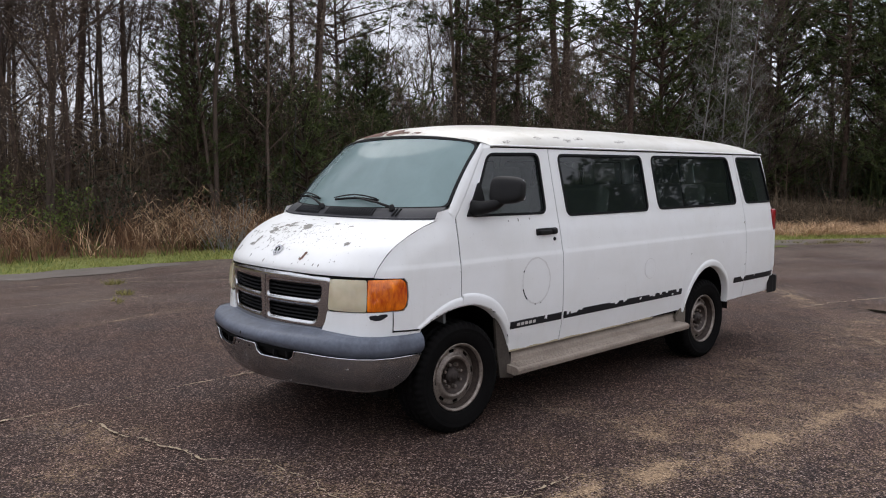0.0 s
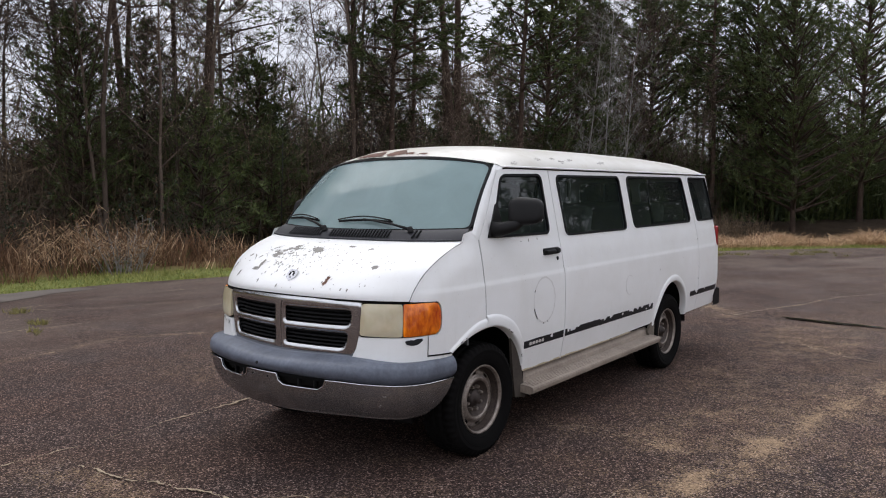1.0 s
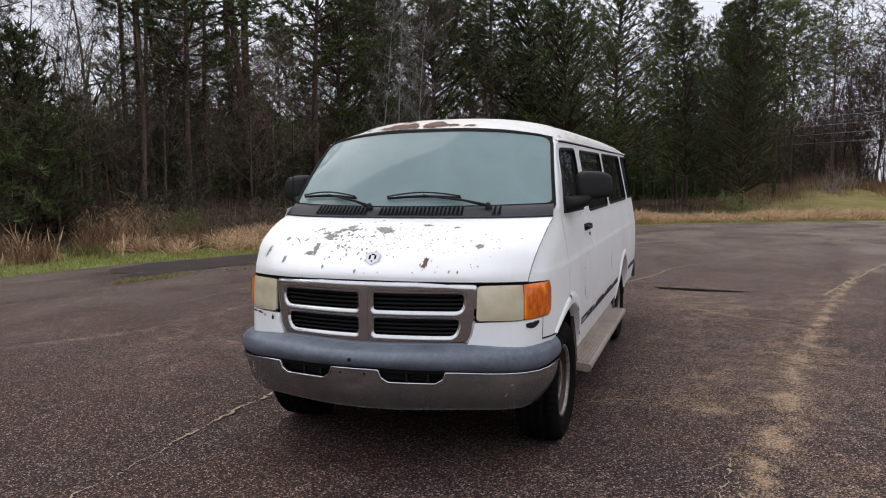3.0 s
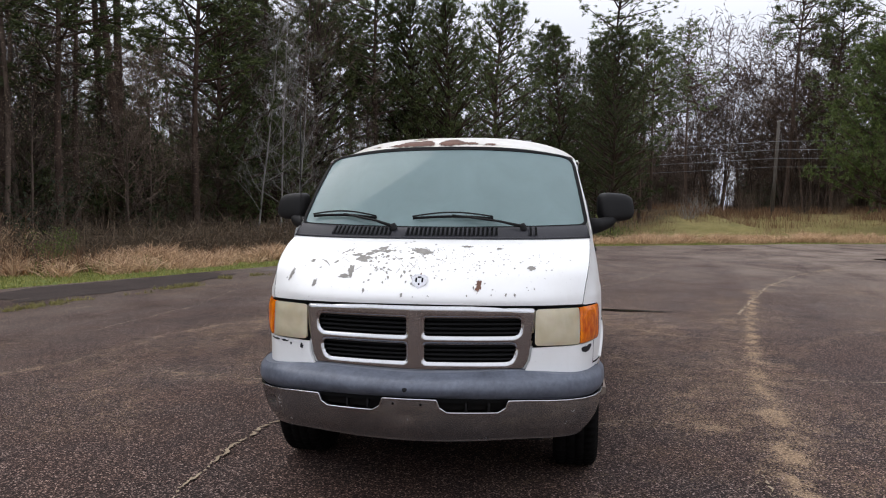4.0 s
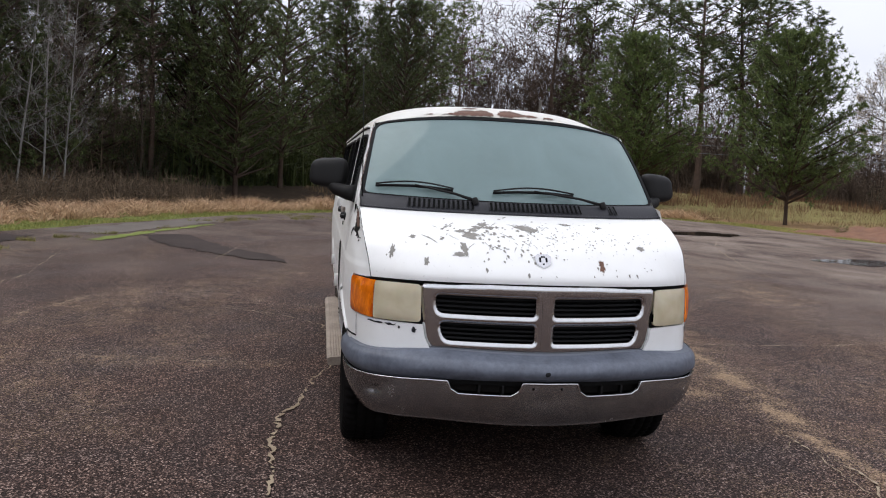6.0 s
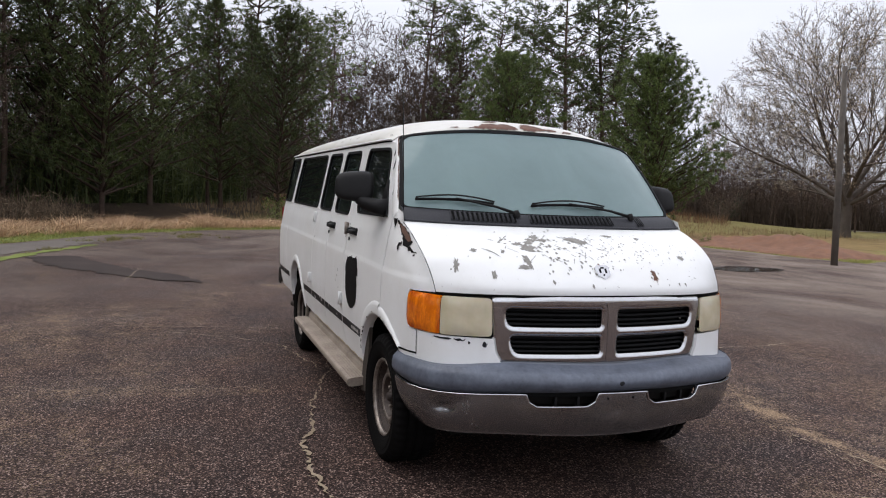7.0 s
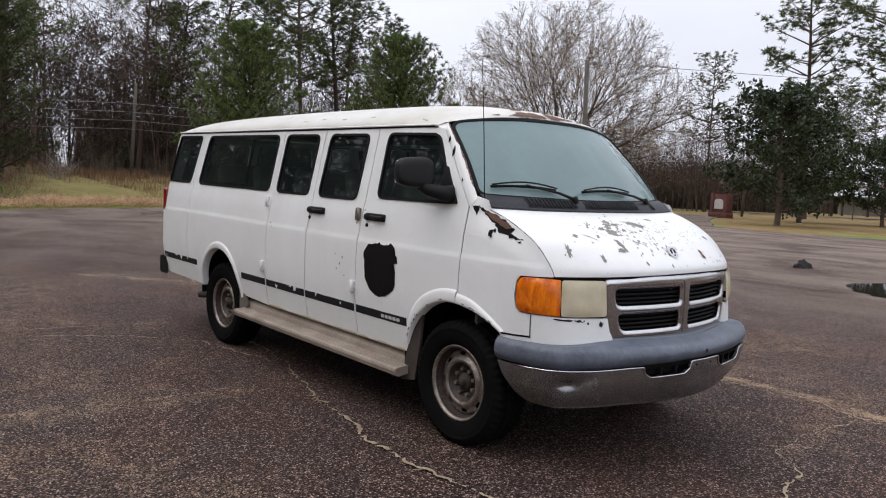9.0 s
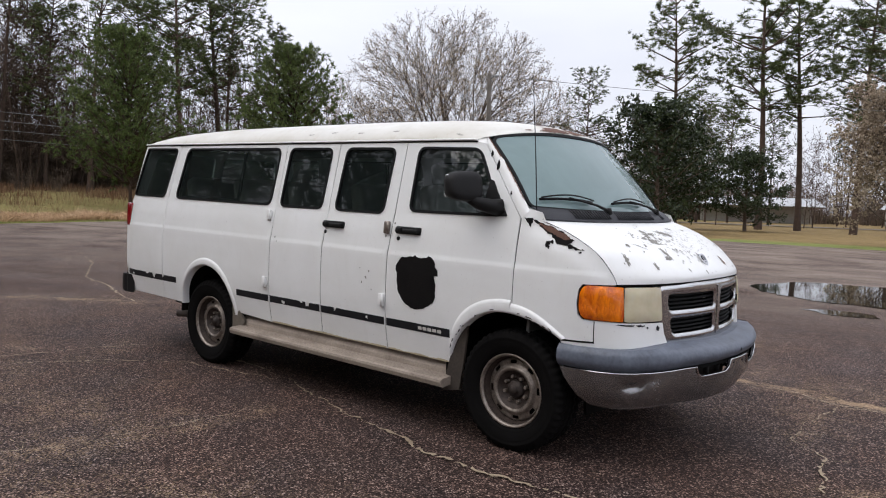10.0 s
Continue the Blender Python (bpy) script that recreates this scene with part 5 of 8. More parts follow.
# peeled paint on the fender by the hood corner
fm = fender_map(1)
peel = [(-0.075, 1.432), (-0.115, 1.418), (-0.214, 1.392), (-0.294, 1.357), (-0.331, 1.338), (-0.362, 1.318), (-0.330, 1.300), (-0.375, 1.285), (-0.43, 1.266), (-0.376, 1.268), (-0.334, 1.275), (-0.310, 1.292), (-0.262, 1.288), (-0.250, 1.318), (-0.225, 1.335), (-0.190, 1.356), (-0.132, 1.386), (-0.095, 1.410)]
part("peeled_patch", sheet(ragged([(s_of_x(x), z - 0.010) for x, z in peel], 0.014, 0.006, 21), [], fm, 0.02, 0.0, (0, 1, 0.3), 0.0030, True, 0.012), PEEL, fender_r)
rusty = [(-0.12, 1.408), (-0.214, 1.388), (-0.294, 1.352), (-0.345, 1.326), (-0.31, 1.318), (-0.27, 1.330), (-0.22, 1.350), (-0.165, 1.376)]
part("rust_streak", sheet(ragged([(s_of_x(x), z - 0.009) for x, z in rusty], 0.012, 0.004, 22), [], fm, 0.02, 0.0, (0, 1, 0.3), 0.0042, True, 0.012), RUST, fender_r)
tip = [(-0.025, 1.425), (-0.076, 1.428), (-0.078, 1.404), (-0.071, 1.370), (-0.055, 1.392)]
part("peeled_patch", sheet(ragged([(s_of_x(x), z) for x, z in tip], 0.012, 0.003, 23), [], fm, 0.02, 0.0, (0, 1, 0.3), 0.0030, True, 0.012), PEEL, fender_r)
for qx, qz, qa, qb in ((0.235, 1.742, 0.012, 0.035), (0.30, 1.815, 0.010, 0.022), (0.10, 1.57, 0.006, 0.014)):
    part("peeled_patch", sheet(ragged(arc(qx, qz, qa, 0, 330, 8, qb), 0.02, 0.004, 9), [], side_map(1), 0.5, 0.0, (0, 1, 0), 0.0026, False, 0.02), PEEL, door_r)
for qx, qz, qa, qb, sd in ((-0.203, 1.282, 0.016, 0.020, 3), (-0.228, 1.296, 0.013, 0.012, 4), (-0.215, 1.262, 0.008, 0.008, 5), (-0.405, 1.245, 0.009, 0.006, 6)):
    part("peeled_patch", sheet(ragged(arc(s_of_x(qx), qz, qa, 0, 330, 8, qb), 0.02, 0.004, sd), [], fm, 0.5, 0.0, (0, 1, 0.3), 0.0026, False, 0.02), PEEL, fender_r)
for sg, own, spots in ((-1, fender_l, ((-0.60, 0.835, 0.045, 0.016), (-0.57, 0.848, 0.03, 0.012), (-0.62, 0.848, 0.022, 0.01))), (1, fender_r, ((-0.76, 0.835, 0.012, 0.014), (-0.73, 0.842, 0.008, 0.008), (-0.66, 0.860, 0.05, 0.004), (-0.71, 0.855, 0.03, 0.004)))):
    for i, (qx, qz, qa, qb) in enumerate(spots):
        part("peeled_patch", sheet(ragged(arc(s_of_x(qx), qz, qa, 0, 330, 10, qb), 0.02, 0.006, 50 + i), [], fender_map(sg), 0.5, 0.0, (-1, sg, 0), 0.0025, False, 0.015), STRIPE, own)

# ---- headlamps and turn lamps, grille ----
def domed(fmap, loop, sg):
    """A lens surface that swells towards the middle of its outline."""
    us, vs = [p[0] for p in loop], [p[1] for p in loop]
    uc, vc, ur, vr = (max(us) + min(us)) / 2, (max(vs) + min(vs)) / 2, (max(us) - min(us)) / 2, (max(vs) - min(vs)) / 2

    def f(u, v):
        k = max(0.0, 1 - abs((u - uc) / ur) ** 4) * max(0.0, 1 - abs((v - vc) / vr) ** 4)
        return fmap(u, v) + normal_of(fmap, u, v, (-1, sg, 0)) * 0.013 * k
    return f


for sg in (-1, 1):
    fmap = fender_map(sg)
    a0, a1, a2 = s_of_y(0.629), s_of_x(-0.672) + 0.030, s_of_x(-0.452)
    lamp_bed = [(a0 - 0.012, 0.874), (a2 + 0.018, 0.878), (a2 + 0.028, 0.93), (a2 + 0.026, 1.03), (a2 + 0.008, 1.072), (a0 - 0.012, 1.072)]
    headlamp = part("headlamp", sheet(lamp_bed, [], fmap, 0.03, 0.05, (-1, sg, 0), -0.012, True, 0.03), SEAM, van, "yellowed headlamp beside an amber turn lamp")
    lens = round_loop([(a0 - 0.004, 0.879), (a1 - 0.003, 0.876), (a1 - 0.011, 1.068), (a0, 1.067)], [0.02, 0.012, 0.012, 0.02])
    part("headlamp_lens", sheet(lens, [], domed(fmap, lens, sg), 0.02, 0.03, (-1, sg, 0), 0.006, True, 0.02), CREAM_LENS, headlamp, "clouded cream headlamp lens")
    amb = round_loop([(a1 + 0.004, 0.876), (a2 - 0.004, 0.882), (a2 + 0.019, 0.938), (a2 + 0.017, 1.024), (a2 - 0.006, 1.067), (a1 - 0.004, 1.068)], [0.006, 0.06, 0.04, 0.04, 0.06, 0.006])
    part("turn_lamp_lens", sheet(amb, [], domed(fmap, amb, sg), 0.02, 0.03, (-1, sg, 0), 0.006, True, 0.02), AMBER_LENS, headlamp, "amber turn lamp lens")


def grille_map(y, z):
    return Vector((-0.872 + 0.26 * y * y - 0.012 * (1.0 - z), y, z))


def grille_round(y, z):
    """The chrome bars, rounded towards the edges of the surround and of each opening."""
    d = min(loop_gap(lp, y, z) for lp in GRILLE_LOOPS)
    k = min(1.0, d / 0.019)
    return grille_map(y, z) + Vector((0.013 * (1 - k) ** 2, 0, 0))


def loop_gap(lp, y, z):
    best = 9.0
    for (ay, az), (by, bz) in zip(lp, lp[1:] + lp[:1]):
        vy, vz = by - ay, bz - az
        q = vy * vy + vz * vz
        t = 0.0 if q < 1e-12 else min(1.0, max(0.0, ((y - ay) * vy + (z - az) * vz) / q))
        best = min(best, math.hypot(y - ay - t * vy, z - az - t * vz))
    return best


g_out = round_loop([(-0.636, 1.072), (-0.30, 1.086), (0.30, 1.086), (0.636, 1.072), (0.606, 0.79), (0.560, 0.720), (0.0, 0.706), (-0.560, 0.720), (-0.606, 0.79)], [0.035, 0, 0, 0.035, 0.03, 0.07, 0, 0.07, 0.03])
openings = []
for sg in (-1, 1):
    for z0, z1, y1, y2 in ((0.928, 1.024, 0.560, 0.546), (0.790, 0.884, 0.508, 0.536)):
        openings.append(round_loop([(sg * 0.048, z0), (sg * y2 if z0 > 0.9 else sg * y1, z0), (sg * y1 if z0 > 0.9 else sg * y2, z1), (sg * 0.048, z1)], [0.018, 0.038, 0.038, 0.018]))
GRILLE_LOOPS = [g_out] + openings
grille = part("grille", sheet(g_out, openings, grille_round, 0.0085, 0.05, (-1, 0, 0), 0.0, True, 0.012), CHROME, van, "worn chrome grille with a cross of bars")
for op in openings:
    ys, zs = [p[0] for p in op], [p[1] for p in op]
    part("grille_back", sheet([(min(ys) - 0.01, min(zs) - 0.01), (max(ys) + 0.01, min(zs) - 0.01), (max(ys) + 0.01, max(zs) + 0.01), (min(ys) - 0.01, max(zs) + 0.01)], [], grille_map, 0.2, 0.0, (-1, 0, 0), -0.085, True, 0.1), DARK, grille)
    for i in range(4):
        z = min(zs) + (max(zs) - min(zs)) * (i + 0.5) / 4
        bm = bmesh.new()
        n = 10
        rows = []
        for j in range(n + 1):
            y = min(ys) + (max(ys) - min(ys)) * j / n
            p = grille_map(y, z)
            rows.append([bm.verts.new(p + Vector(o)) for o in ((0.036, 0, 0.005), (0.033, 0, -0.004), (0.075, 0, -0.012), (0.075, 0, 0.002))])
        for r0, r1 in zip(rows, rows[1:]):
            for q in range(4):
                bm.faces.new((r0[q], r0[(q + 1) % 4], r1[(q + 1) % 4], r1[q]))
        bmesh.ops.recalc_face_normals(bm, faces=bm.faces[:])
        part("grille_slat", bm, RUBBER, grille, "", False)
# raised spine of the cross, flared into the surround at its top
bm = sheet(round_loop([(-0.020, 0.755), (0.020, 0.755), (0.016, 0.905), (0.022, 1.030), (0.034, 1.062), (-0.034, 1.062), (-0.022, 1.030), (-0.016, 0.905)], 0.01), [], grille_map, 0.012, 0.014, (-1, 0, 0), 0.0045, True, 0.012)
part("grille_spine", bm, CHROME, grille)

# ---- front bumper ----
BUMP_Y = [0.0, 0.25, 0.50, 0.70, 0.815, 0.908, 0.967, 0.990, 0.997]
BUMP_X = [-1.030, -1.010, -0.955, -0.885, -0.812, -0.715, -0.590, -0.46, -0.33]
B_S, B_X, B_Y = spread(BUMP_X, BUMP_Y)


def bump_at(s):
    a = min(abs(s), float(B_S[-1]))
    x, y = float(np.interp(a, B_S, B_X)), float(np.interp(a, B_S, B_Y))
    x2, y2 = float(np.interp(a + 0.01, B_S, B_X)), float(np.interp(a + 0.01, B_S, B_Y))
    x1, y1 = float(np.interp(a - 0.01, B_S, B_X)), float(np.interp(a - 0.01, B_S, B_Y))
    d = Vector((x2 - x1, y2 - y1)).normalized()
    sg = 1 if s >= 0 else -1
    return Vector((x, y * sg, 0)), Vector((-d.y, d.x * sg, 0))


BUMP_END = float(B_S[-1])


def dent(s, z):
    """Two shallow knocks in the metal."""
    return 0.042 * math.exp(-((s - 0.935) / 0.075) ** 2 - ((z - 0.535) / 0.036) ** 2) + 0.010 * math.exp(-((s - 0.84) / 0.05) ** 2 - ((z - 0.56) / 0.016) ** 2) + 0.010 * math.exp(-((s - 0.02) / 0.07) ** 2 - ((z - 0.53) / 0.03) ** 2)


def metal_map(s, z):
    p, n = bump_at(s)
    t = (z - 0.395) / 0.22
    back = 0.085 * (1 - min(1, max(0, t))) ** 2.2 + dent(s, z)
    q = p - n * back
    q.z = z + 0.008 - 0.026 * smooth01((abs(s) - 0.55) / 0.6) + (0.022 * min(1, max(0, t)) - 0.012) * (1 - smooth01(abs(s) / 0.85))
    return q


def bar_map(s, z):
    p, n = bump_at(s)
    t = (z - 0.612) / 0.14
    t = min(1, max(0, t))
    tuck = 1 - 0.75 * smooth01((abs(s) - 0.60) / 0.25)
    bulge = 0.012 - 0.075 * (tuck if t > 0.42 else 1) * abs(t - 0.42) ** 2.0 / 0.36 - 0.05 * tuck * smooth01((t - 0.75) / 0.25)
    q = p + n * bulge
    q.z = z + 0.008 - 0.026 * smooth01((abs(s) - 0.55) / 0.6) - 0.010 * t * smooth01((abs(s) - 0.35) / 0.6) + (0.012 - 0.028 * t) * (1 - smooth01(abs(s) / 0.8))
    return q


bumper = part("front_bumper", grid_loft(bar_map, [BUMP_END * i / 60 for i in range(-60, 61)], [0.612 + 0.14 * j / 14 for j in range(15)], (-1, 0, 0)), GREYBLUE, van, "faded grey plastic strip over a silver metal bumper")
# the strip's flat top, back to the grille and the panels under the lamps
def pad_map(u, v):
    s_ = (BUMP_END - 0.12) * u
    a, (p_, n_) = bar_map(s_, 0.748), bump_at(s_)
    b = p_ - n_ * 0.24
    b.z = a.z + 0.004
    return a.lerp(b, v)


part("bumper_top_pad", grid_loft(pad_map, [i / 30 for i in range(-30, 31)], [j / 4 for j in range(5)], (0, 0, 1)), GREYBLUE, bumper)
notch = lambda c: [(c - 0.185, 0.612), (c - 0.17, 0.575), (c - 0.13, 0.552), (c + 0.13, 0.552), (c + 0.17, 0.575), (c + 0.185, 0.612)]
end = BUMP_END - 0.02
m_out = [(-end, 0.612)] + notch(-0.325) + notch(0.325) + [(end, 0.612), (end - 0.03, 0.55), (end - 0.10, 0.45), (end - 0.17, 0.402), (end - 0.35, 0.392), (0, 0.392), (-end + 0.35, 0.392), (-end + 0.17, 0.402), (-end + 0.10, 0.45), (-end + 0.03, 0.55)]
part("bumper_face", sheet(m_out, [], metal_map, 0.035, 0.012, (-1, 0, 0), 0, True, 0.03), SATIN, bumper, "scuffed silver metal bumper face with a dent")
edge_pts = []
for a, b in zip(m_out[:14], m_out[1:14]):
    for i in range(8):
        s_, z_ = a[0] + (b[0] - a[0]) * i / 8, a[1] + (b[1] - a[1]) * i / 8
        p, n = bump_at(s_)
        edge_pts.append(metal_map(s_, z_) + n * 0.003)
part("bumper_bright_edge", tube(bmesh.new(), edge_pts, 0.0055, 6), CHROME, bumper)
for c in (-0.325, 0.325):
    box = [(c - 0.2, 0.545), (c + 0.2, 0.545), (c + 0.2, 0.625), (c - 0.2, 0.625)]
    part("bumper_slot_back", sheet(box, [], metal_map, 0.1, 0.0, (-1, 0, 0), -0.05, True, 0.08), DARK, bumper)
    for k in (-0.09, 0.03):
        p, n = bump_at(c + k)
        part("bumper_slot_rib", boxed((0.03, 0.012, 0.05), Matrix.Translation(p - n * 0.04 + Vector((0, 0, 0.585))), 0.002), BLACK, bumper)
p, n = bump_at(0.02)
part("bumper_scuff", sheet(ragged(arc(0.02, 0.672, 0.014, 0, 330, 8), 0.02, 0.002, 3), [], bar_map, 0.5, 0.0, (-1, 0, 0), 0.002, False, 0.02), STRIPE, bumper)
for hs in (-0.06, 0.085):
    p, n = bump_at(hs)
    part("plate_screw_hole", lathe(bmesh.new(), [(0.0, 0.001), (0.006, 0.001), (0.007, -0.004)], 12, Matrix.Translation(metal_map(hs, 0.588) + n * 0.0015) @ pose(0, 0, 0, 0, 0, 90)), SEAM, bumper)
part("bumper_gap", sheet([(-BUMP_END + 0.03, 0.595), (BUMP_END - 0.03, 0.595), (BUMP_END - 0.03, 0.63), (-BUMP_END + 0.03, 0.63)], [], metal_map, 0.08, 0.0, (-1, 0, 0), -0.02, True, 0.06), SEAM, bumper)
# dark apron under the nose
part("lower_apron", sheet([(-0.80, 0.40), (0.80, 0.40), (0.80, 0.76), (-0.80, 0.76)], [], lambda y, z: Vector((-0.70 + 0.30 * y * y, y, z)), 0.1, 0.02, (-1, 0, 0)), DARK, van)


# ---- windshield, pillars, cowl, roof ----
def ws_map(u, v):
    y = v * (0.922 + (0.820 - 0.922) * u)
    a = abs(v)
    x0, x1 = -0.205 + 0.170 * a ** 2.4, 0.200 + 0.165 * a ** 2.4
    z0, z1 = 1.462 + 0.02 * a ** 2, 1.984 - 0.060 * a ** 2.6
    b = math.sin(math.pi * min(1, max(0, u))) * 0.018
    return Vector((x0 + (x1 - x0) * u - b * 0.7, y, z0 + (z1 - z0) * u + b * 0.7))


def ws_plane(a, b):
    return ws_map(b / 0.66, a / 0.86)


ws_loop = round_loop([(-0.845, 0.012), (0.845, 0.012), (0.85, 0.648), (-0.85, 0.648)], [0.05, 0.05, 0.085, 0.085], 8)
windshield = part("windshield", sheet(grow_loop(ws_loop, -0.002), [], ws_plane, 0.06, 0.0, (-1, 0, 1), 0.0, True, 0.05), WINDSHIELD, van, "dusty windshield, sky sheen in its film colour, in a black rubber seal")
windshield.visible_shadow = False
part("windshield_seal", sheet(grow_loop(ws_loop, 0.012), [grow_loop(ws_loop, -0.007)], ws_plane, 0.5, 0.012, (-1, 0, 1), 0.006, False, 0.04), RUBBER, windshield)
part("shade_band", sheet([(-0.79, 0.615), (0.79, 0.615), (0.80, 0.632), (-0.80, 0.632)], [], ws_plane, 0.5, 0.0, (-1, 0, 1), -0.004, False, 0.05), RUBBER, windshield)


def pillar_map(sign):
    f = side_map(sign)

    def g(u, v):
        e = ws_map(0.0 + 1.0 * u, 1.0 * sign)
        d = f(0.003 + 0.353 * u, 1.425 + 0.4515 * u)
        m = e.lerp(d, v)
        bulge = math.sin(math.pi * min(1, max(0, v))) * 0.007
        return m + Vector((-0.5, sign * 0.8, 0.3)).normalized() * bulge
    return g


for sg in (-1, 1):
    part("a_pillar", grid_loft(pillar_map(sg), [-0.03 + 1.03 * i / 20 for i in range(21)], [j / 6 for j in range(7)], (-0.3, sg, 0.2)), PAINT, van)
    part("pillar_corner", grid_loft(lambda u, v: fender_map(sg)(s_of_x(-0.17 + 0.17 * u), 1.398 + 0.03 * u).lerp(ws_map(0.0, sg) + Vector((-0.10 + 0.10 * u, 0, -0.02 + 0.02 * u)), v), [i / 8 for i in range(9)], [j / 4 for j in range(5)], (-0.3, sg, 0.6)), PAINT, van)


def edge_rust(u0, u1, width, seed):
    """A ragged rust line on the pillar beside the windshield's seal."""
    rnd = random.Random(seed)
    bm = bmesh.new()
    prev = None
    for i in range(41):
        u = u0 + (u1 - u0) * i / 40
        w = width * rnd.uniform(0.35, 1.0) * min(1.0, 6 * min(i, 40 - i) / 40 + 0.2)
        row = [bm.verts.new(pillar_map(1)(u, v) + Vector((-0.5, 0.6, 0.4)) * 0.0035) for v in (0.02, 0.02 + w)]
        if prev:
            bm.faces.new((prev[0], row[0], row[1], prev[1]))
        prev = row
    bmesh.ops.recalc_face_normals(bm, faces=bm.faces[:])
    part("edge_rust", bm, RUST, van, "", False)


edge_rust(0.10, 0.62, 0.16, 5)
edge_rust(0.66, 1.0, 0.26, 6)


def cowl_map(u, v):
    a = hood_fine(1.0, v) + Vector((-0.004, 0, 0.005))
    b = ws_map(0.02, v * 0.985) + Vector((-0.004, 0, 0.002))
    m = a.lerp(b, u)
    m.z += 0.012 * math.sin(math.pi * min(1, max(0, u)))
    return m


cowl = part("cowl_panel", grid_loft(cowl_map, [i / 8 for i in range(9)], [j / 40 for j in range(-40, 41)], (-0.4, 0, 1)), COWL, van, "faded black plastic cowl with vent slots")
part("cowl_lip", tube(bmesh.new(), [cowl_map(0, j / 40) + Vector((-0.002, 0, 0.001)) for j in range(-40, 41)], 0.007, 6), COWL, cowl)


def vent(y):
    bm = bmesh.new()
    v = y / 0.90
    q = [cowl_map(a, v + b) + Vector((-0.003, 0, 0.0045)) for a, b in ((0.14, -0.007), (0.78, -0.007), (0.78, 0.007), (0.14, 0.007))]
    bm.faces.new([bm.verts.new(p) for p in q])
    bmesh.ops.recalc_face_normals(bm, faces=bm.faces[:])
    part("vent_slot", bm, SEAM, cowl, "", False)
    bm = bmesh.new()
    tube(bm, [cowl_map(0.12, v + 0.0125) + Vector((-0.003, 0, 0.006)), cowl_map(0.80, v + 0.0125) + Vector((-0.003, 0, 0.006))], 0.0045, 5)
    part("vent_rib", bm, COWL, cowl)


for i in range(14):
    vent(0.63 - i * 0.0275)
for i in range(21):
    vent(0.165 - i * 0.0265)
for yy in (-0.565, -0.595):
    vent(yy)

ROOF_X = [0.20, 0.24, 0.30, 0.42, 0.62, 0.95, 1.6, 2.5, 3.4, 4.0, 4.28, 4.44, 4.53, 4.565]
ROOF_Z = [1.994, 2.016, 2.036, 2.064, 2.085, 2.099, 2.104, 2.102, 2.092, 2.070, 2.042, 2.002, 1.950, 1.905]


def roof_map(a, b):
    """Roof skin: a along, b across."""
    t = math.sin(b * math.pi / 2)
    xf = 0.200 + 0.165 * abs(t) ** 2.4
    x = xf + (4.565 - xf) * a
    xe = 0.20 + (4.565 - 0.20) * a
    zc = float(np.interp(xe, ROOF_X, ROOF_Z))
    ze = 1.899 if a > 0 else 1.902
    ze = ze + (1.924 - ze) * smooth01(1 - a * 34)
    y = (0.820 + 0.019 * smooth01(a * 26) + 0.018 * smooth01((a - 0.03) / 0.09)) * t
    k = (1 - min(1, abs(t)) ** 2.8) ** (0.55 + 0.45 * smooth01(1 - a * 10))
    return Vector((x, y, ze + (zc - ze) * k))


ra = [0.0023 * i for i in range(19)] + [0.048, 0.06, 0.075, 0.09, 0.11, 0.13] + [0.13 + 0.75 * i / 16 for i in range(1, 17)] + [0.91, 0.935, 0.955, 0.97, 0.982, 0.992, 1.0]
roof_bm = grid_loft(roof_map, ra, [j / 28 for j in range(-28, 29)], (0, 0, 1))
ROOF_TREE = BVHTree.FromBMesh(roof_bm)
roof = part("roof", roof_bm, ROOF_PAINT, van, "white roof with rust along its front edge")
part("headliner", grid_loft(lambda a, b: roof_map(0.02 + 0.95 * a, b * 0.93) + Vector((0, 0, -0.05)), [i / 16 for i in range(17)], [j / 12 for j in range(-12, 13)], (0, 0, -1)), LINER, van)
for sg in (-1, 1):
    # closes the corner between the pillar's head, the door and the roof
    def corner_map(u, v):
        a = 0.085 * u
        low = side_map(sg)(0.345 + 0.300 * u, float(np.interp(0.345 + 0.300 * u, [0.345, 0.36, 0.43, 0.65], [1.860, 1.878, 1.894, 1.899])) - 0.003)
        return roof_map(a, sg).lerp(low + Vector((0, sg * 0.001, 0)), v) + Vector((0.012, -sg * 0.006, -0.003)) * (1 - u)
    part("roof_corner", grid_loft(corner_map, [i / 16 for i in range(17)], [j / 4 for j in range(5)], (-0.2, sg, 0.3)), PAINT, roof)
    rail = [(0.43, 1.893)] + [(0.46 + 4.07 * i / 20, 1.897) for i in range(21)]
    part("drip_rail", tube(bmesh.new(), [(x, sg * (half_width(x, z) + 0.006), z + 0.008) for x, z in rail], 0.0075, 6), PAINT, roof)
    part("drip_rail_gap", tube(bmesh.new(), [(x, sg * (half_width(x, z) + 0.003), z - 0.002) for x, z in rail], 0.006, 5), SEAM, roof)


def on_roof(x, y, off=0.0016):
    hit = ROOF_TREE.ray_cast(Vector((x, y, 4)), Vector((0, 0, -1)))
    return None if hit[0] is None else hit[0] + (hit[1] if hit[1].z > 0 else -hit[1]) * off


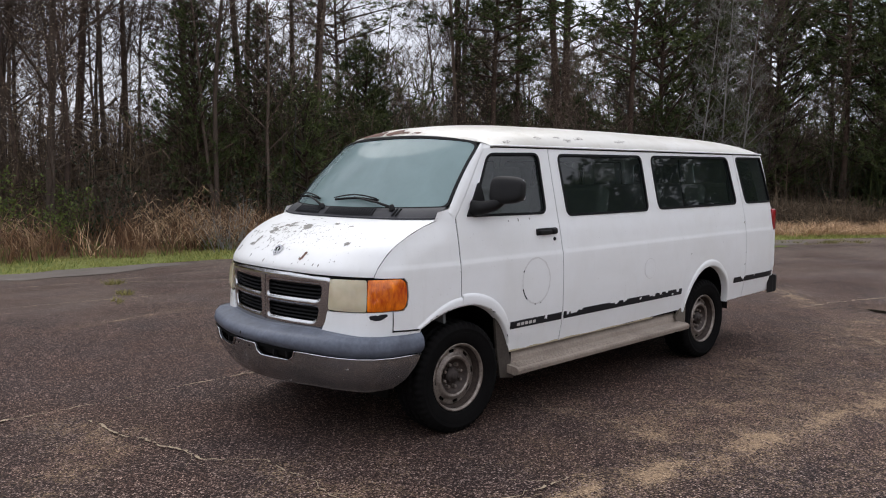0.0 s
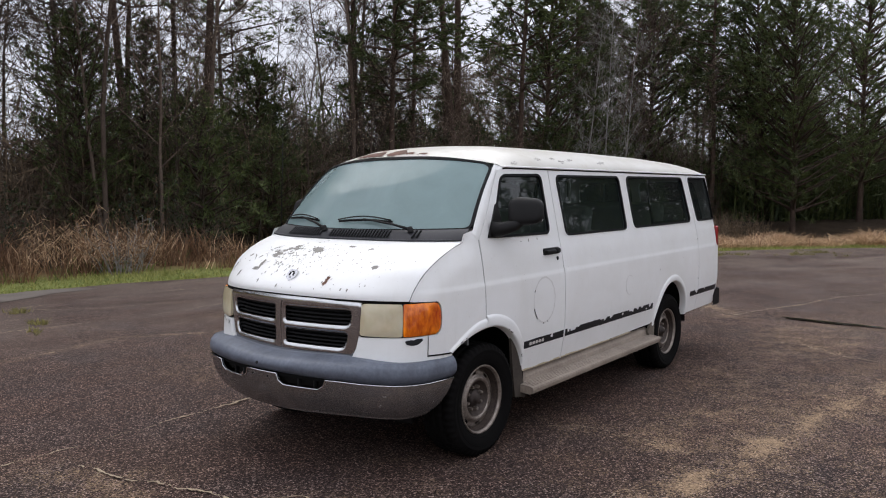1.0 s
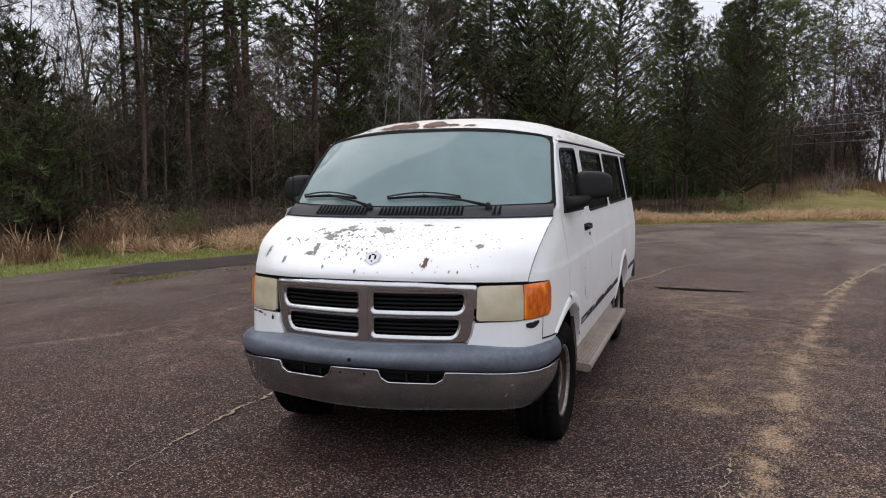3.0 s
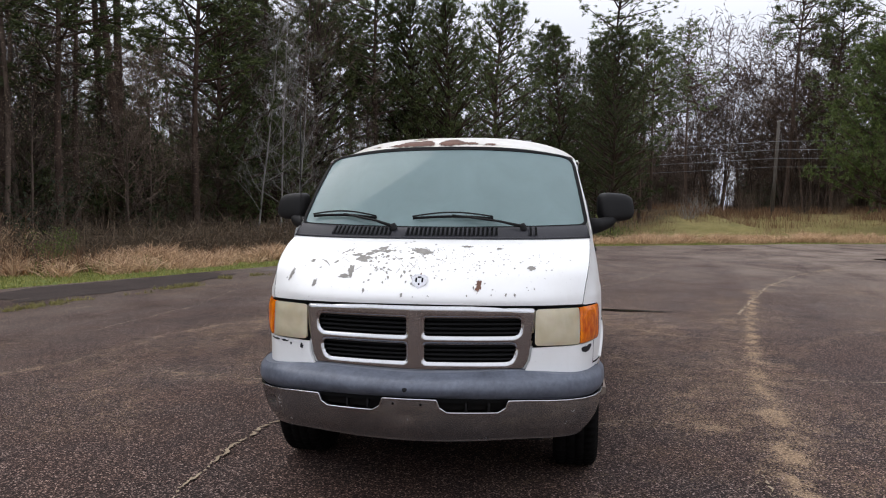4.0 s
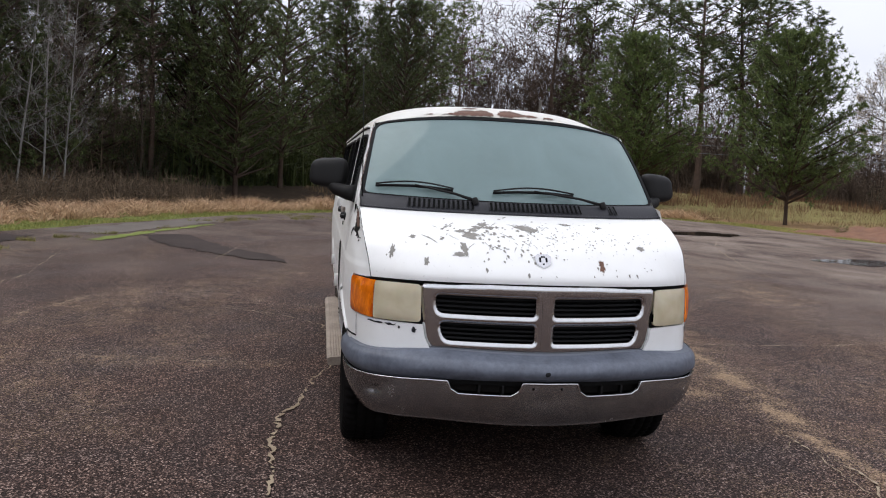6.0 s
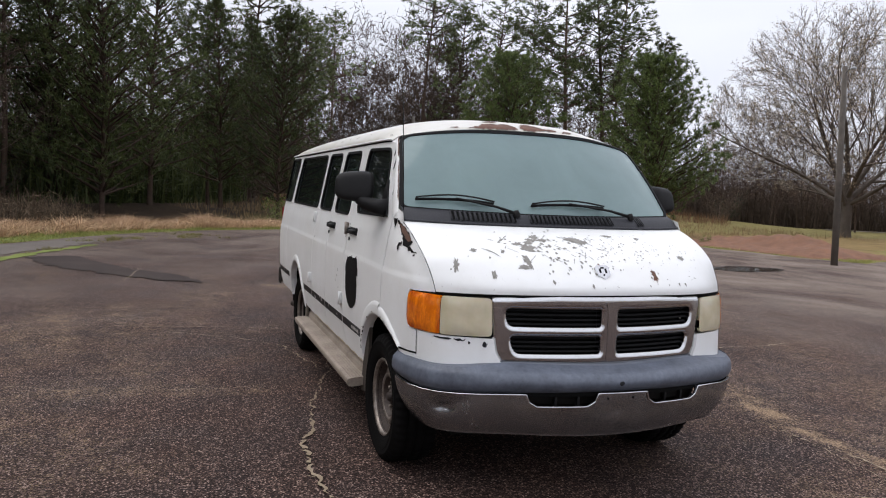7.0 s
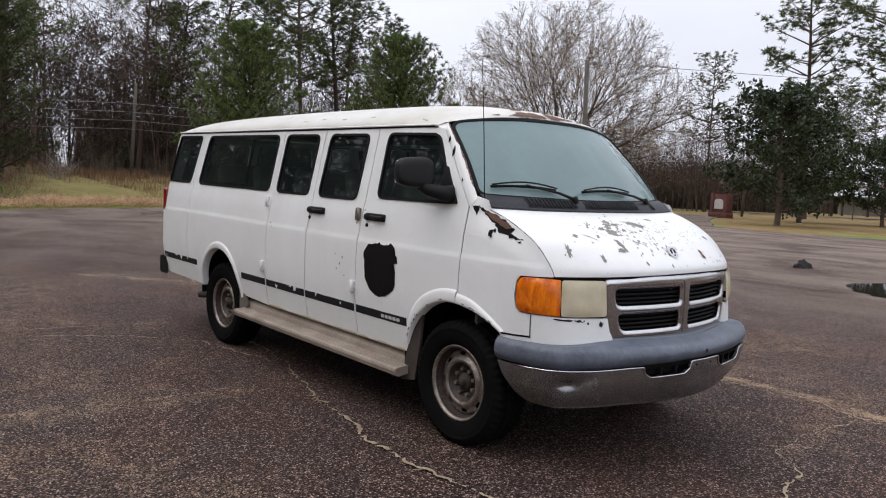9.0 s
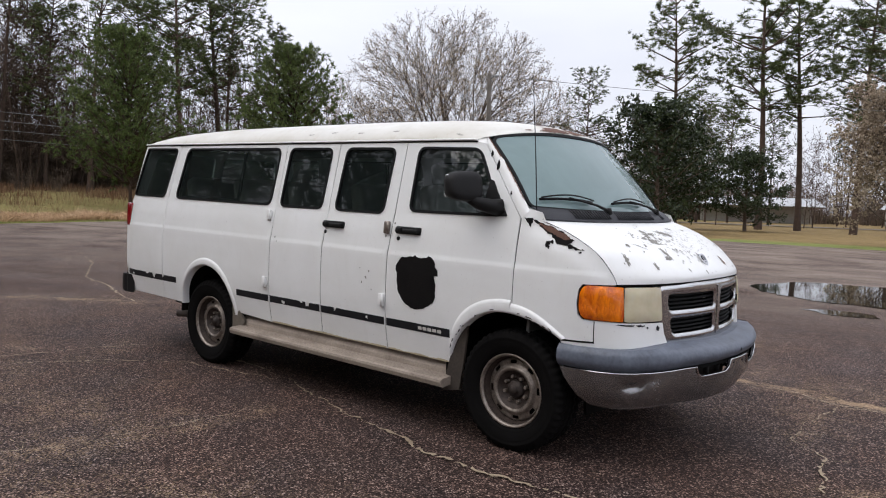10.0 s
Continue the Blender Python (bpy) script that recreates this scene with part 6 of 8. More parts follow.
def roof_blot(x, y, rx, ry, seed, material):
    rnd = random.Random(seed)
    bm = bmesh.new()
    c = on_roof(x, y, 0.004)
    ring = []
    for rr in (0.25, 0.5, 0.75, 1.0):
        row = []
        for i in range(20):
            a = 2 * math.pi * i / 20
            r = rr * (rnd.uniform(0.75, 1.1) if rr == 1.0 else 1)
            p = on_roof(x + rx * r * math.cos(a), y + ry * r * math.sin(a), 0.0035)
            row.append(p)
        ring.append(row)
    if c is None or any(p is None for r in ring for p in r):
        bm.free()
        return
    cv = bm.verts.new(c)
    rows = [[bm.verts.new(p) for p in r] for r in ring]
    for i in range(20):
        j = (i + 1) % 20
        bm.faces.new((cv, rows[0][i], rows[0][j]))
        for r0, r1 in zip(rows, rows[1:]):
            bm.faces.new((r0[i], r1[i], r1[j], r0[j]))
    bmesh.ops.recalc_face_normals(bm, faces=bm.faces[:])
    part("rust_patch" if material is RUST else "paint_chip", bm, material, roof)


def roof_front(y, d):
    """Roof skin by place across and distance back from the windshield's seal."""
    a = d / 4.3
    w = 0.820 + 0.037 * smooth01(a * 26)
    return roof_map(a, math.asin(max(-1, min(1, y / w))) / (math.pi / 2))


RUST_BLOTS = [
    [(0.09, 0.006), (0.17, 0.004), (0.26, 0.006), (0.36, 0.010), (0.41, 0.020), (0.37, 0.035), (0.33, 0.05), (0.30, 0.09), (0.24, 0.11), (0.19, 0.09), (0.15, 0.12), (0.11, 0.09), (0.08, 0.05)],
    [(0.045, 0.010), (0.0, 0.006), (-0.06, 0.010), (-0.10, 0.030), (-0.16, 0.028), (-0.22, 0.035), (-0.20, 0.055), (-0.12, 0.060), (-0.09, 0.10), (-0.05, 0.15), (0.0, 0.14), (0.03, 0.09), (0.05, 0.05)],
    [(-0.25, 0.02), (-0.30, 0.022), (-0.33, 0.035), (-0.29, 0.05), (-0.25, 0.04)],
    [(0.46, 0.03), (0.52, 0.035), (0.50, 0.05), (0.46, 0.05)],
    [(0.16, 0.16), (0.22, 0.15), (0.27, 0.18), (0.22, 0.21), (0.17, 0.20)],
]
for i, lp in enumerate(RUST_BLOTS):
    part("rust_patch", sheet(ragged(lp, 0.010, 0.010, 60 + i), [], roof_front, 0.014, 0.0, (-0.3, 0, 1), 0.0035, True, 0.012), RUST, roof, "brown rust showing through the paint")
for i, rx in enumerate((0.63, 0.98, 1.22, 1.31, 1.44, 1.50, 1.98, 2.06)):
    roof_blot(rx, -0.815 + 0.012 * (i % 3), 0.05, 0.012 + 0.006 * (i % 2), 90 + i, PRIMER)
for i, (rx, ry) in enumerate(((1.85, 0.80), (1.55, 0.81), (1.2, 0.80), (0.62, 0.80), (2.1, 0.815))):
    roof_blot(rx, ry, 0.035, 0.008, 120 + i, PRIMER)

# ---- rear end ----
def rear_x(z):
    return float(np.interp(z, [p[1] for p in REAR_EDGE], [p[0] for p in REAR_EDGE])) + 0.012


def rear_map(y, z):
    w = half_width(4.5, z)
    return Vector((rear_x(z) + 0.03 - 0.05 * (abs(y) / w) ** 6, y, z))


rear_loop = [(-0.93, 0.47), (0.93, 0.47), (0.955, 0.75), (0.955, 1.10), (0.90, 1.42), (0.82, 1.90), (-0.82, 1.90), (-0.90, 1.42), (-0.955, 1.10), (-0.955, 0.75)]
rw = [round_loop([(sg * 0.05, 1.40), (sg * 0.80, 1.40), (sg * 0.72, 1.84), (sg * 0.05, 1.84)], 0.06) for sg in (-1, 1)]
rear = part("rear_doors", sheet(rear_loop, rw, rear_map, 0.08, 0.03, (1, 0, 0), 0, True, 0.06), PAINT, van)
for lp in rw:
    part("window_pane", sheet(grow_loop(lp, 0.006), [], rear_map, 0.2, 0.0, (1, 0, 0), -0.012, True, 0.08), SIDE_GLASS, rear).visible_shadow = False
for sg in (-1, 1):
    lp = round_loop([(4.655, 1.10), (4.71, 1.10), (4.70, 1.33), (4.65, 1.33)], 0.02)
    part("tail_lamp", boxed((0.075, 0.07, 0.23), pose(4.695, sg * 0.925, 1.215, 0, -3, 0), 0.02, 3), RED_LENS, van, "red tail lamp")
rb = [(4.60, 0.965), (4.72, 0.975), (4.80, 0.95), (4.835, 0.80), (4.845, 0.0)]
rb = rb + [(x, -y) for x, y in rb[-2::-1]]
bm = bmesh.new()
rows = []
for i, (x, y) in enumerate(rb):
    rows.append([bm.verts.new((x + dx, y, z)) for dx, z in ((0.0, 0.44), (0.012, 0.48), (0.012, 0.58), (0.0, 0.615), (-0.06, 0.62), (-0.06, 0.44))])
for r0, r1 in zip(rows, rows[1:]):
    for q in range(6):
        bm.faces.new((r0[q], r0[(q + 1) % 6], r1[(q + 1) % 6], r1[q]))
bm.faces.new(rows[0])
bm.faces.new(rows[-1][::-1])
bmesh.ops.recalc_face_normals(bm, faces=bm.faces[:])
part("rear_bumper", bm, BLACK, van, "black rear bumper wrapping the corner", False)
part("exhaust_pipe", tube(bmesh.new(), [(3.0, 0.70, 0.34), (3.5, 0.78, 0.345), (3.78, 0.94, 0.335)], 0.032, 12), HUB, van, "rusty side exhaust pipe")

# ---- running boards, flaps, underbody ----
for sg in (-1, 1):
    prof = [(0.905, 0.452), (0.945, 0.405), (0.95, 0.375), (1.045, 0.368), (1.066, 0.360), (1.070, 0.345), (1.062, 0.318), (1.04, 0.310), (0.90, 0.325)]
    bm = bmesh.new()
    rows = []
    for x in [0.47 + 2.30 * i / 12 for i in range(13)]:
        rows.append([bm.verts.new((x, sg * y, z)) for y, z in prof])
    for r0, r1 in zip(rows, rows[1:]):
        for q in range(len(prof)):
            bm.faces.new((r0[q], r0[(q + 1) % len(prof)], r1[(q + 1) % len(prof)], r1[q]))
    bm.faces.new(rows[0])
    bm.faces.new(rows[-1][::-1])
    bmesh.ops.recalc_face_normals(bm, faces=bm.faces[:])
    board = part("running_board", bm, BOARD, van, "dirty beige running board with a ribbed edge", False)
    for i in range(5):
        y = 0.965 + i * 0.019
        part("board_rib", tube(bmesh.new(), [(0.50, sg * y, 0.3735 - i * 0.0014), (2.74, sg * y, 0.3735 - i * 0.0014)], 0.004, 5), BOARD, board)
    part("sill_band", sheet([(0.50, 0.459), (2.80, 0.459), (2.80, 0.485), (0.50, 0.485)], [], side_map(sg), 0.3, 0.0, (0, sg, 0), -0.006, False, 0.2), SEAM, board)
    front = [(0.345, 0.79), (0.44, 0.64), (0.49, 0.47), (0.535, 0.27), (0.40, 0.295), (0.37, 0.50)]
    part("mud_flap", sheet(front, [], lambda x, z: Vector((x, sg * 0.965, z)), 0.2, 0.02, (0, sg, 0), 0, False, 0.1), FLAP_DARK, van, "muddy brown flap behind the front wheel")
    rear_f = [(2.93, 0.72), (2.845, 0.62), (2.80, 0.50), (2.70, 0.415), (2.76, 0.33), (2.90, 0.30), (2.905, 0.45)]
    part("mud_flap", sheet(rear_f, [], lambda x, z: Vector((x, sg * (0.985 - 0.12 * (x - 2.6)), z)), 0.2, 0.02, (0, sg, 0), 0, False, 0.1), FLAP, van, "tan mud flap ahead of the rear wheel")
part("underbody", boxed((4.3, 1.40, 0.12), pose(2.1, 0, 0.42, 0, 0, 0), 0.02), DARK, van)
part("front_frame", boxed((1.2, 1.1, 0.18), pose(-0.15, 0, 0.46), 0.02), DARK, van)
# four unseen blocks added to keep light off the ground under the van
part("crossmember_light_block", boxed((0.34, 1.15, 0.20), pose(-0.02, 0, 0.33), 0.04, 3), DARK, van)
part("nose_light_block", sheet([(-0.66, 0.24), (0.66, 0.24), (0.68, 0.42), (-0.68, 0.42)], [], lambda y, z: Vector((-0.40 + 0.10 * y * y, y, z)), 0.1, 0.02, (-1, 0, 0)), DARK, van)
part("gearbox_light_block", boxed((1.25, 0.42, 0.20), pose(0.85, 0, 0.34, 0, 2, 0), 0.06, 3), DARK, van)
part("tank_light_block", boxed((1.05, 1.05, 0.22), pose(2.15, -0.1, 0.33), 0.05, 3), DARK, van)
part("front_axle", tube(bmesh.new(), [(0.0, -0.78, 0.36), (0.05, 0, 0.33), (0.0, 0.78, 0.36)], 0.05, 8), DARK, van)
part("rear_axle", tube(bmesh.new(), [(3.24, -0.78, 0.33), (3.24, 0.78, 0.33)], 0.06, 8), DARK, van)
part("inner_floor", boxed((4.5, 0.96, 0.03), pose(2.28, 0, 0.70), 0.0), TRIM, van)
part("firewall", sheet([(-0.90, 0.50), (0.90, 0.50), (0.86, 1.40), (-0.86, 1.40)], [], lambda y, z: Vector((-0.06, y, z)), 0.3, 0.02, (-1, 0, 0)), TRIM, van)

# ---- wheels ----
def build_wheel(name, label):
    root = empty(name, label, "wheel")
    prof = [(0.205, 0.080), (0.222, 0.098), (0.240, 0.112), (0.262, 0.122), (0.295, 0.130), (0.322, 0.130), (0.326, 0.1325), (0.331, 0.129), (0.350, 0.121), (0.364, 0.112), (0.372, 0.096), (0.373, 0.060), (0.364, 0.057), (0.364, 0.049), (0.374, 0.046), (0.374, 0.008), (0.365, 0.005)]
    prof = prof + [(r, -y) for r, y in prof[::-1]]
    bm = lathe(bmesh.new(), prof, 192)
    for v in bm.verts:
        r_, y_ = math.hypot(v.co.x, v.co.z), abs(v.co.y)
        if r_ > 0.345 and y_ > 0.04:
            k = int(round(math.atan2(v.co.z, v.co.x) / (2 * math.pi) * 192)) % 192
            if (k + (1 if v.co.y > 0 else 3)) % 4 < 2:
                v.co.x *= 1 - 0.009 / r_
                v.co.z *= 1 - 0.009 / r_
    tyre = part("tyre", bm, TYRE, root)
    for r_, y_ in ((0.250, 0.1165), (0.300, 0.1305)):
        part("sidewall_ring", lathe(bmesh.new(), [(r_ - 0.004, y_ - 0.003), (r_, y_ + 0.002), (r_ + 0.004, y_ - 0.002)], 60), TYRE, tyre)
    rim = part("rim", lathe(bmesh.new(), [(0.217, 0.095), (0.228, 0.104), (0.225, 0.110), (0.215, 0.106), (0.209, 0.092)], 60), STEEL, root, "dirty silver steel rim")
    # barrel coloured dark for the shade between lip and disc
    part("rim_barrel", lathe(bmesh.new(), [(0.209, 0.092), (0.204, 0.072), (0.199, 0.050), (0.190, 0.030), (0.186, -0.02), (0.186, -0.09)], 60), RIM_DIRT_SHADE, rim, "inside of the rim, coloured dark for its shade")

    def disc(u, v):
        r = math.hypot(u, v)
        y = float(np.interp(r, [0.0, 0.066, 0.088, 0.104, 0.118, 0.128, 0.138, 0.148, 0.155, 0.186, 0.200], [0.020, 0.020, 0.026, 0.044, 0.068, 0.076, 0.076, 0.066, 0.056, 0.052, 0.030]))
        return Vector((u, y, v))
    outer = [(0.198 * math.cos(t), 0.198 * math.sin(t)) for t in (2 * math.pi * i / 60 for i in range(60))]
    holes = []
    for i in range(8):
        a = math.pi / 4 * i + 0.2
        c, s = math.cos(a), math.sin(a)
        lp = round_loop([(0.160, -0.022), (0.182, -0.025), (0.182, 0.025), (0.160, 0.022)], 0.008, 3)
        holes.append([(x * c - y * s, x * s + y * c) for x, y in lp])
    part("rim_disc", sheet(outer, holes, disc, 0.010, 0.006, (0, 1, 0), 0, True, 0.010), STEEL, rim)
    part("rim_centre", lathe(bmesh.new(), [(0.03, 0.0225), (0.066, 0.0225), (0.088, 0.0285), (0.105, 0.049), (0.117, 0.070)], 40), RIM_DIRT_SHADE, rim, "grimy rusted rim centre, darkened for its recess shade")
    part("rim_back", lathe(bmesh.new(), [(0.0, 0.004), (0.190, 0.004)], 30), DARK, rim)
    part("hub_cap", lathe(bmesh.new(), [(0.0, 0.080), (0.022, 0.079), (0.028, 0.072), (0.030, 0.060), (0.044, 0.058), (0.052, 0.050), (0.056, 0.036), (0.057, 0.020)], 28), HUB, root, "rusty hub")
    for i in range(8):
        a = math.pi / 4 * i
        nut = part("lug_nut", lathe(bmesh.new(), [(0.0, 0.056), (0.010, 0.055), (0.0125, 0.049), (0.0135, 0.020)], 6, pose(0.079 * math.cos(a), 0, 0.078 * math.sin(a))), STEEL, root, "", False)
    return root


WHEELS = [("front_wheel", 0.012, 0.850), ("rear_wheel", 3.262, 0.825)]
proto = None
for nm, wx, wy in WHEELS:
    for sg in (-1, 1):
        place = pose(wx, sg * wy, 0.368 - RAKE * wx, 0, 17 * (wx + sg), 0) @ pose(0, 0, 0, 0, 0, 0 if sg > 0 else 180)
        if proto is None:
            proto = build_wheel(nm, "black tyre on a dirty steel rim")
            wheel = proto
        else:
            wheel = copy_thing(proto, place)
            wheel.name = nm
        wheel.parent = van
        wheel.matrix_basis = place
        for key in ("category", "group"):
            if key in wheel:
                del wheel[key]

# ---- mirrors, wipers, antenna ----
for sg in (-1, 1):
    bm = bmesh.new()
    bmesh.ops.create_uvsphere(bm, u_segments=24, v_segments=16, radius=1.0)
    for v in bm.verts:
        c = v.co
        e = 0.55
        c.x, c.y, c.z = (math.copysign(abs(q) ** e, q) for q in (c.x, c.y, c.z))
        c.x = c.x * 0.075 + 0.02 * c.z
        c.y *= 0.118
        c.z *= 0.092 * (1 - 0.10 * c.y / 0.118 * sg)
        if c.x > 0.03:
            c.x = 0.03 + (c.x - 0.03) * 0.3
    bmesh.ops.transform(bm, matrix=pose(0.335, sg * 1.098, 1.598, 0, 0, -sg * 22), verts=bm.verts[:])
    mirror = part("side_mirror", bm, BLACK, van, "black plastic side mirror on a thick arm")
    bm = bmesh.new()
    tube(bm, [(0.17, sg * 0.93, 1.478), (0.20, sg * 0.99, 1.482), (0.25, sg * 1.05, 1.500), (0.30, sg * 1.09, 1.540)], [0.056, 0.046, 0.040, 0.036], 12)
    part("mirror_arm", bm, BLACK, mirror)
    sail = round_loop([(0.10, 1.425), (0.30, 1.425), (0.285, 1.50), (0.265, 1.645), (0.245, 1.645)], 0.015)
    part("mirror_base", sheet(sail, [], side_map(sg), 0.05, 0.02, (0, sg, 0), 0.012, True, 0.04), BLACK, mirror)
    part("mirror_glass", boxed((0.006, 0.19, 0.145), pose(0.362, sg * 1.101, 1.598, 0, 0, -sg * 22), 0.02), CHROME, mirror)


def wiper(y_pivot, y0, y1, base_v):
    z_of = lambda y, u: ws_map(u, y / (0.922 - 0.086 * u)) + Vector((-0.014, 0, 0.012))
    pv = cowl_map(0.70, y_pivot / 0.9) + Vector((-0.008, 0, 0.014))
    mid = z_of((y0 + y1) / 2, 0.115)
    arm = part("wiper_arm", tube(bmesh.new(), [pv, pv.lerp(mid, 0.35) + Vector((-0.01, 0, 0.014)), mid + Vector((-0.012, 0, 0.012))], [0.011, 0.008, 0.006], 6), BLACK, van, "black wiper arm and blade at rest")
    blade = [z_of(y0 + (y1 - y0) * i / 10, 0.10 + 0.022 * math.sin(math.pi * i / 10)) for i in range(11)]
    part("wiper_blade", tube(bmesh.new(), blade, 0.0085, 5), RUBBER, arm)
    bow = [p + Vector((-0.012, 0, 0.012 + 0.014 * math.sin(math.pi * i / 10))) for i, p in enumerate(blade)]
    part("wiper_bow", tube(bmesh.new(), bow, 0.005, 5), BLACK, arm)
    part("wiper_pivot", lathe(bmesh.new(), [(0.0, 0.02), (0.016, 0.018), (0.02, 0.0), (0.02, -0.02)], 14, Matrix.Translation(pv) @ pose(0, 0, 0, 70)), BLACK, arm)


wiper(0.26, 0.83, 0.385, 0)
wiper(-0.52, 0.15, -0.345, 0)
ant = Vector((-0.085, 0.905, 1.425))
antenna = part("antenna", tube(bmesh.new(), [ant, ant + Vector((0.03, 0.008, 0.42)), ant + Vector((0.065, 0.02, 0.84))], [0.0035, 0.0028, 0.0018], 6), BLACK, van, "thin whip antenna on the fender")
part("antenna_base", lathe(bmesh.new(), [(0.0, 0.03), (0.008, 0.028), (0.016, 0.008), (0.018, -0.01)], 12, Matrix.Translation(ant + Vector((0, 0, -0.005))) @ pose(0, 0, 0, 90)), BLACK, antenna)

# ---- cabin ----
dash = part("dashboard", grid_loft(lambda u, v: Vector((-0.13 + 0.50 * u + 0.10 * v * v * (1 - u), 0.88 * v, 1.42 - 0.02 * u - (0.38 * max(0, u - 0.72) / 0.28))), [i / 12 for i in range(13)], [j / 10 for j in range(-10, 11)], (0, 0, 1)), TRIM, van)


def seat(name, x, y, width, label, heads):
    root = empty(name, label, "seat")
    part("seat_cushion", boxed((0.52, width, 0.16), pose(x - 0.22, y, 0.99, 0, -4, 0), 0.05, 3), CLOTH, root)
    part("seat_base", boxed((0.42, width * 0.8, 0.24), pose(x - 0.20, y, 0.82), 0.03), TRIM, root)
    part("seat_back", boxed((0.15, width, 0.62), pose(x + 0.07, y, 1.30, 0, 12, 0), 0.055, 3), CLOTH, root)
    for hy in heads:
        part("headrest", boxed((0.10, 0.26, 0.17), pose(x + 0.15, y + hy, 1.68, 0, 10, 0), 0.045, 3), CLOTH, root)
    root.parent = van
    for key in ("category",):
        del root[key]
    return root


seat("driver_seat", 0.86, -0.46, 0.52, "beige cloth bucket seat", (0,))
seat("passenger_seat", 0.86, 0.46, 0.52, "beige cloth bucket seat", (0,))
for sx_ in (1.75, 2.55, 3.35, 4.15):
    seat("bench_seat", sx_, -0.12, 1.35, "beige cloth bench seat", ())
bm = bmesh.new()
ring = [Vector((0.30 * 0 + 0.19 * math.cos(t) * 0.35, 0.19 * math.sin(t), 0.19 * math.cos(t) * 0.94)) for t in (2 * math.pi * i / 28 for i in range(29))]
tube(bm, [Vector((0.40, -0.44, 1.36)) + p for p in ring], 0.014, 8, False)
wheel_s = part("steering_wheel", bm, BLACK, van)
part("steering_hub", boxed((0.05, 0.15, 0.11), pose(0.40, -0.44, 1.36, 0, -20, 0), 0.02), BLACK, wheel_s)
for a in (90, 210, 330):
    d = Vector((0.19 * math.cos(radians(a)) * 0.35, 0.19 * math.sin(radians(a)), 0.19 * math.cos(radians(a)) * 0.94))
    part("steering_spoke", tube(bmesh.new(), [(0.40, -0.44, 1.36), Vector((0.40, -0.44, 1.36)) + d], 0.012, 6), BLACK, wheel_s)
part("rear_view_mirror", boxed((0.03, 0.24, 0.07), pose(0.19, 0.0, 1.83, 0, 10, 0), 0.015), BLACK, van)
for sg in (-1, 1):
    part("sun_visor", boxed((0.14, 0.40, 0.02), pose(0.36, sg * 0.42, 1.905, 0, -20, 0), 0.008), LINER, van)

# ---- trees and undergrowth ----
class Growth:
    """Collects limbs and leaves as plain triangles."""

    def __init__(self, seed):
        self.r = random.Random(seed)
        self.v, self.f = [], []

    def limb(self, pts, radii, n=4):
        base = len(self.v)
        ref = Vector((0.31, 0.95, 0.07))
        for i, p in enumerate(pts):
            d = pts[min(i + 1, len(pts) - 1)] - pts[max(i - 1, 0)]
            d.normalize()
            a = d.cross(ref if abs(d.dot(ref)) < 0.95 else Vector((1, 0, 0))).normalized()
            b = d.cross(a)
            for k in range(n):
                t = 2 * math.pi * k / n
                self.v.append(p + (a * math.cos(t) + b * math.sin(t)) * radii[i])
        for i in range(len(pts) - 1):
            for k in range(n):
                q0, q1 = base + i * n + k, base + i * n + (k + 1) % n
                self.f.append((q0, q1, q1 + n, q0 + n))

    def blade(self, p, d, w, side=None):
        s = side or d.cross(Vector((self.r.uniform(-1, 1), self.r.uniform(-1, 1), self.r.uniform(-1, 1))))
        if s.length < 1e-6:
            return
        s = s.normalized() * w * 0.5
        b = len(self.v)
        self.v += [p - s, p + s, p + d]
        self.f.append((b, b + 1, b + 2))

    def leaf(self, p, d, w):
        s = d.cross(Vector((self.r.uniform(-1, 1), self.r.uniform(-1, 1), self.r.uniform(-1, 1))))
        if s.length < 1e-6:
            return
        s = s.normalized() * w * 0.5
        b = len(self.v)
        self.v += [p, p + d * 0.5 + s, p + d, p + d * 0.5 - s]
        self.f.append((b, b + 1, b + 2, b + 3))

    def way(self, up=0.0):
        while True:
            q = Vector((self.r.uniform(-1, 1), self.r.uniform(-1, 1), self.r.uniform(-1, 1)))
            if 0.05 < q.length < 1:
                q.normalize()
                q.z += up
                return q.normalized()

    def mesh(self, name):
        return raw_mesh(name, self.v, self.f)


def tree_thing(name, label, category, wood, wood_mat, green, green_mat, group, limbs=None):
    root = empty(name, label, category, group)
    part("trunk", wood.mesh("trunk"), wood_mat, root)
    if limbs is not None:
        part("crown", limbs.mesh("crown"), wood_mat, root)
    if green is not None and green.f:
        leafage = "crown" if limbs is None else "foliage"
        part(leafage, green.mesh(leafage), green_mat, root, "", False)
    return root


def wander(g, p, d, length, steps, bend, lift=0.0):
    pts = [p.copy()]
    d = d.normalized()
    for _ in range(steps):
        d = (d + g.way() * bend + Vector((0, 0, lift))).normalized()
        p = p + d * (length / steps)
        pts.append(p.copy())
    return pts


def taper(r0, r1, n):
    return [r0 + (r1 - r0) * i / (n - 1) for i in range(n)]


def tuft(g, p, d, count, length, width, flat=1.0):
    for _ in range(count):
        w = (d * 0.7 + g.way(0.25) * 0.9)
        w.z *= flat
        w.normalize()
        g.blade(p, w * length * g.r.uniform(0.7, 1.2), width)


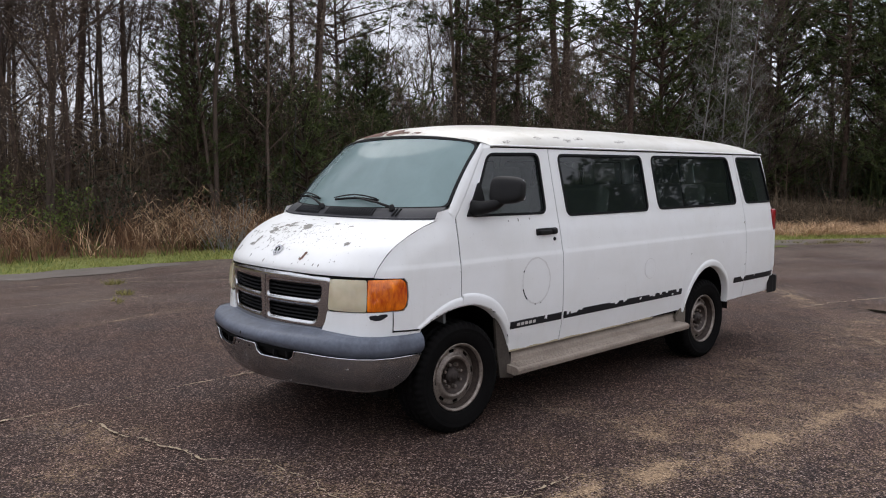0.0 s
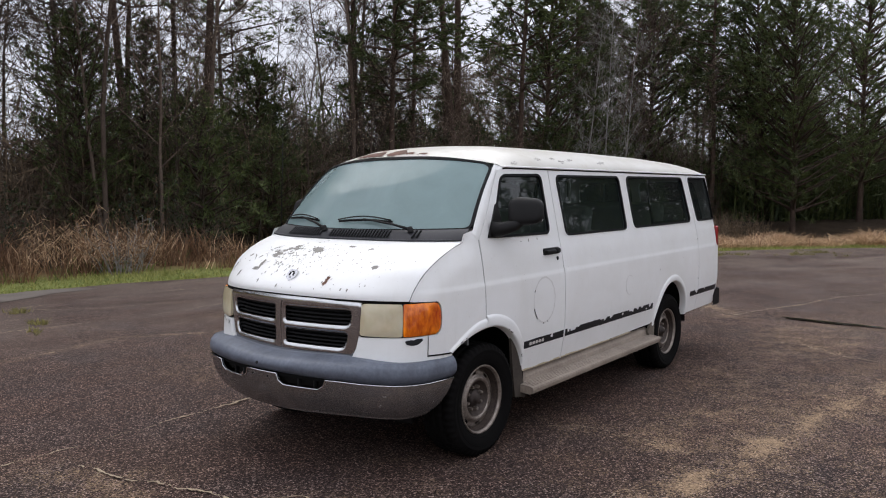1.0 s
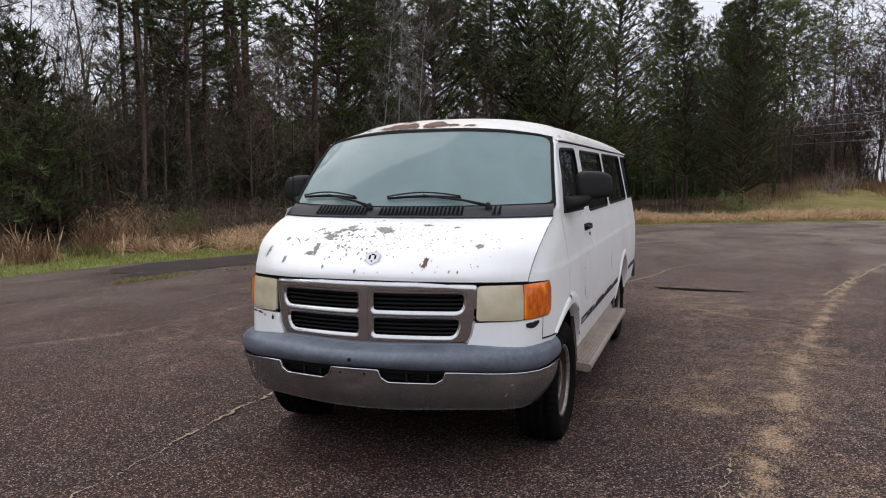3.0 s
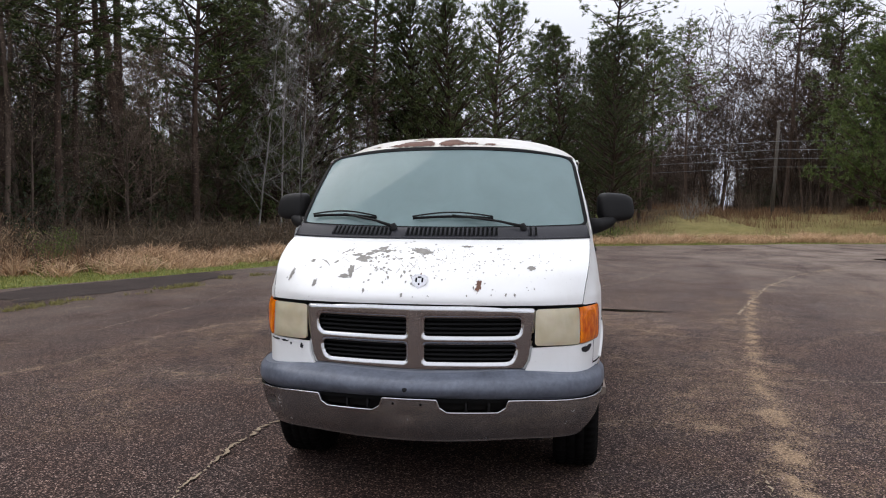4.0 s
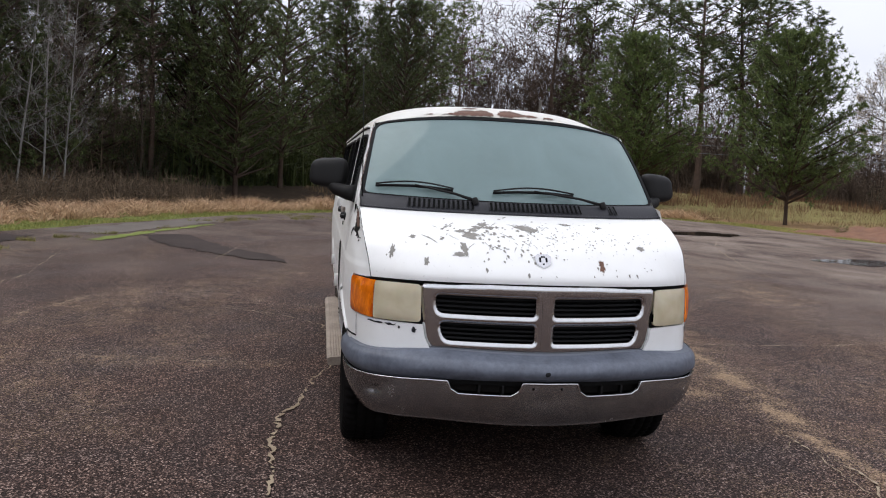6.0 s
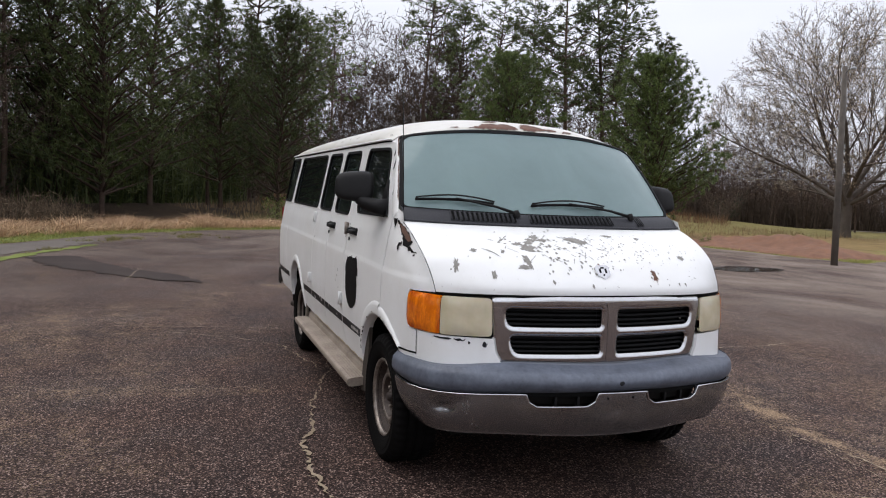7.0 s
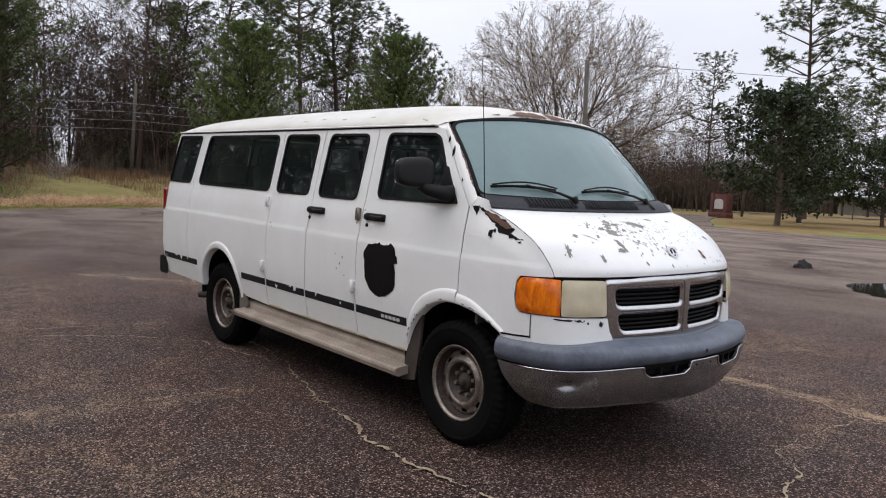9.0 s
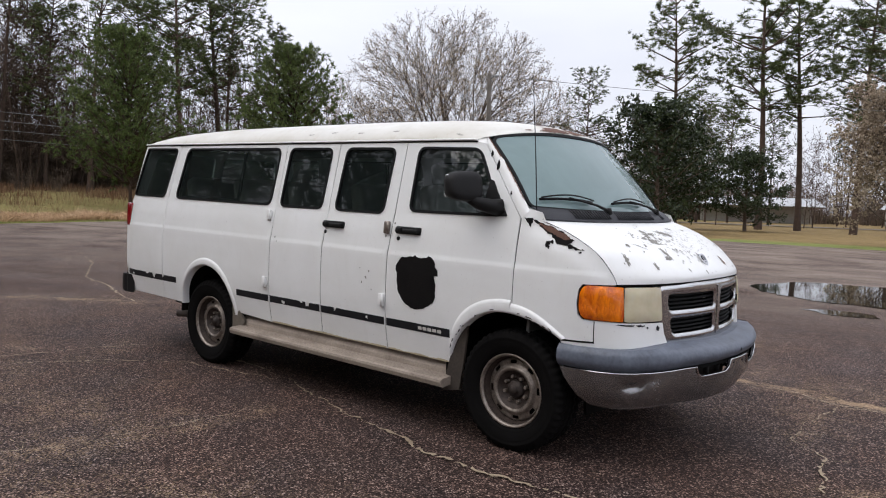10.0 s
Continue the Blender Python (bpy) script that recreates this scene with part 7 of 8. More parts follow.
def make_pine(seed, height, crown_at, reach, whorl, per, needle, young=False, material=None, label="", thin=1.0, round_top=1.6, clump=0.38, stout=0.0085):
    wood, green = Growth(seed), Growth(seed + 500)
    r = wood.r
    top = wander(wood, Vector((0, 0, -0.3)), Vector((r.uniform(-0.03, 0.03), r.uniform(-0.03, 0.03), 1)), height + 0.3, 12, 0.025, 0.02)
    rad = height * (stout if not young else 0.010)
    wood.limb(top, [rad * 1.25] + taper(rad, rad * 0.12, 12), 8)

    def trunk_at(z):
        t = min(0.999, max(0, (z + 0.3) / (height + 0.3))) * 12
        i = int(t)
        return top[i].lerp(top[i + 1], t - i)
    z = height * crown_at
    while z < height - 0.15:
        t = (z - height * crown_at) / (height * (1 - crown_at))
        if young:
            ln = reach * (1 - t ** round_top) ** 0.85 * r.uniform(0.72, 1.15) + 0.25
        else:
            ln = reach * (0.55 + 0.75 * math.sin(math.pi * min(1, 0.18 + 0.82 * t)) - 0.25 * t) * r.uniform(0.55, 1.2)
        a0 = r.uniform(0, 6.28)
        for k in range(per):
            if not young and r.random() < 0.16:
                continue
            a = a0 + 6.283 * k / per + r.uniform(-0.4, 0.4)
            up = (0.35 + 0.6 * t) if young else r.uniform(-0.05, 0.35) + 0.4 * t
            d = Vector((math.cos(a), math.sin(a), up))
            p = trunk_at(z + r.uniform(-0.15, 0.15))
            pts = wander(wood, p, d, ln, 4, 0.14, 0.06)
            wood.limb(pts, taper(0.028 + 0.012 * ln, 0.008, 5), 3)
            n = max(3, int((4 + ln * 3.4) * thin * (1.0 if young else 1.4)))
            for j in range(n):
                u = 0.42 + 0.58 * (j + r.random()) / n if not young else 0.18 + 0.82 * (j + r.random()) / n
                q = pts[min(3, int(u * 4))].lerp(pts[min(4, int(u * 4) + 1)], u * 4 - int(u * 4) if u < 1 else 1)
                sd = (d.normalized() * 0.6 + wood.way(0.2)).normalized()
                tip = q + sd * r.uniform(0.15, 0.30 + 0.16 * ln) * (1.15 - 0.5 * u)
                wood.blade(q, tip - q, 0.016)
                tuft(green, tip, sd, int(needle * 1.8) if not young else int(needle * 1.7), clump * 0.85 if not young else 0.27, clump * 0.15 if not young else 0.044, 1.0 if young else 0.5)
                if young:
                    tuft(green, q.lerp(tip, 0.5), sd, needle + 1, 0.22, 0.040)
            tuft(green, pts[-1], d.normalized(), needle * 2, 0.30, 0.050)
        z += whorl * r.uniform(0.75, 1.25)
    tuft(green, top[-1], Vector((0, 0, 1)), needle * 2, 0.35, 0.045)
    if not young:
        for _ in range(9):
            zz = height * r.uniform(0.15, crown_at + 0.05)
            a = r.uniform(0, 6.28)
            wood.limb(wander(wood, trunk_at(zz), Vector((math.cos(a), math.sin(a), -0.05)), r.uniform(0.4, 1.5), 3, 0.15), taper(0.022, 0.005, 4), 3)
    return tree_thing("pine_tree", label, "tree", wood, BARK_PINE, green, material or NEEDLE, "trees round the lot")


def make_bare(seed, height, fork, reach, material, label, rad=None, buds=0, low=0.25, twig=0.022, name="bare_tree", dense=1.3, fat=0.022, sway=0.085, bud=0.045):
    wood, green = Growth(seed), Growth(seed + 500)
    r = wood.r
    rad = rad or height * 0.0052

    def branch(p, d, ln, rr, level):
        pts = wander(wood, p, d, ln, 3 if level < 2 else 2, 0.16 + 0.05 * level, 0.05)
        if level >= 3:
            wood.blade(pts[0], pts[-1] - pts[0], max(fat, rr * 1.6))
        else:
            wood.limb(pts, taper(rr, rr * 0.35, len(pts)), 4 if level == 1 else 3)
        if level >= 3:
            for _ in range(int(3 * dense)):
                i = r.randrange(1, len(pts))
                w = ((pts[-1] - pts[0]).normalized() + wood.way(0.15) * 0.8).normalized()
                wood.blade(pts[i], w * r.uniform(0.25, 0.6), twig)
                for _ in range(buds):
                    green.leaf(pts[i] + w * r.uniform(0.05, 0.5), green.way() * r.uniform(0.7, 1.3) * bud, bud * 0.75)
            return
        count = int((3, 5, 4)[level] * dense + r.random()) if level else 0
        for k in range(count):
            u = 0.3 + 0.7 * (k + r.random()) / count
            i = min(len(pts) - 2, int(u * (len(pts) - 1)))
            q = pts[i].lerp(pts[i + 1], r.random())
            w = ((pts[-1] - pts[0]).normalized() * 0.75 + wood.way(0.25) * 0.8).normalized()
            branch(q, w, ln * r.uniform(0.38, 0.62), rr * 0.45, level + 1)
    top = wander(wood, Vector((0, 0, -0.3)), Vector((r.uniform(-0.08, 0.08), r.uniform(-0.08, 0.08), 1)), height * 0.97, 10, sway, 0.05)
    stem = Growth(seed + 900)
    stem.limb(top, [rad * 1.3] + taper(rad, rad * 0.15, 10), 7)
    n = int(15 * dense * fork)
    for k in range(n):
        u = low + (0.96 - low) * (k + r.random()) / n
        i = min(9, int(u * 10))
        q = top[i].lerp(top[i + 1], u * 10 - i)
        a = k * 2.4 + r.uniform(-0.5, 0.5)
        d = Vector((math.cos(a), math.sin(a), r.uniform(0.45, 1.1)))
        branch(q, d, reach * (1.15 - 0.75 * u) * r.uniform(0.7, 1.2), rad * (0.5 - 0.32 * u), 1)
    return tree_thing(name, label, "tree", stem, material, green, BUDS, "trees round the lot", wood)


def make_spreading(seed, height, width):
    """A broad leafless shade tree: straight limbs fork from a short trunk out to a domed crown."""
    wood, green, stem = Growth(seed), Growth(seed + 500), Growth(seed + 900)
    r = wood.r
    mid = height * 0.40

    def room(p, d):
        """The way left to the crown's outline along a direction."""
        up = (height - mid) if p.z + d.z * 2 > mid else mid - height * 0.16
        s = Vector((2 / width, 2 / width, 1 / up))
        o, e = Vector((p.x * s.x, p.y * s.y, (p.z - mid) * s.z)), Vector((d.x * s.x, d.y * s.y, d.z * s.z))
        a, b, c = e.dot(e), o.dot(e), o.dot(o) - 1
        return max(0.0, (-b + math.sqrt(max(0.0, b * b - a * c))) / a)

    def twigs(p, d, count, ln):
        for _ in range(count):
            q = p + d * r.uniform(-0.3, 0.1)
            w = (d + wood.way(0.12) * 0.75).normalized() * ln * r.uniform(0.5, 1.15)
            wood.blade(q, w, 0.016)
            for _ in range(3):
                green.leaf(q + w * r.uniform(0.4, 1.0) + green.way() * 0.05, green.way() * r.uniform(0.06, 0.12), 0.045)

    def grow(p, d, rr, level, lump):
        ln = room(p, d) * lump * (0.98 if level == 0 else r.uniform(0.72, 1.0))
        if level:
            ln = min(ln, (7.5, 3.8, 2.0)[level - 1] * r.uniform(0.65, 1.15))
        if ln < 0.4:
            twigs(p, d, 2, 0.7)
            return
        steps = 8 if level < 2 else 4
        pts = wander(wood, p, d, ln, steps, 0.08 + 0.02 * level, 0.004)
        wood.limb(pts, taper(rr, max(0.010, rr * 0.16), steps + 1), 6 if level == 0 else 4 if level < 3 else 3)
        if level == 3:
            for k in range(1, steps + 1):
                twigs(pts[k], (pts[k] - pts[k - 1]).normalized(), 3, 0.55)
            return
        count = max(3, int(ln * (0.85, 1.10, 1.45)[level] + r.random()))
        turn = r.uniform(0, 6.28)
        for k in range(count):
            u = 0.20 + 0.79 * (k + r.random() * 0.8) / count
            i = min(steps - 1, int(min(u, 0.99) * steps))
            q = pts[i].lerp(pts[i + 1], min(1.0, u * steps - i))
            ax = (pts[i + 1] - pts[i]).normalized()
            side = ax.orthogonal().normalized()
            side.rotate(Matrix.Rotation(turn + 2.4 * k + r.uniform(-0.4, 0.4), 3, ax))
            w = (ax + side * r.uniform(0.42, 0.8) + Vector((0, 0, 0.02))).normalized()
            grow(q, w, max(0.012, rr * (1 - 0.75 * u) * r.uniform(0.45, 0.65)), level + 1, lump * r.uniform(0.93, 1.02))
        twigs(pts[-1], (pts[-1] - pts[-2]).normalized(), 4, 0.7)

    stem.limb([Vector((0, 0, -0.3)), Vector((0.02, 0, 0.6)), Vector((0.04, 0.02, 1.6)), Vector((0.05, 0.03, 2.6)), Vector((0.05, 0.03, 3.4))], [0.46, 0.37, 0.34, 0.33, 0.22], 10)
    for k in range(9):
        a = 2.4 * k + r.uniform(-0.25, 0.25)
        el = radians((80, 62, 58, 46, 38, 32, 26, 20, 50)[k])
        d = Vector((math.cos(a) * math.cos(el), math.sin(a) * math.cos(el), math.sin(el)))
        grow(Vector((0.05, 0.03, 3.3 - 0.16 * k)), d, 0.24 - 0.012 * k, 0, r.uniform(0.97, 1.08))
    return tree_thing("shade_tree", "broad leafless shade tree with pale buds", "tree", stem, BARK_LIMB, green, BUDS, "trees round the lot", wood)


def make_evergreen(seed, height, width):
    """A rounded broadleaf evergreen, dense to low down."""
    wood, green = Growth(seed), Growth(seed + 500)
    r = wood.r
    top = wander(wood, Vector((0, 0, -0.3)), Vector((0, 0, 1)), height * 0.9, 8, 0.06, 0.05)
    wood.limb(top, taper(height * 0.022, 0.03, 9), 8)
    for k in range(64):
        u = 0.14 + 0.84 * k / 64
        i = min(7, int(u * 8))
        q = top[i].lerp(top[i + 1], u * 8 - i)
        a = k * 2.4
        ln = width * 0.5 * (math.sin(math.pi * (0.16 + 0.80 * u)) ** 0.7) * r.uniform(0.7, 1.12)
        pts = wander(wood, q, Vector((math.cos(a), math.sin(a), r.uniform(0.1, 0.7))), ln, 4, 0.15)
        wood.limb(pts, taper(0.05, 0.012, 5), 3)
        for j in range(22):
            e = pts[1 + j % 4].lerp(pts[min(4, 2 + j % 4)], r.random()) + green.way() * r.uniform(0.1, 0.55)
            for _ in range(8):
                green.leaf(e + green.way() * r.uniform(0.02, 0.25), green.way(0.2) * r.uniform(0.18, 0.30), 0.13)
    return tree_thing("evergreen_tree", "dense dark broadleaf evergreen tree on the lawn", "tree", wood, BARK_GREY, green, LEAF_DARK, "trees round the lot")


def make_shrub(seed, height, leaves, material, label, name="shrub", bark=None):
    wood, green = Growth(seed), Growth(seed + 500)
    r = wood.r
    for _ in range(34):
        a, s = r.uniform(0, 6.28), r.uniform(0, 0.5)
        pts = wander(wood, Vector((math.cos(a) * s, math.sin(a) * s, -0.1)), Vector((math.cos(a) * 0.45, math.sin(a) * 0.45, 1)), height * r.uniform(0.5, 1.1), 4, 0.2)
        wood.limb(pts, taper(0.014, 0.004, 5), 3)
        for _ in range(6):
            q = pts[r.randrange(1, 5)]
            w = wood.way(0.5) * r.uniform(0.2, 0.6)
            wood.blade(q, w, 0.012)
            for _ in range(leaves):
                green.leaf(q + w * r.random() + green.way() * 0.12, green.way() * r.uniform(0.06, 0.14), 0.05)
    return tree_thing(name, label, "shrub", wood, bark or BARK_GREY, green, material, "undergrowth")


def make_canes(seed, height):
    """A clump of dead canes: leaning stems with long arching blades."""
    wood, green = Growth(seed), Growth(seed + 500)
    r = wood.r
    for _ in range(40):
        a, s = r.uniform(0, 6.28), 0.8 * r.random() ** 0.6
        pts = wander(wood, Vector((math.cos(a) * s, math.sin(a) * s, -0.05)), Vector((math.cos(a) * 0.16, math.sin(a) * 0.16, 1)), height * r.uniform(0.45, 1.0), 4, 0.10)
        wood.limb(pts, taper(0.007, 0.003, 5), 3)
        for _ in range(5):
            q = pts[r.randrange(0, 4)].lerp(pts[r.randrange(1, 5)], r.random())
            b = r.uniform(0, 6.28)
            ln = r.uniform(0.16, 0.34)
            up = Vector((math.cos(b) * 0.7, math.sin(b) * 0.7, 0.8)) * ln
            green.blade(q, up * 1.05, 0.014)
            green.blade(q + up * 0.92, Vector((math.cos(b), math.sin(b), r.uniform(-0.9, -0.2))) * ln * 0.8, 0.012)
    return tree_thing("cane_clump", "clump of dead straw-coloured canes at the lot's edge", "grass clump", wood, STRAW_RED, green, STRAW, "undergrowth")


def spot(az, dist, eye=(-4.0, 0.0)):
    return eye[0] + dist * math.cos(radians(az)), eye[1] + dist * math.sin(radians(az))


def put(kind, x, y, size=1.0, turn=None, lean=0.0):
    """Stands a copy of a tree at a place."""
    turn = random.Random(int(x * 131 + y * 977)).uniform(0, 360) if turn is None else turn
    m = pose(x, y, ground_z(x, y), lean, 0, turn) @ Matrix.Scale(size, 4)
    if kind in used:
        src = kind
        ob = copy_thing(src, m)
        ob.matrix_basis = m
    else:
        used.append(kind)
        ob = kind
        ob.matrix_basis = m
    return ob


used = []
TALL = [make_pine(1, 18, 0.52, 3.1, 0.62, 4, 8, thin=0.72, label="tall pine with a bare trunk and a ragged crown"), make_pine(2, 20, 0.60, 2.9, 0.6, 4, 8, thin=0.72, label="tall pine with a bare trunk and a ragged crown"),
        make_pine(3, 17, 0.44, 3.4, 0.7, 4, 8, thin=0.72, label="tall pine with open layered limbs"), make_pine(4, 16, 0.35, 2.4, 0.55, 4, 9, thin=0.72, label="tall dark pine at the wood's edge")]
GRAND = [make_pine(5, 20, 0.36, 3.7, 1.15, 5, 9, label="tall old pine with broad layered limbs", clump=0.44, stout=0.0125), make_pine(6, 19, 0.44, 3.5, 1.05, 5, 9, label="tall old pine with broad layered limbs", clump=0.44, stout=0.0125)]
YOUNG = [make_pine(11, 11, 0.13, 4.5, 0.42, 7, 11, True, NEEDLE_YOUNG, "young pine with a broad green crown", 1.05, 2.4), make_pine(12, 12, 0.08, 3.9, 0.48, 6, 8, True, NEEDLE, "dense dark young pine at the wood's edge", 0.62),
         make_pine(13, 13, 0.14, 3.3, 0.50, 6, 8, True, NEEDLE, "dense dark young pine at the wood's edge", 0.62)]
BARE = [make_bare(21, 15, 1.0, 4.2, BARK_GREY, "leafless grey tree in the woods"), make_bare(22, 17, 0.9, 3.6, BARK_GREY, "leafless grey tree in the woods", low=0.4),
        make_bare(23, 12, 1.1, 3.4, BARK_GREY, "leafless grey tree in the woods", low=0.2), make_bare(24, 14, 0.8, 2.6, BARK_PINE, "slim leafless tree in the woods", rad=0.075, low=0.35),
        make_bare(25, 9, 1.0, 2.6, BARK_GREY, "small leafless tree with a few tan buds", buds=1, rad=0.06, low=0.2)]
HAZE = [make_bare(26, 12, 1.1, 4.4, BARK_PINE, "twiggy leafless tree in the distant woods", low=0.15, twig=0.05, fat=0.05, buds=0, dense=0.95), make_bare(27, 10, 1.1, 4.2, BARK_PINE, "twiggy leafless tree in the distant woods", low=0.1, twig=0.05, fat=0.05, buds=1, dense=0.9)]
PALE = [make_bare(31, 11, 1.5, 1.9, BARK_PALE, "slim pale leafless tree at the wood's edge", rad=0.046, low=0.10, twig=0.012, fat=0.012, sway=0.025, dense=1.0), make_bare(32, 12, 1.5, 1.7, BARK_PALE, "slim pale leafless tree at the wood's edge", rad=0.046, low=0.12, twig=0.012, fat=0.012, sway=0.025, dense=1.0)]
BRUSH = [make_shrub(41, 2.2, 2, LEAF_BRUSH, "brown tangled undergrowth below the trees"), make_shrub(42, 3.0, 3, LEAF_BRUSH, "brown tangled undergrowth below the trees"), make_shrub(43, 2.4, 4, LEAF_DARK, "dark evergreen undergrowth below the trees")]
GREEN_SHRUB = make_shrub(44, 1.7, 7, GREEN_BUSH, "bushy light green shrub beyond the straw")
DRY_SHRUB = make_shrub(45, 1.6, 1, STRAW_RED, "pale dry twiggy bush at the wood's edge", "shrub", BARK_PALE)
SPREAD = make_spreading(51, 17.2, 20.5)
EVER = make_evergreen(52, 8.5, 8.0)
PEAR = make_bare(53, 6.2, 1.2, 2.8, BARK_GREY, "small budding tree with tan new leaves on the lawn", rad=0.10, buds=9, low=0.2, name="budding_tree", bud=0.10)

# the trees that stand out
put(BARE[0], 2.3, 17.0, 1.15)
put(YOUNG[1], 7.6, 19.5, 0.62)
put(YOUNG[2], 10.2, 20.5, 0.60)
put(TALL[1], *spot(57.5, 33, (-3.3, -4.4)), 1.25)
put(TALL[0], *spot(46.5, 31, (-3.3, -4.4)), 1.1)
put(TALL[3], *spot(43.5, 29, (-3.3, -4.4)), 1.0)
put(TALL[1], *spot(38.4, 37, (-3.3, -4.4)), 1.35)
put(TALL[3], *spot(33.5, 36, (-3.3, -4.4)), 1.15)
put(YOUNG[2], *spot(31.5, 39, (-3.3, -4.4)), 1.2)
put(TALL[3], *spot(29.0, 42, (-3.3, -4.4)), 1.15)
for az_, ds_, kd_, sz_ in ((23.6, 45, YOUNG[1], 1.15), (20.4, 54, TALL[3], 1.05), (27.6, 50, YOUNG[2], 1.15)):
    put(kd_, *spot(az_, ds_, (-3.3, -4.4)), sz_, 37 * az_)
put(PALE[0], 28.8, 13.5, 1.0)
put(PALE[1], 30.0, 12.9, 1.05)
put(PALE[0], 30.5, 12.2, 0.95, 140)
put(TALL[2], *spot(21.6, 46, (-4.0, -3.0)), 1.05)
put(TALL[3], *spot(17.5, 44, (-4.0, -3.0)), 1.1)
put(YOUNG[1], *spot(14.5, 46, (-4.0, -3.0)), 1.25)
put(YOUNG[1], 36.5, 5.6, 1.08)
put(YOUNG[2], 42.5, 3.6, 1.2)
put(TALL[3], 47.5, 0.2, 0.86)
put(YOUNG[2], 56.0, -3.2, 1.08)
put(YOUNG[1], 41.5, -3.6, 1.0, 30)
put(YOUNG[2], 45.5, -0.5, 1.0, 200)
put(TALL[3], 50.5, -6.0, 0.84, 80)
put(TALL[0], 62.0, -8.0, 0.9)
put(YOUNG[0], 48.9, -22.1, 1.12)
put(YOUNG[0], 33.0, -24.0, 0.92, 70)
put(TALL[1], *spot(-15.5, 80, (-4.66, -0.34)), 1.28)
put(TALL[1], *spot(-20.8, 78, (-4.66, -0.34)), 1.1)
put(TALL[0], *spot(-24.5, 84, (-4.66, -0.34)), 1.25)
put(GRAND[0], *spot(-26.8, 78, (-4.66, -0.34)), 1.22)
put(GRAND[1], *spot(-29.8, 82, (-4.66, -0.34)), 1.32)
put(TALL[3], *spot(-33.5, 84, (-4.66, -0.34)), 1.2)
put(TALL[2], *spot(-6.0, 74, (-4.66, -0.34)), 0.95, 60)
put(TALL[0], *spot(-9.0, 76, (-4.66, -0.34)), 0.98, 10)
put(YOUNG[2], *spot(-3.2, 68, (-4.66, -0.34)), 1.1, 120)
put(SPREAD, 39.6, -46.1, 1.05)
for x_, y_, z_ in ((66.0, -4.2, 0.85), (68.0, -5.6, 0.95), (73.0, -4.6, 1.0)):
    put(HAZE[0], x_, y_, z_)
put(BRUSH[0], 62.0, -4.6, 1.3)
put(BRUSH[1], 67.0, -5.0, 1.5)
put(TALL[2], *spot(-60.6, 92, (-2.5, 4.73)), 1.05)
put(GRAND[1], *spot(-67.2, 78, (-2.5, 4.73)), 1.22, 30)
put(GRAND[0], *spot(-72.9, 74, (-2.5, 4.73)), 1.28)
put(GRAND[1], *spot(-75.4, 76, (-2.5, 4.73)), 1.22)
put(GRAND[1], *spot(-78.8, 70, (-2.5, 4.73)), 1.15, 200)
put(GRAND[0], *spot(-81.0, 66, (-2.5, 4.73)), 1.2)
put(EVER, 18.8, -43.0, 1.15)
put(EVER, 22.3, -54.0, 1.1, 100)
put(EVER, 17.5, -57.0, 0.85, 220)
put(PEAR, 4.3, -38.6, 1.2)

put(GREEN_SHRUB, 38.0, -3.5, 1.1)
put(GREEN_SHRUB, 13.2, 12.6, 0.6)
put(GREEN_SHRUB, 24.0, -20.6, 0.28)
put(DRY_SHRUB, 27.6, 12.2, 0.9)
put(DRY_SHRUB, 60.0, -12.0, 1.3)
put(DRY_SHRUB, 54.0, -10.0, 1.1, 70)
put(DRY_SHRUB, 5.5, 13.4, 0.9, 30)
CANES = make_canes(46, 1.6)
for x_, y_, z_ in ((4.2, 13.9, 1.0), (5.3, 13.7, 1.05), (4.9, 14.8, 1.1), (6.3, 13.9, 0.8), (0.2, 15.0, 0.95), (1.0, 14.6, 0.8), (-1.2, 14.4, 0.8), (12.5, 14.2, 1.0), (13.5, 14.4, 1.05), (14.3, 14.9, 0.8), (9.0, 14.5, 0.55)):
    put(CANES, x_, y_, z_)
for x_, y_, z_ in ((2.4, 16.6, 0.9), (3.5, 17.0, 1.05), (1.2, 17.2, 1.1), (9.8, 16.4, 0.8), (8.3, 16.8, 1.0)):
    put(GREEN_SHRUB if x_ < 3 else BRUSH[2], x_, y_, z_)

SAPLING = make_pine(14, 5.0, 0.05, 1.9, 0.42, 5, 7, True, NEEDLE, "low dark pine sapling in the undergrowth", 0.6)
# woods to the north and east, row behind row
rnd = random.Random(77)
WOOD_EDGE = [(-40, 16.5), (-10, 16), (2, 16), (8, 16), (14, 15.2), (22, 14.4), (28, 14.0), (34, 10.5), (40, 7.0), (48, 3.5), (58, -2), (66, -9)]


def edge_y(x):
    return float(np.interp(x, [p[0] for p in WOOD_EDGE], [p[1] for p in WOOD_EDGE]))


taken = []


def free(x, y, gap):
    if any((x - a) ** 2 + (y - b) ** 2 < gap * gap for a, b in taken):
        return False
    taken.append((x, y))
    return True


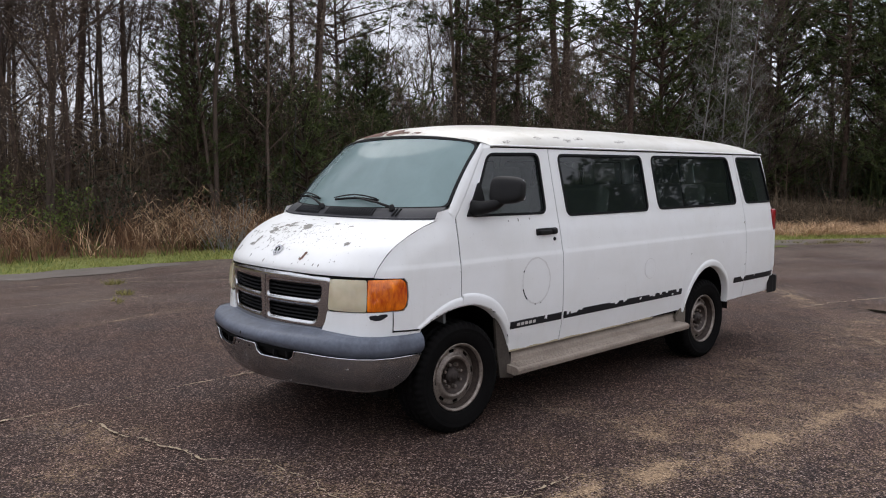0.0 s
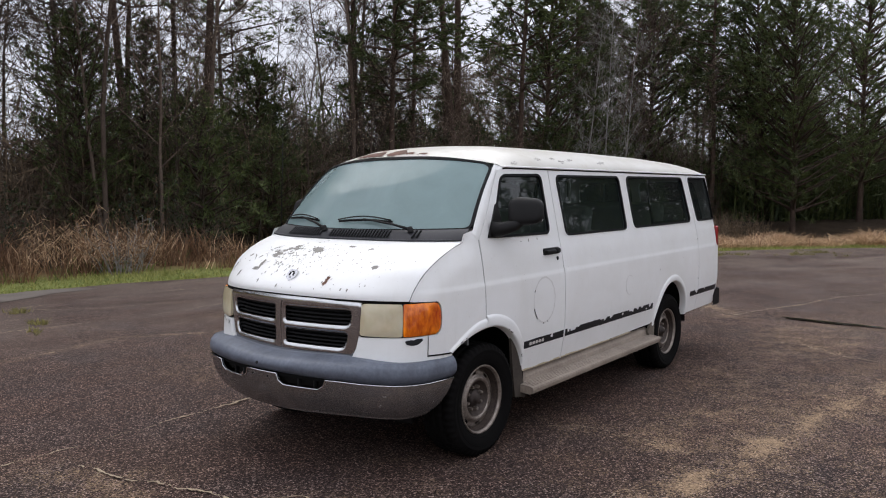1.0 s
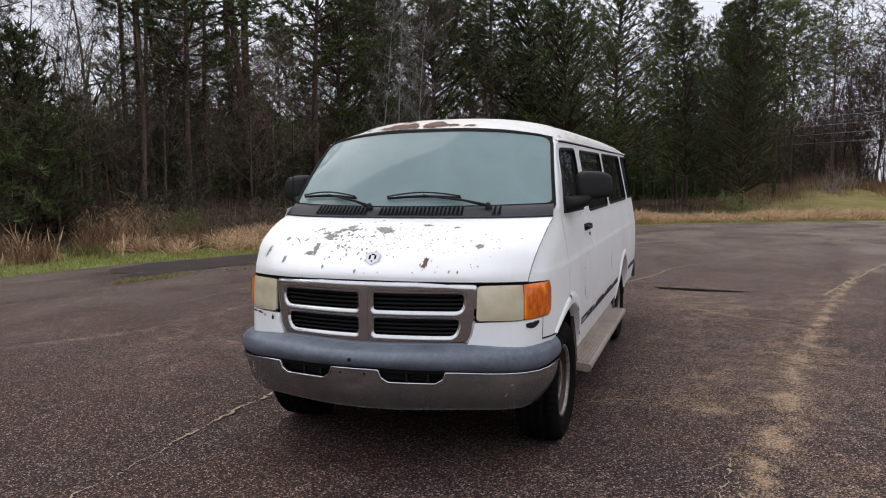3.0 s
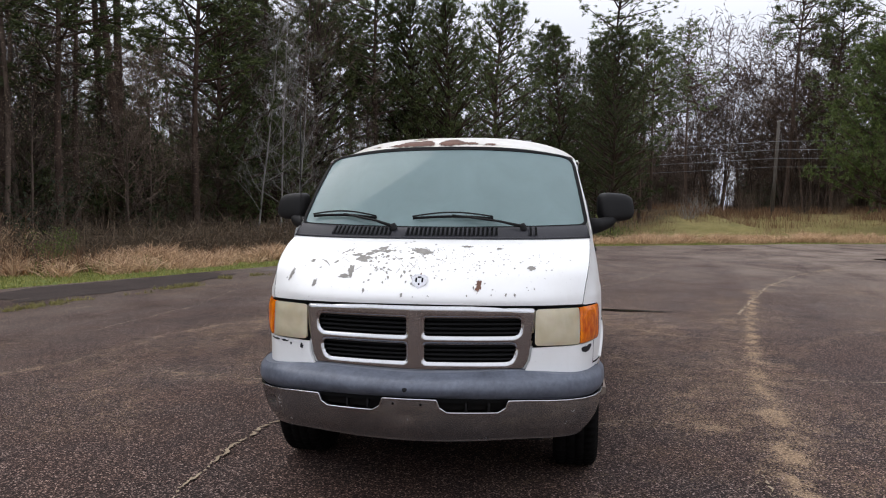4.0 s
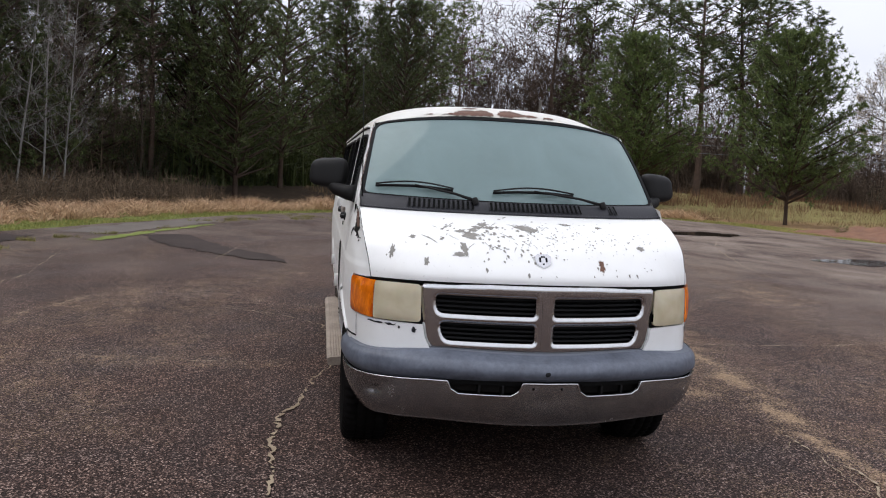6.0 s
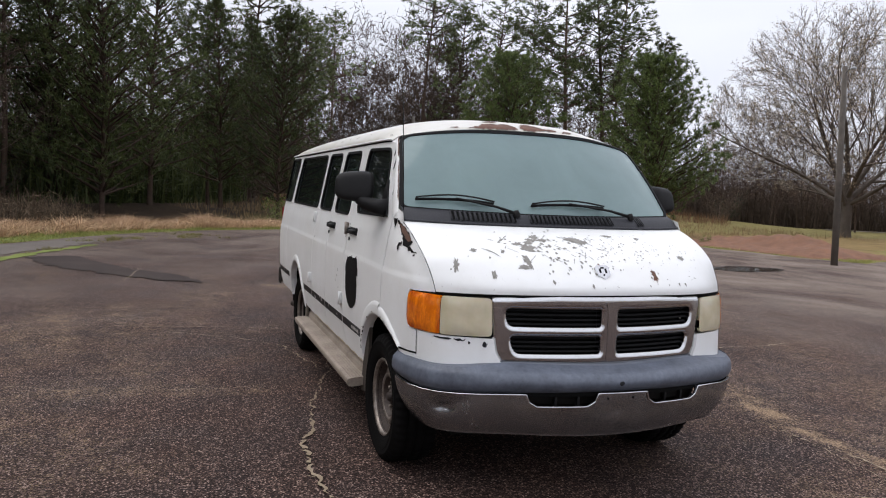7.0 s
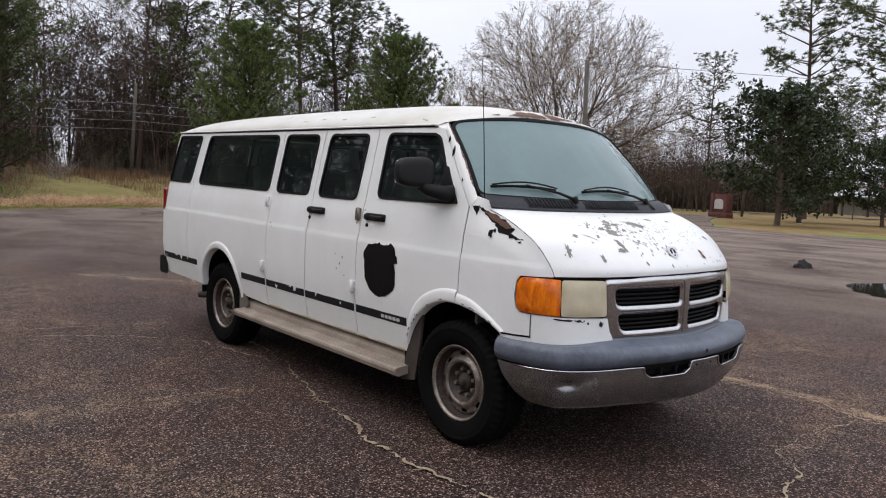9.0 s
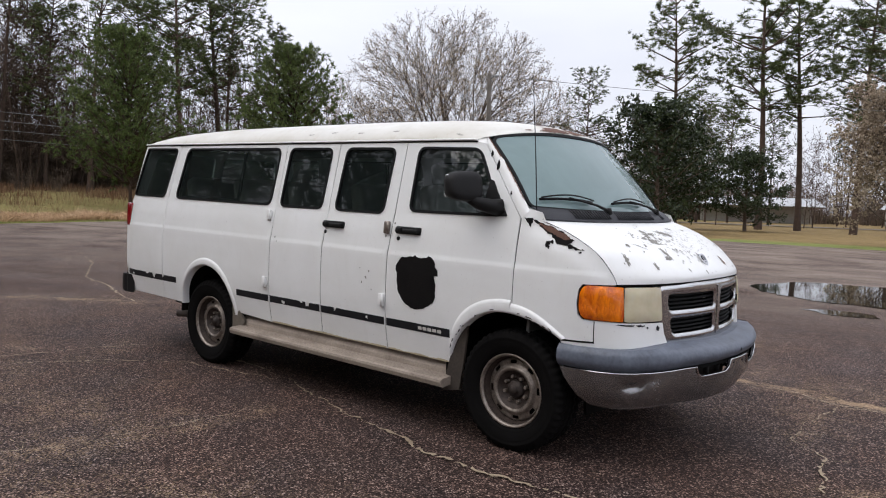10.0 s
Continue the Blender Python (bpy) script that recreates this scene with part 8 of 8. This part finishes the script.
for i in range(118):
    x = rnd.uniform(-14, 60)
    if x < 10 and rnd.random() < 0.4:
        continue
    deep = abs(rnd.gauss(0, 13)) + 1.5
    y = edge_y(x) + deep
    if not free(x, y, 1.3):
        continue
    pine = rnd.random() < (0.07 if x < 11 else 0.40)
    kind = rnd.choice(TALL[:3]) if pine else rnd.choice(BARE[:4] + [BARE[3], BARE[1]])
    put(kind, x, y, rnd.uniform(0.8, 1.2) if x < 38 else rnd.uniform(0.65, 0.9), rnd.uniform(0, 360), rnd.uniform(-2, 2))
for i in range(34):
    x = rnd.uniform(-12, 10)
    put(rnd.choice(BARE[:3]), x, edge_y(x) + rnd.uniform(1.5, 26), rnd.uniform(0.75, 1.15), rnd.uniform(0, 360), rnd.uniform(-2, 2))
for i in range(58):
    x = rnd.uniform(-12, 64)
    y = edge_y(x) + rnd.uniform(0.2, 7) * (1 if x < 30 else 1.3)
    put(rnd.choice(BRUSH if x > 13 else BRUSH[:2]), x, y, rnd.uniform(0.7, 1.35), rnd.uniform(0, 360))
for i in range(22):
    x = rnd.uniform(9, 60)
    put(SAPLING, x, edge_y(x) + rnd.uniform(0.8, 10), rnd.uniform(0.7, 1.5), rnd.uniform(0, 360))
for i in range(16):
    x = rnd.uniform(-10, 55)
    put(BARE[4], x, edge_y(x) + rnd.uniform(0.5, 4), rnd.uniform(0.6, 0.95), rnd.uniform(0, 360))

# farther woods, from east round to south
for i in range(60):
    az = rnd.uniform(-34, 2)
    x, y = spot(az, rnd.uniform(80, 112))
    put(rnd.choice(TALL) if rnd.random() < 0.10 else rnd.choice(HAZE), x, y, rnd.uniform(1.25, 1.7), rnd.uniform(0, 360))
for i in range(15):
    x, y = spot(rnd.uniform(-19, -9), rnd.uniform(78, 100))
    put(rnd.choice(HAZE), x, y, rnd.uniform(1.45, 1.8), rnd.uniform(0, 360))
for i in range(66):
    az = rnd.uniform(-62, -31)
    x, y = spot(az, rnd.uniform(80, 108))
    put(rnd.choice(HAZE), x, y, rnd.uniform(0.75, 1.15) if az < -36 else rnd.uniform(0.95, 1.35), rnd.uniform(0, 360))
for i in range(18):
    az = rnd.uniform(-60, 0)
    x, y = spot(az, rnd.uniform(74, 88))
    put(rnd.choice(BRUSH), x, y, rnd.uniform(0.9, 1.7), rnd.uniform(0, 360))
for i in range(52):
    az = rnd.uniform(-96, -58)
    x, y = spot(az, rnd.uniform(84, 128))
    put(rnd.choice(HAZE + HAZE + TALL[:1]), x, y, rnd.uniform(0.8, 1.35), rnd.uniform(0, 360))
# the side behind the walk, seen only in the glass
for i in range(18):
    az = rnd.uniform(98, 262)
    x, y = spot(az, rnd.uniform(46, 70))
    put(rnd.choice(BARE[:3] + TALL), x, y, rnd.uniform(0.9, 1.2), rnd.uniform(0, 360))


# thick far woods between and behind the trees, too many stems to count
def thicket(name, label, rows, count, lo, hi, width, material, seed):
    g = Growth(seed)
    for _ in range(count):
        (x0, y0), (x1, y1), deep = g.r.choice(rows)
        t = g.r.random()
        nx, ny = (y0 - y1), (x1 - x0)
        ln = math.hypot(nx, ny)
        k = g.r.uniform(0, deep)
        x, y = x0 + (x1 - x0) * t - nx / ln * -k, y0 + (y1 - y0) * t - ny / ln * -k
        h = g.r.uniform(lo, hi) * (0.6 + 0.4 * g.r.random())
        foot, rise = Vector((x, y, -0.3)), Vector((g.r.uniform(-0.16, 0.16) * h, g.r.uniform(-0.16, 0.16) * h, h))
        g.blade(foot, rise, g.r.uniform(0.5, 1.0) * width)
        for _ in range(5):
            p = foot + rise * g.r.uniform(0.15, 0.9)
            g.blade(p, g.way(0.55) * g.r.uniform(0.10, 0.28) * (h + 1.5), width * g.r.uniform(0.35, 0.8))
    ob = mesh_object(name, g.mesh(name), material, None, "", False)
    return tagged(ob, label, "woods", kind="stuff")


north_rows = [((-18, 18.5), (8, 18.5), 22), ((8, 18.5), (24, 17.5), 22), ((24, 17.5), (40, 10), 22), ((40, 10), (64, -1), 22)]
thicket("undergrowth", "dark tangle of stems under the trees", north_rows, 22000, 1.2, 6.0, 0.085, LEAF_BRUSH, 61)
edge_rows = [((13, 13.2), (24, 9.6), 6), ((24, 9.6), (33, 5.4), 7)]
thicket("undergrowth", "low dark tangle at the foot of the pines", edge_rows, 6000, 0.5, 1.7, 0.05, LEAF_BRUSH, 67)
pine_rows = [((12, 22), (26, 20.5), 18), ((26, 20.5), (40, 12), 20), ((38, 8), (60, -4), 22)]
thicket("undergrowth", "dark young evergreens massed under the pines", pine_rows, 13000, 2.0, 9.0, 0.16, NEEDLE, 65)
haze_rows = [((-26, 20), (12, 20), 26), ((12, 24), (30, 24), 16)]
thicket("leafless_woods", "grey-brown haze of thin leafless stems in the woods", haze_rows, 12000, 3.0, 8.0, 0.05, WOODS, 66)
east_rows = [((88, 10), (92, -20), 24), ((92, -20), (78, -48), 24)]
thicket("far_woods", "distant grey-brown woods", east_rows, 22000, 2.0, 14.0, 0.15, WOODS, 62)
low_rows = [((78, -48), (58, -76), 24), ((58, -76), (40, -96), 20)]
thicket("far_woods", "low distant brush behind the field", low_rows, 15000, 1.5, 9.5, 0.13, WOODS, 64)
south_rows = [((60, -96), (24, -136), 26), ((24, -136), (-30, -150), 26)]
thicket("far_woods", "distant grey-brown woods beyond the road", south_rows, 12000, 2.0, 9.0, 0.16, WOODS, 63)


# ---- grasses ----
def lot_edge_points(step, x_lo, x_hi, y_lo):
    pts = resample(LOT, step)
    return [p for p in pts if x_lo < p[0] < x_hi and p[1] > y_lo]


def grass_band(name, label, count, d0, d1, h0, h1, width, material, seed, rule, lean=0.5, clump=0.0):
    """Blades in a strip beside the pavement, d0 to d1 metres off its edge."""
    g = Growth(seed)
    r = g.r
    left = count
    bx, by = np.random.RandomState(seed).uniform((-16, -22), (37, 18), (count * 8, 2)).T
    bd = near_line(bx, by, LOT_NEAR)
    keep = (bd > d0) & (bd < d1) & ~inside(LOT, bx, by)
    for x, y in zip(bx[keep].tolist(), by[keep].tolist()):
        if left <= 0:
            break
        if not rule(x, y, r):
            continue
        if clump and noise.noise(Vector((x * 0.9, y * 0.9, seed))) < clump * r.random():
            continue
        z = ground_z(x, y)
        for _ in range(6):
            left -= 1
            h = r.uniform(h0, h1) * (0.75 + 0.5 * noise.noise(Vector((x * 0.5, y * 0.5, 9))))
            q = Vector((x + r.gauss(0, 0.08), y + r.gauss(0, 0.08), z - 0.02))
            d2 = Vector((r.gauss(0, lean), r.gauss(0, lean), 1)).normalized() * h
            if h > 0.3:
                mid = q + d2 * 0.6
                s = d2.cross(g.way()).normalized() * width * 0.5
                e = mid + (d2 * 0.5 + Vector((r.gauss(0, lean), r.gauss(0, lean), -0.15)) * h * 0.5)
                b = len(g.v)
                g.v += [q - s, q + s, mid + s, mid - s, e]
                g.f += [(b, b + 1, b + 2, b + 3), (b + 3, b + 2, b + 4)]
            else:
                g.blade(q, d2, width)
    ob = mesh_object(name, g.mesh(name), material, None, "", False)
    return tagged(ob, label, "grass", kind="stuff")


LOT_NEAR = [p for p in LOT if p[0] > -35 and p[1] > -22.5]
grass_band("green_grass", "short green grass along the pavement edge", 62000, -0.2, 2.9, 0.06, 0.20, 0.028, GRASS, 71, lambda x, y, r: True, 0.6)
grass_band("tall_dead_grass", "tall tan and brown dead grass beyond the verge", 15000, 2.2, 6.4, 0.3, 1.30, 0.018, STRAW_RED, 72, lambda x, y, r: x < 13 and y > 8 and noise.noise(Vector((x * 0.7, y * 0.7, 2))) > -0.30, 0.30, 0.42)
grass_band("green_weeds", "low green weeds among the dead grass", 7000, 1.9, 4.8, 0.15, 0.55, 0.022, GREEN_BUSH, 76, lambda x, y, r: x < 15 and y > 8, 0.30, 0.42)
grass_band("seed_heads", "pale dry seed stalks standing in the dead grass", 2600, 2.4, 5.0, 0.5, 1.40, 0.022, STRAW, 73, lambda x, y, r: x < 11 and y > 8 and noise.noise(Vector((x * 0.7, y * 0.7, 2))) > 0.0, 0.30, 0.55)
grass_band("straw_bank", "low bank of pale dead grass behind the green verge", 46000, 1.5, 3.9, 0.22, 0.78, 0.026, STRAW, 74, lambda x, y, r: x > 11 and y > -19 and noise.noise(Vector((x * 1.1, y * 1.1, 5))) > -0.22, 0.8, -0.25)
grass_band("brown_weeds", "brown weeds in the ditch beyond the verge", 9000, 3.4, 10.0, 0.3, 0.8, 0.03, STRAW_RED, 75, lambda x, y, r: x > 14 and y > -21, 0.4, 0.1)


def field_grass(name, label, count, x0, x1, y0, y1, h0, h1, width, material, seed, low):
    """Tufts of dead grass standing over the open field."""
    g = Growth(seed)
    r = g.r
    while count > 0:
        x, y = r.uniform(x0, x1), r.uniform(y0, y1)
        if y > edge_y(x) - 1.0 or noise.noise(Vector((x * 0.16, y * 0.16, seed))) < low:
            continue
        if inside(LOT, np.array([x]), np.array([y]))[0]:
            continue
        z = ground_z(x, y)
        for _ in range(7):
            count -= 1
            g.blade(Vector((x + r.gauss(0, 0.22), y + r.gauss(0, 0.22), z - 0.6)), Vector((r.gauss(0, 0.25), r.gauss(0, 0.25), 0.6 + r.uniform(h0, h1))), width * r.uniform(0.7, 1.4))
    ob = mesh_object(name, g.mesh(name), material, None, "", False)
    return tagged(ob, label, "grass", kind="stuff")


field_grass("field_grass", "dead straw grass over the open field", 22000, 34, 78, -44, 2, 0.15, 0.55, 0.05, FIELD, 81, -0.15)
field_grass("field_grass", "red-brown weeds at the foot of the far woods", 14000, 50, 86, -48, -4, 0.3, 0.95, 0.07, STRAW_RED, 82, 0.02)

# ---- things round the lot ----
def utility_pole(x, y, height, radius, lean, turn, label):
    root = empty("utility_pole", label, "pole", "utility poles", pose(x, y, ground_z(x, y) - 0.1, lean, 0, turn))
    part("shaft", tube(bmesh.new(), [(0, 0, 0), (0, 0, height * 0.5), (0, 0, height)], [radius, radius * 0.9, radius * 0.78], 12), POLE_WOOD, root)
    return root


pole_a = utility_pole(13.8, -17.35, 6.3, 0.105, 1.0, 140, "weathered wooden utility pole at the pavement edge")
part("lamp_arm", tube(bmesh.new(), [(0, 0, 6.05), (0.22, 0.06, 6.16), (0.45, 0.12, 6.18)], 0.016, 8), WIRE, pole_a)
part("lamp_head", boxed((0.26, 0.16, 0.09), pose(0.55, 0.15, 6.14), 0.04, 3), ROOFING, pole_a, "small grey area lamp")
pole_b = utility_pole(66, -19.0, 8.5, 0.16, 3, 20, "grey wooden utility pole by the woods")
pole_c = utility_pole(31, -62, 7.0, 0.13, -3, 60, "thin wooden utility pole behind the sign")
for i in range(4):
    z = 5.4 + i * 0.75
    a, b = Vector((66, -19, z)), Vector((35, -100, z + 2.0))
    c = Vector((75, 30, z + 0.3))
    pts = [a.lerp(b, t / 16) + Vector((0, 0, -1.4 * math.sin(math.pi * t / 16))) for t in range(17)]
    pts = [c.lerp(a, t / 12) + Vector((0, 0, -0.8 * math.sin(math.pi * t / 12))) for t in range(12)] + pts
    tagged(mesh_object("overhead_wire", tube(bmesh.new(), pts, 0.020, 5), WIRE), "thin overhead wire between poles", "wire", "overhead wires")
pts = [Vector((13.8, -17.35, 6.1)).lerp(Vector((-20, -75, 9.5)), t / 14) + Vector((0, 0, -1.1 * math.sin(math.pi * t / 14))) for t in range(15)]
tagged(mesh_object("overhead_wire", tube(bmesh.new(), pts, 0.010, 5), WIRE), "thin overhead wire between poles", "wire", "overhead wires")

# brick sign on the lawn
sign_root = empty("brick_sign", "dark red brick sign with a white arched panel on the lawn", "sign", m=pose(28.7, -54.0, ground_z(28.7, -54.0), 0, 0, -28))
part("plinth", boxed((2.5, 0.7, 0.45), pose(0, 0, 0.2), 0.03), BRICK_RED, sign_root)
part("pier", boxed((0.42, 0.55, 1.75), pose(-0.95, 0, 1.1), 0.02), BRICK_RED, sign_root)
part("pier", boxed((0.42, 0.55, 1.75), pose(0.95, 0, 1.1), 0.02), BRICK_RED, sign_root)
part("sign_back", boxed((1.6, 0.35, 1.55), pose(0, 0.02, 1.15), 0.02), BRICK_RED, sign_root)
arch = [(-0.62, 0.72), (0.62, 0.72), (0.62, 1.28)] + [(0.62 * math.cos(radians(a)), 1.28 + 0.27 * math.sin(radians(a))) for a in range(15, 180, 15)] + [(-0.62, 1.28)]
for side_sign in (1, -1):
    part("sign_panel", sheet(arch, [], lambda u, v: Vector((u, side_sign * 0.20, v)), 0.3, 0.03, (0, side_sign, 0), 0.03, True, 0.2), SIGN_WHITE, sign_root, "white arched panel")

# dark rag lying on the lot
bm = bmesh.new()
bmesh.ops.create_icosphere(bm, subdivisions=4, radius=1.0)
for v in bm.verts:
    c = v.co.copy()
    k = 1 + 0.35 * noise.noise(c * 2.1) + 0.15 * noise.noise(c * 5.0)
    flat = 0.10 * max(0.0, 1 - c.z * 1.6)
    v.co = Vector((c.x * (0.26 + flat) * k, c.y * (0.17 + flat) * k, max(-0.0, c.z) * 0.19 * k + 0.012 * noise.noise(c * 9)))
tagged(mesh_object("crumpled_rag", bm, CLOTH_BLACK), "crumpled black rag lying on the asphalt", "rag").matrix_basis = pose(4.4, -13.8, 0.008, 0, 0, 35) @ Matrix.Diagonal((0.55, 0.55, 0.95, 1.0))


def flat_patch(name, label, category, loop, z, material, seed, step, amp, kind="structure"):
    pts = ragged(loop, step, amp, seed)
    ob = mesh_object(name, sheet(pts, [], lambda u, v: Vector((u, v, z)), 0.6, 0.0, (0, 0, 1), 0, True, step), material)
    return tagged(ob, label, category, kind=kind)


flat_patch("puddle", "shallow puddle of rain water on the lot", "water", [(2.5, -11.2), (1.7, -9.9), (0.9, -9.5), (-0.6, -9.2), (-3.0, -9.3), (-5.0, -10.2), (-4.6, -12.6), (-2.0, -13.6), (0.6, -13.4), (1.9, -13.2)], 0.012, WATER, 1, 0.35, 0.12)
flat_patch("puddle", "small puddle by the larger one", "water", [(0.6, -8.0), (0.1, -7.6), (-0.5, -7.8), (-0.4, -8.2), (0.3, -8.3)], 0.012, WATER, 2, 0.2, 0.05)
flat_patch("puddle", "dark wet patch on the lot", "water", [(7.42, -1.0), (7.25, -1.2), (7.16, -2.0), (7.15, -2.5), (7.26, -2.2), (7.34, -1.6)], 0.012, WATER, 3, 0.2, 0.03)
flat_patch("puddle", "long dark puddle near the far edge of the lot", "water", [(21.5, -10.5), (22.5, -13.5), (21.6, -14.6), (20.2, -13.4), (20.4, -11.0)], 0.012, WATER, 4, 0.4, 0.12)
flat_patch("puddle", "long dark puddle near the pole", "water", [(12.4, -11.0), (13.0, -12.6), (12.4, -13.8), (11.6, -13.2), (11.4, -11.6)], 0.012, WATER, 5, 0.4, 0.12)
flat_patch("puddle", "small dark puddle on the lot", "water", [(8.4, -13.6), (8.0, -14.6), (7.4, -14.6), (7.6, -13.8)], 0.012, WATER, 6, 0.3, 0.08)
flat_patch("concrete_patch", "pale worn concrete at the edge of the lot", "pavement", [(-2.6, 10.2), (0.4, 9.6), (3.2, 10.3), (3.0, 10.9), (0.4, 10.8), (-2.5, 10.8)], 0.010, CONCRETE, 7, 0.4, 0.15)
flat_patch("concrete_patch", "pale worn concrete in the lot", "pavement", [(13.0, 5.9), (15.4, 5.0), (18.4, 4.0), (19.4, 4.6), (16.4, 6.1), (13.4, 7.0)], 0.010, CONCRETE, 8, 0.4, 0.15)
flat_patch("weed_strip", "low weeds growing in a joint of the pavement", "weeds", [(11.5, 5.5), (14.0, 4.9), (17.0, 4.0), (17.1, 4.25), (14.1, 5.2), (11.6, 5.8)], 0.014, TURF, 9, 0.3, 0.08)


def mound_z(x, y):
    rise = 0.62 * math.exp(-((x - 20.6) / 2.4) ** 2 - ((y + 22.4) / 1.1) ** 2) + 0.34 * math.exp(-((x - 24.0) / 1.6) ** 2 - ((y + 21.6) / 0.9) ** 2) + 0.25 * math.exp(-((x - 17.8) / 1.0) ** 2 - ((y + 21.0) / 0.8) ** 2)
    return rise * (1 + 0.5 * noise.noise(Vector((x * 1.1, y * 1.1, 4)))) + 0.10 * noise.noise(Vector((x * 2.3, y * 2.3, 7)))


def mound_map(u, v):
    x, y = 16.0 + 11.5 * u, -24.6 + 5.2 * v
    edge = min(u, 1 - u, v, 1 - v)
    return Vector((x, y, mound_z(x, y) + 0.04 - 0.30 * smooth01(1 - edge * 9)))


mound = mesh_object("earth_mound", grid_loft(mound_map, [i / 46 for i in range(47)], [j / 24 for j in range(25)], (0, 0, 1)), EARTH)
tagged(mound, "low mound of bare red earth by the pole", "earth", kind="structure")
# the road and houses beyond the lawn
flat_patch("far_road", "pale road beyond the lawn", "road", [(60, -66), (40, -84), (10, -98), (-40, -108), (-40, -102), (10, -92), (40, -79), (58, -63)], 0.03, CONCRETE, 12, 4.0, 0.2)


def house(x, y, turn, w, d, h, roof_h, open_front):
    root = empty("house", "low house with a pale metal roof beyond the road", "house", "far houses", pose(x, y, 0, 0, 0, turn))
    if open_front:
        for px in (-0.46, -0.15, 0.15, 0.46):
            for py in (-0.42, 0.42):
                part("post", boxed((0.25, 0.25, h), pose(px * w, py * d, h / 2), 0.01), SIDING, root)
        part("back_wall", boxed((w * 0.9, 0.2, h), pose(0, d * 0.30, h / 2), 0.01), SIDING, root)
    else:
        part("wall", boxed((w, d, h), pose(0, 0, h / 2), 0.02), SIDING, root)
        for px in (-0.3, 0.0, 0.3):
            win = part("window", boxed((1.2, 0.12, 1.2), pose(px * w, -d / 2, h * 0.55), 0.02), TRIM, root)
    bm = bmesh.new()
    q = [(-w * 0.56, -d * 0.62, h), (w * 0.56, -d * 0.62, h), (w * 0.56, d * 0.62, h), (-w * 0.56, d * 0.62, h), (-w * 0.50, 0, h + roof_h), (w * 0.50, 0, h + roof_h)]
    v = [bm.verts.new(p) for p in q]
    for f in ((0, 1, 5, 4), (2, 3, 4, 5), (1, 2, 5), (3, 0, 4), (3, 2, 1, 0)):
        bm.faces.new([v[i] for i in f])
    part("roof", bm, ROOFING, root, "pale metal roof", False)


house(36, -118, 20, 17, 9, 2.6, 1.3, True)
house(14, -132, 8, 12, 8, 2.6, 1.2, False)
house(62, -112, 40, 12, 8, 2.8, 2.0, False)

# darker patches of newer asphalt near the verge, and weeds in the joints
flat_patch("asphalt_patch", "darker patch of newer asphalt by the verge", "pavement", [(12.4, 8.0), (12.2, 7.1), (9.5, 6.8), (8.2, 7.5), (6.4, 8.2), (7.0, 9.4), (8.6, 9.4)], 0.011, PATCH, 13, 0.25, 0.16)
flat_patch("asphalt_patch", "darker patch of newer asphalt in the lot", "pavement", [(13.2, 5.0), (11.5, 4.4), (9.9, 3.2), (8.7, 1.8), (9.6, 1.9), (11.2, 3.1), (13.6, 4.2)], 0.011, PATCH, 14, 0.22, 0.13)


def joint_weeds(label, pts, count, spread_m, seed):
    """Short grass growing along a joint of the pavement."""
    g = Growth(seed)
    r = g.r
    for _ in range(count):
        i = r.randrange(len(pts) - 1)
        t = r.random()
        x = pts[i][0] + (pts[i + 1][0] - pts[i][0]) * t + r.gauss(0, spread_m)
        y = pts[i][1] + (pts[i + 1][1] - pts[i][1]) * t + r.gauss(0, spread_m)
        if noise.noise(Vector((x * 1.4, y * 1.4, seed))) < 0.12:
            continue
        for _ in range(4):
            g.blade(Vector((x + r.gauss(0, 0.03), y + r.gauss(0, 0.03), 0.0)), Vector((r.gauss(0, 0.04), r.gauss(0, 0.04), r.uniform(0.02, 0.10))), 0.014)
    tagged(mesh_object("joint_weeds", g.mesh("joint_weeds"), WEED, None, "", False), label, "weeds", kind="stuff")


joint_weeds("short yellow-green weeds in a pavement joint", [(5.0, 7.7), (7.8, 7.2), (9.45, 6.7), (11.5, 6.75), (12.4, 6.3), (13.1, 5.6), (16.0, 4.6)], 1500, 0.10, 91)
joint_weeds("small weeds in a crack of the pavement", [(0.98, 8.4), (0.66, 7.1), (0.42, 6.2), (0.36, 5.6)], 420, 0.07, 92)
joint_weeds("weeds spreading from the verge over the pavement", [(18.0, 4.6), (20.5, 3.2), (21.5, 0.8), (23.3, 2.2)], 900, 0.25, 93)
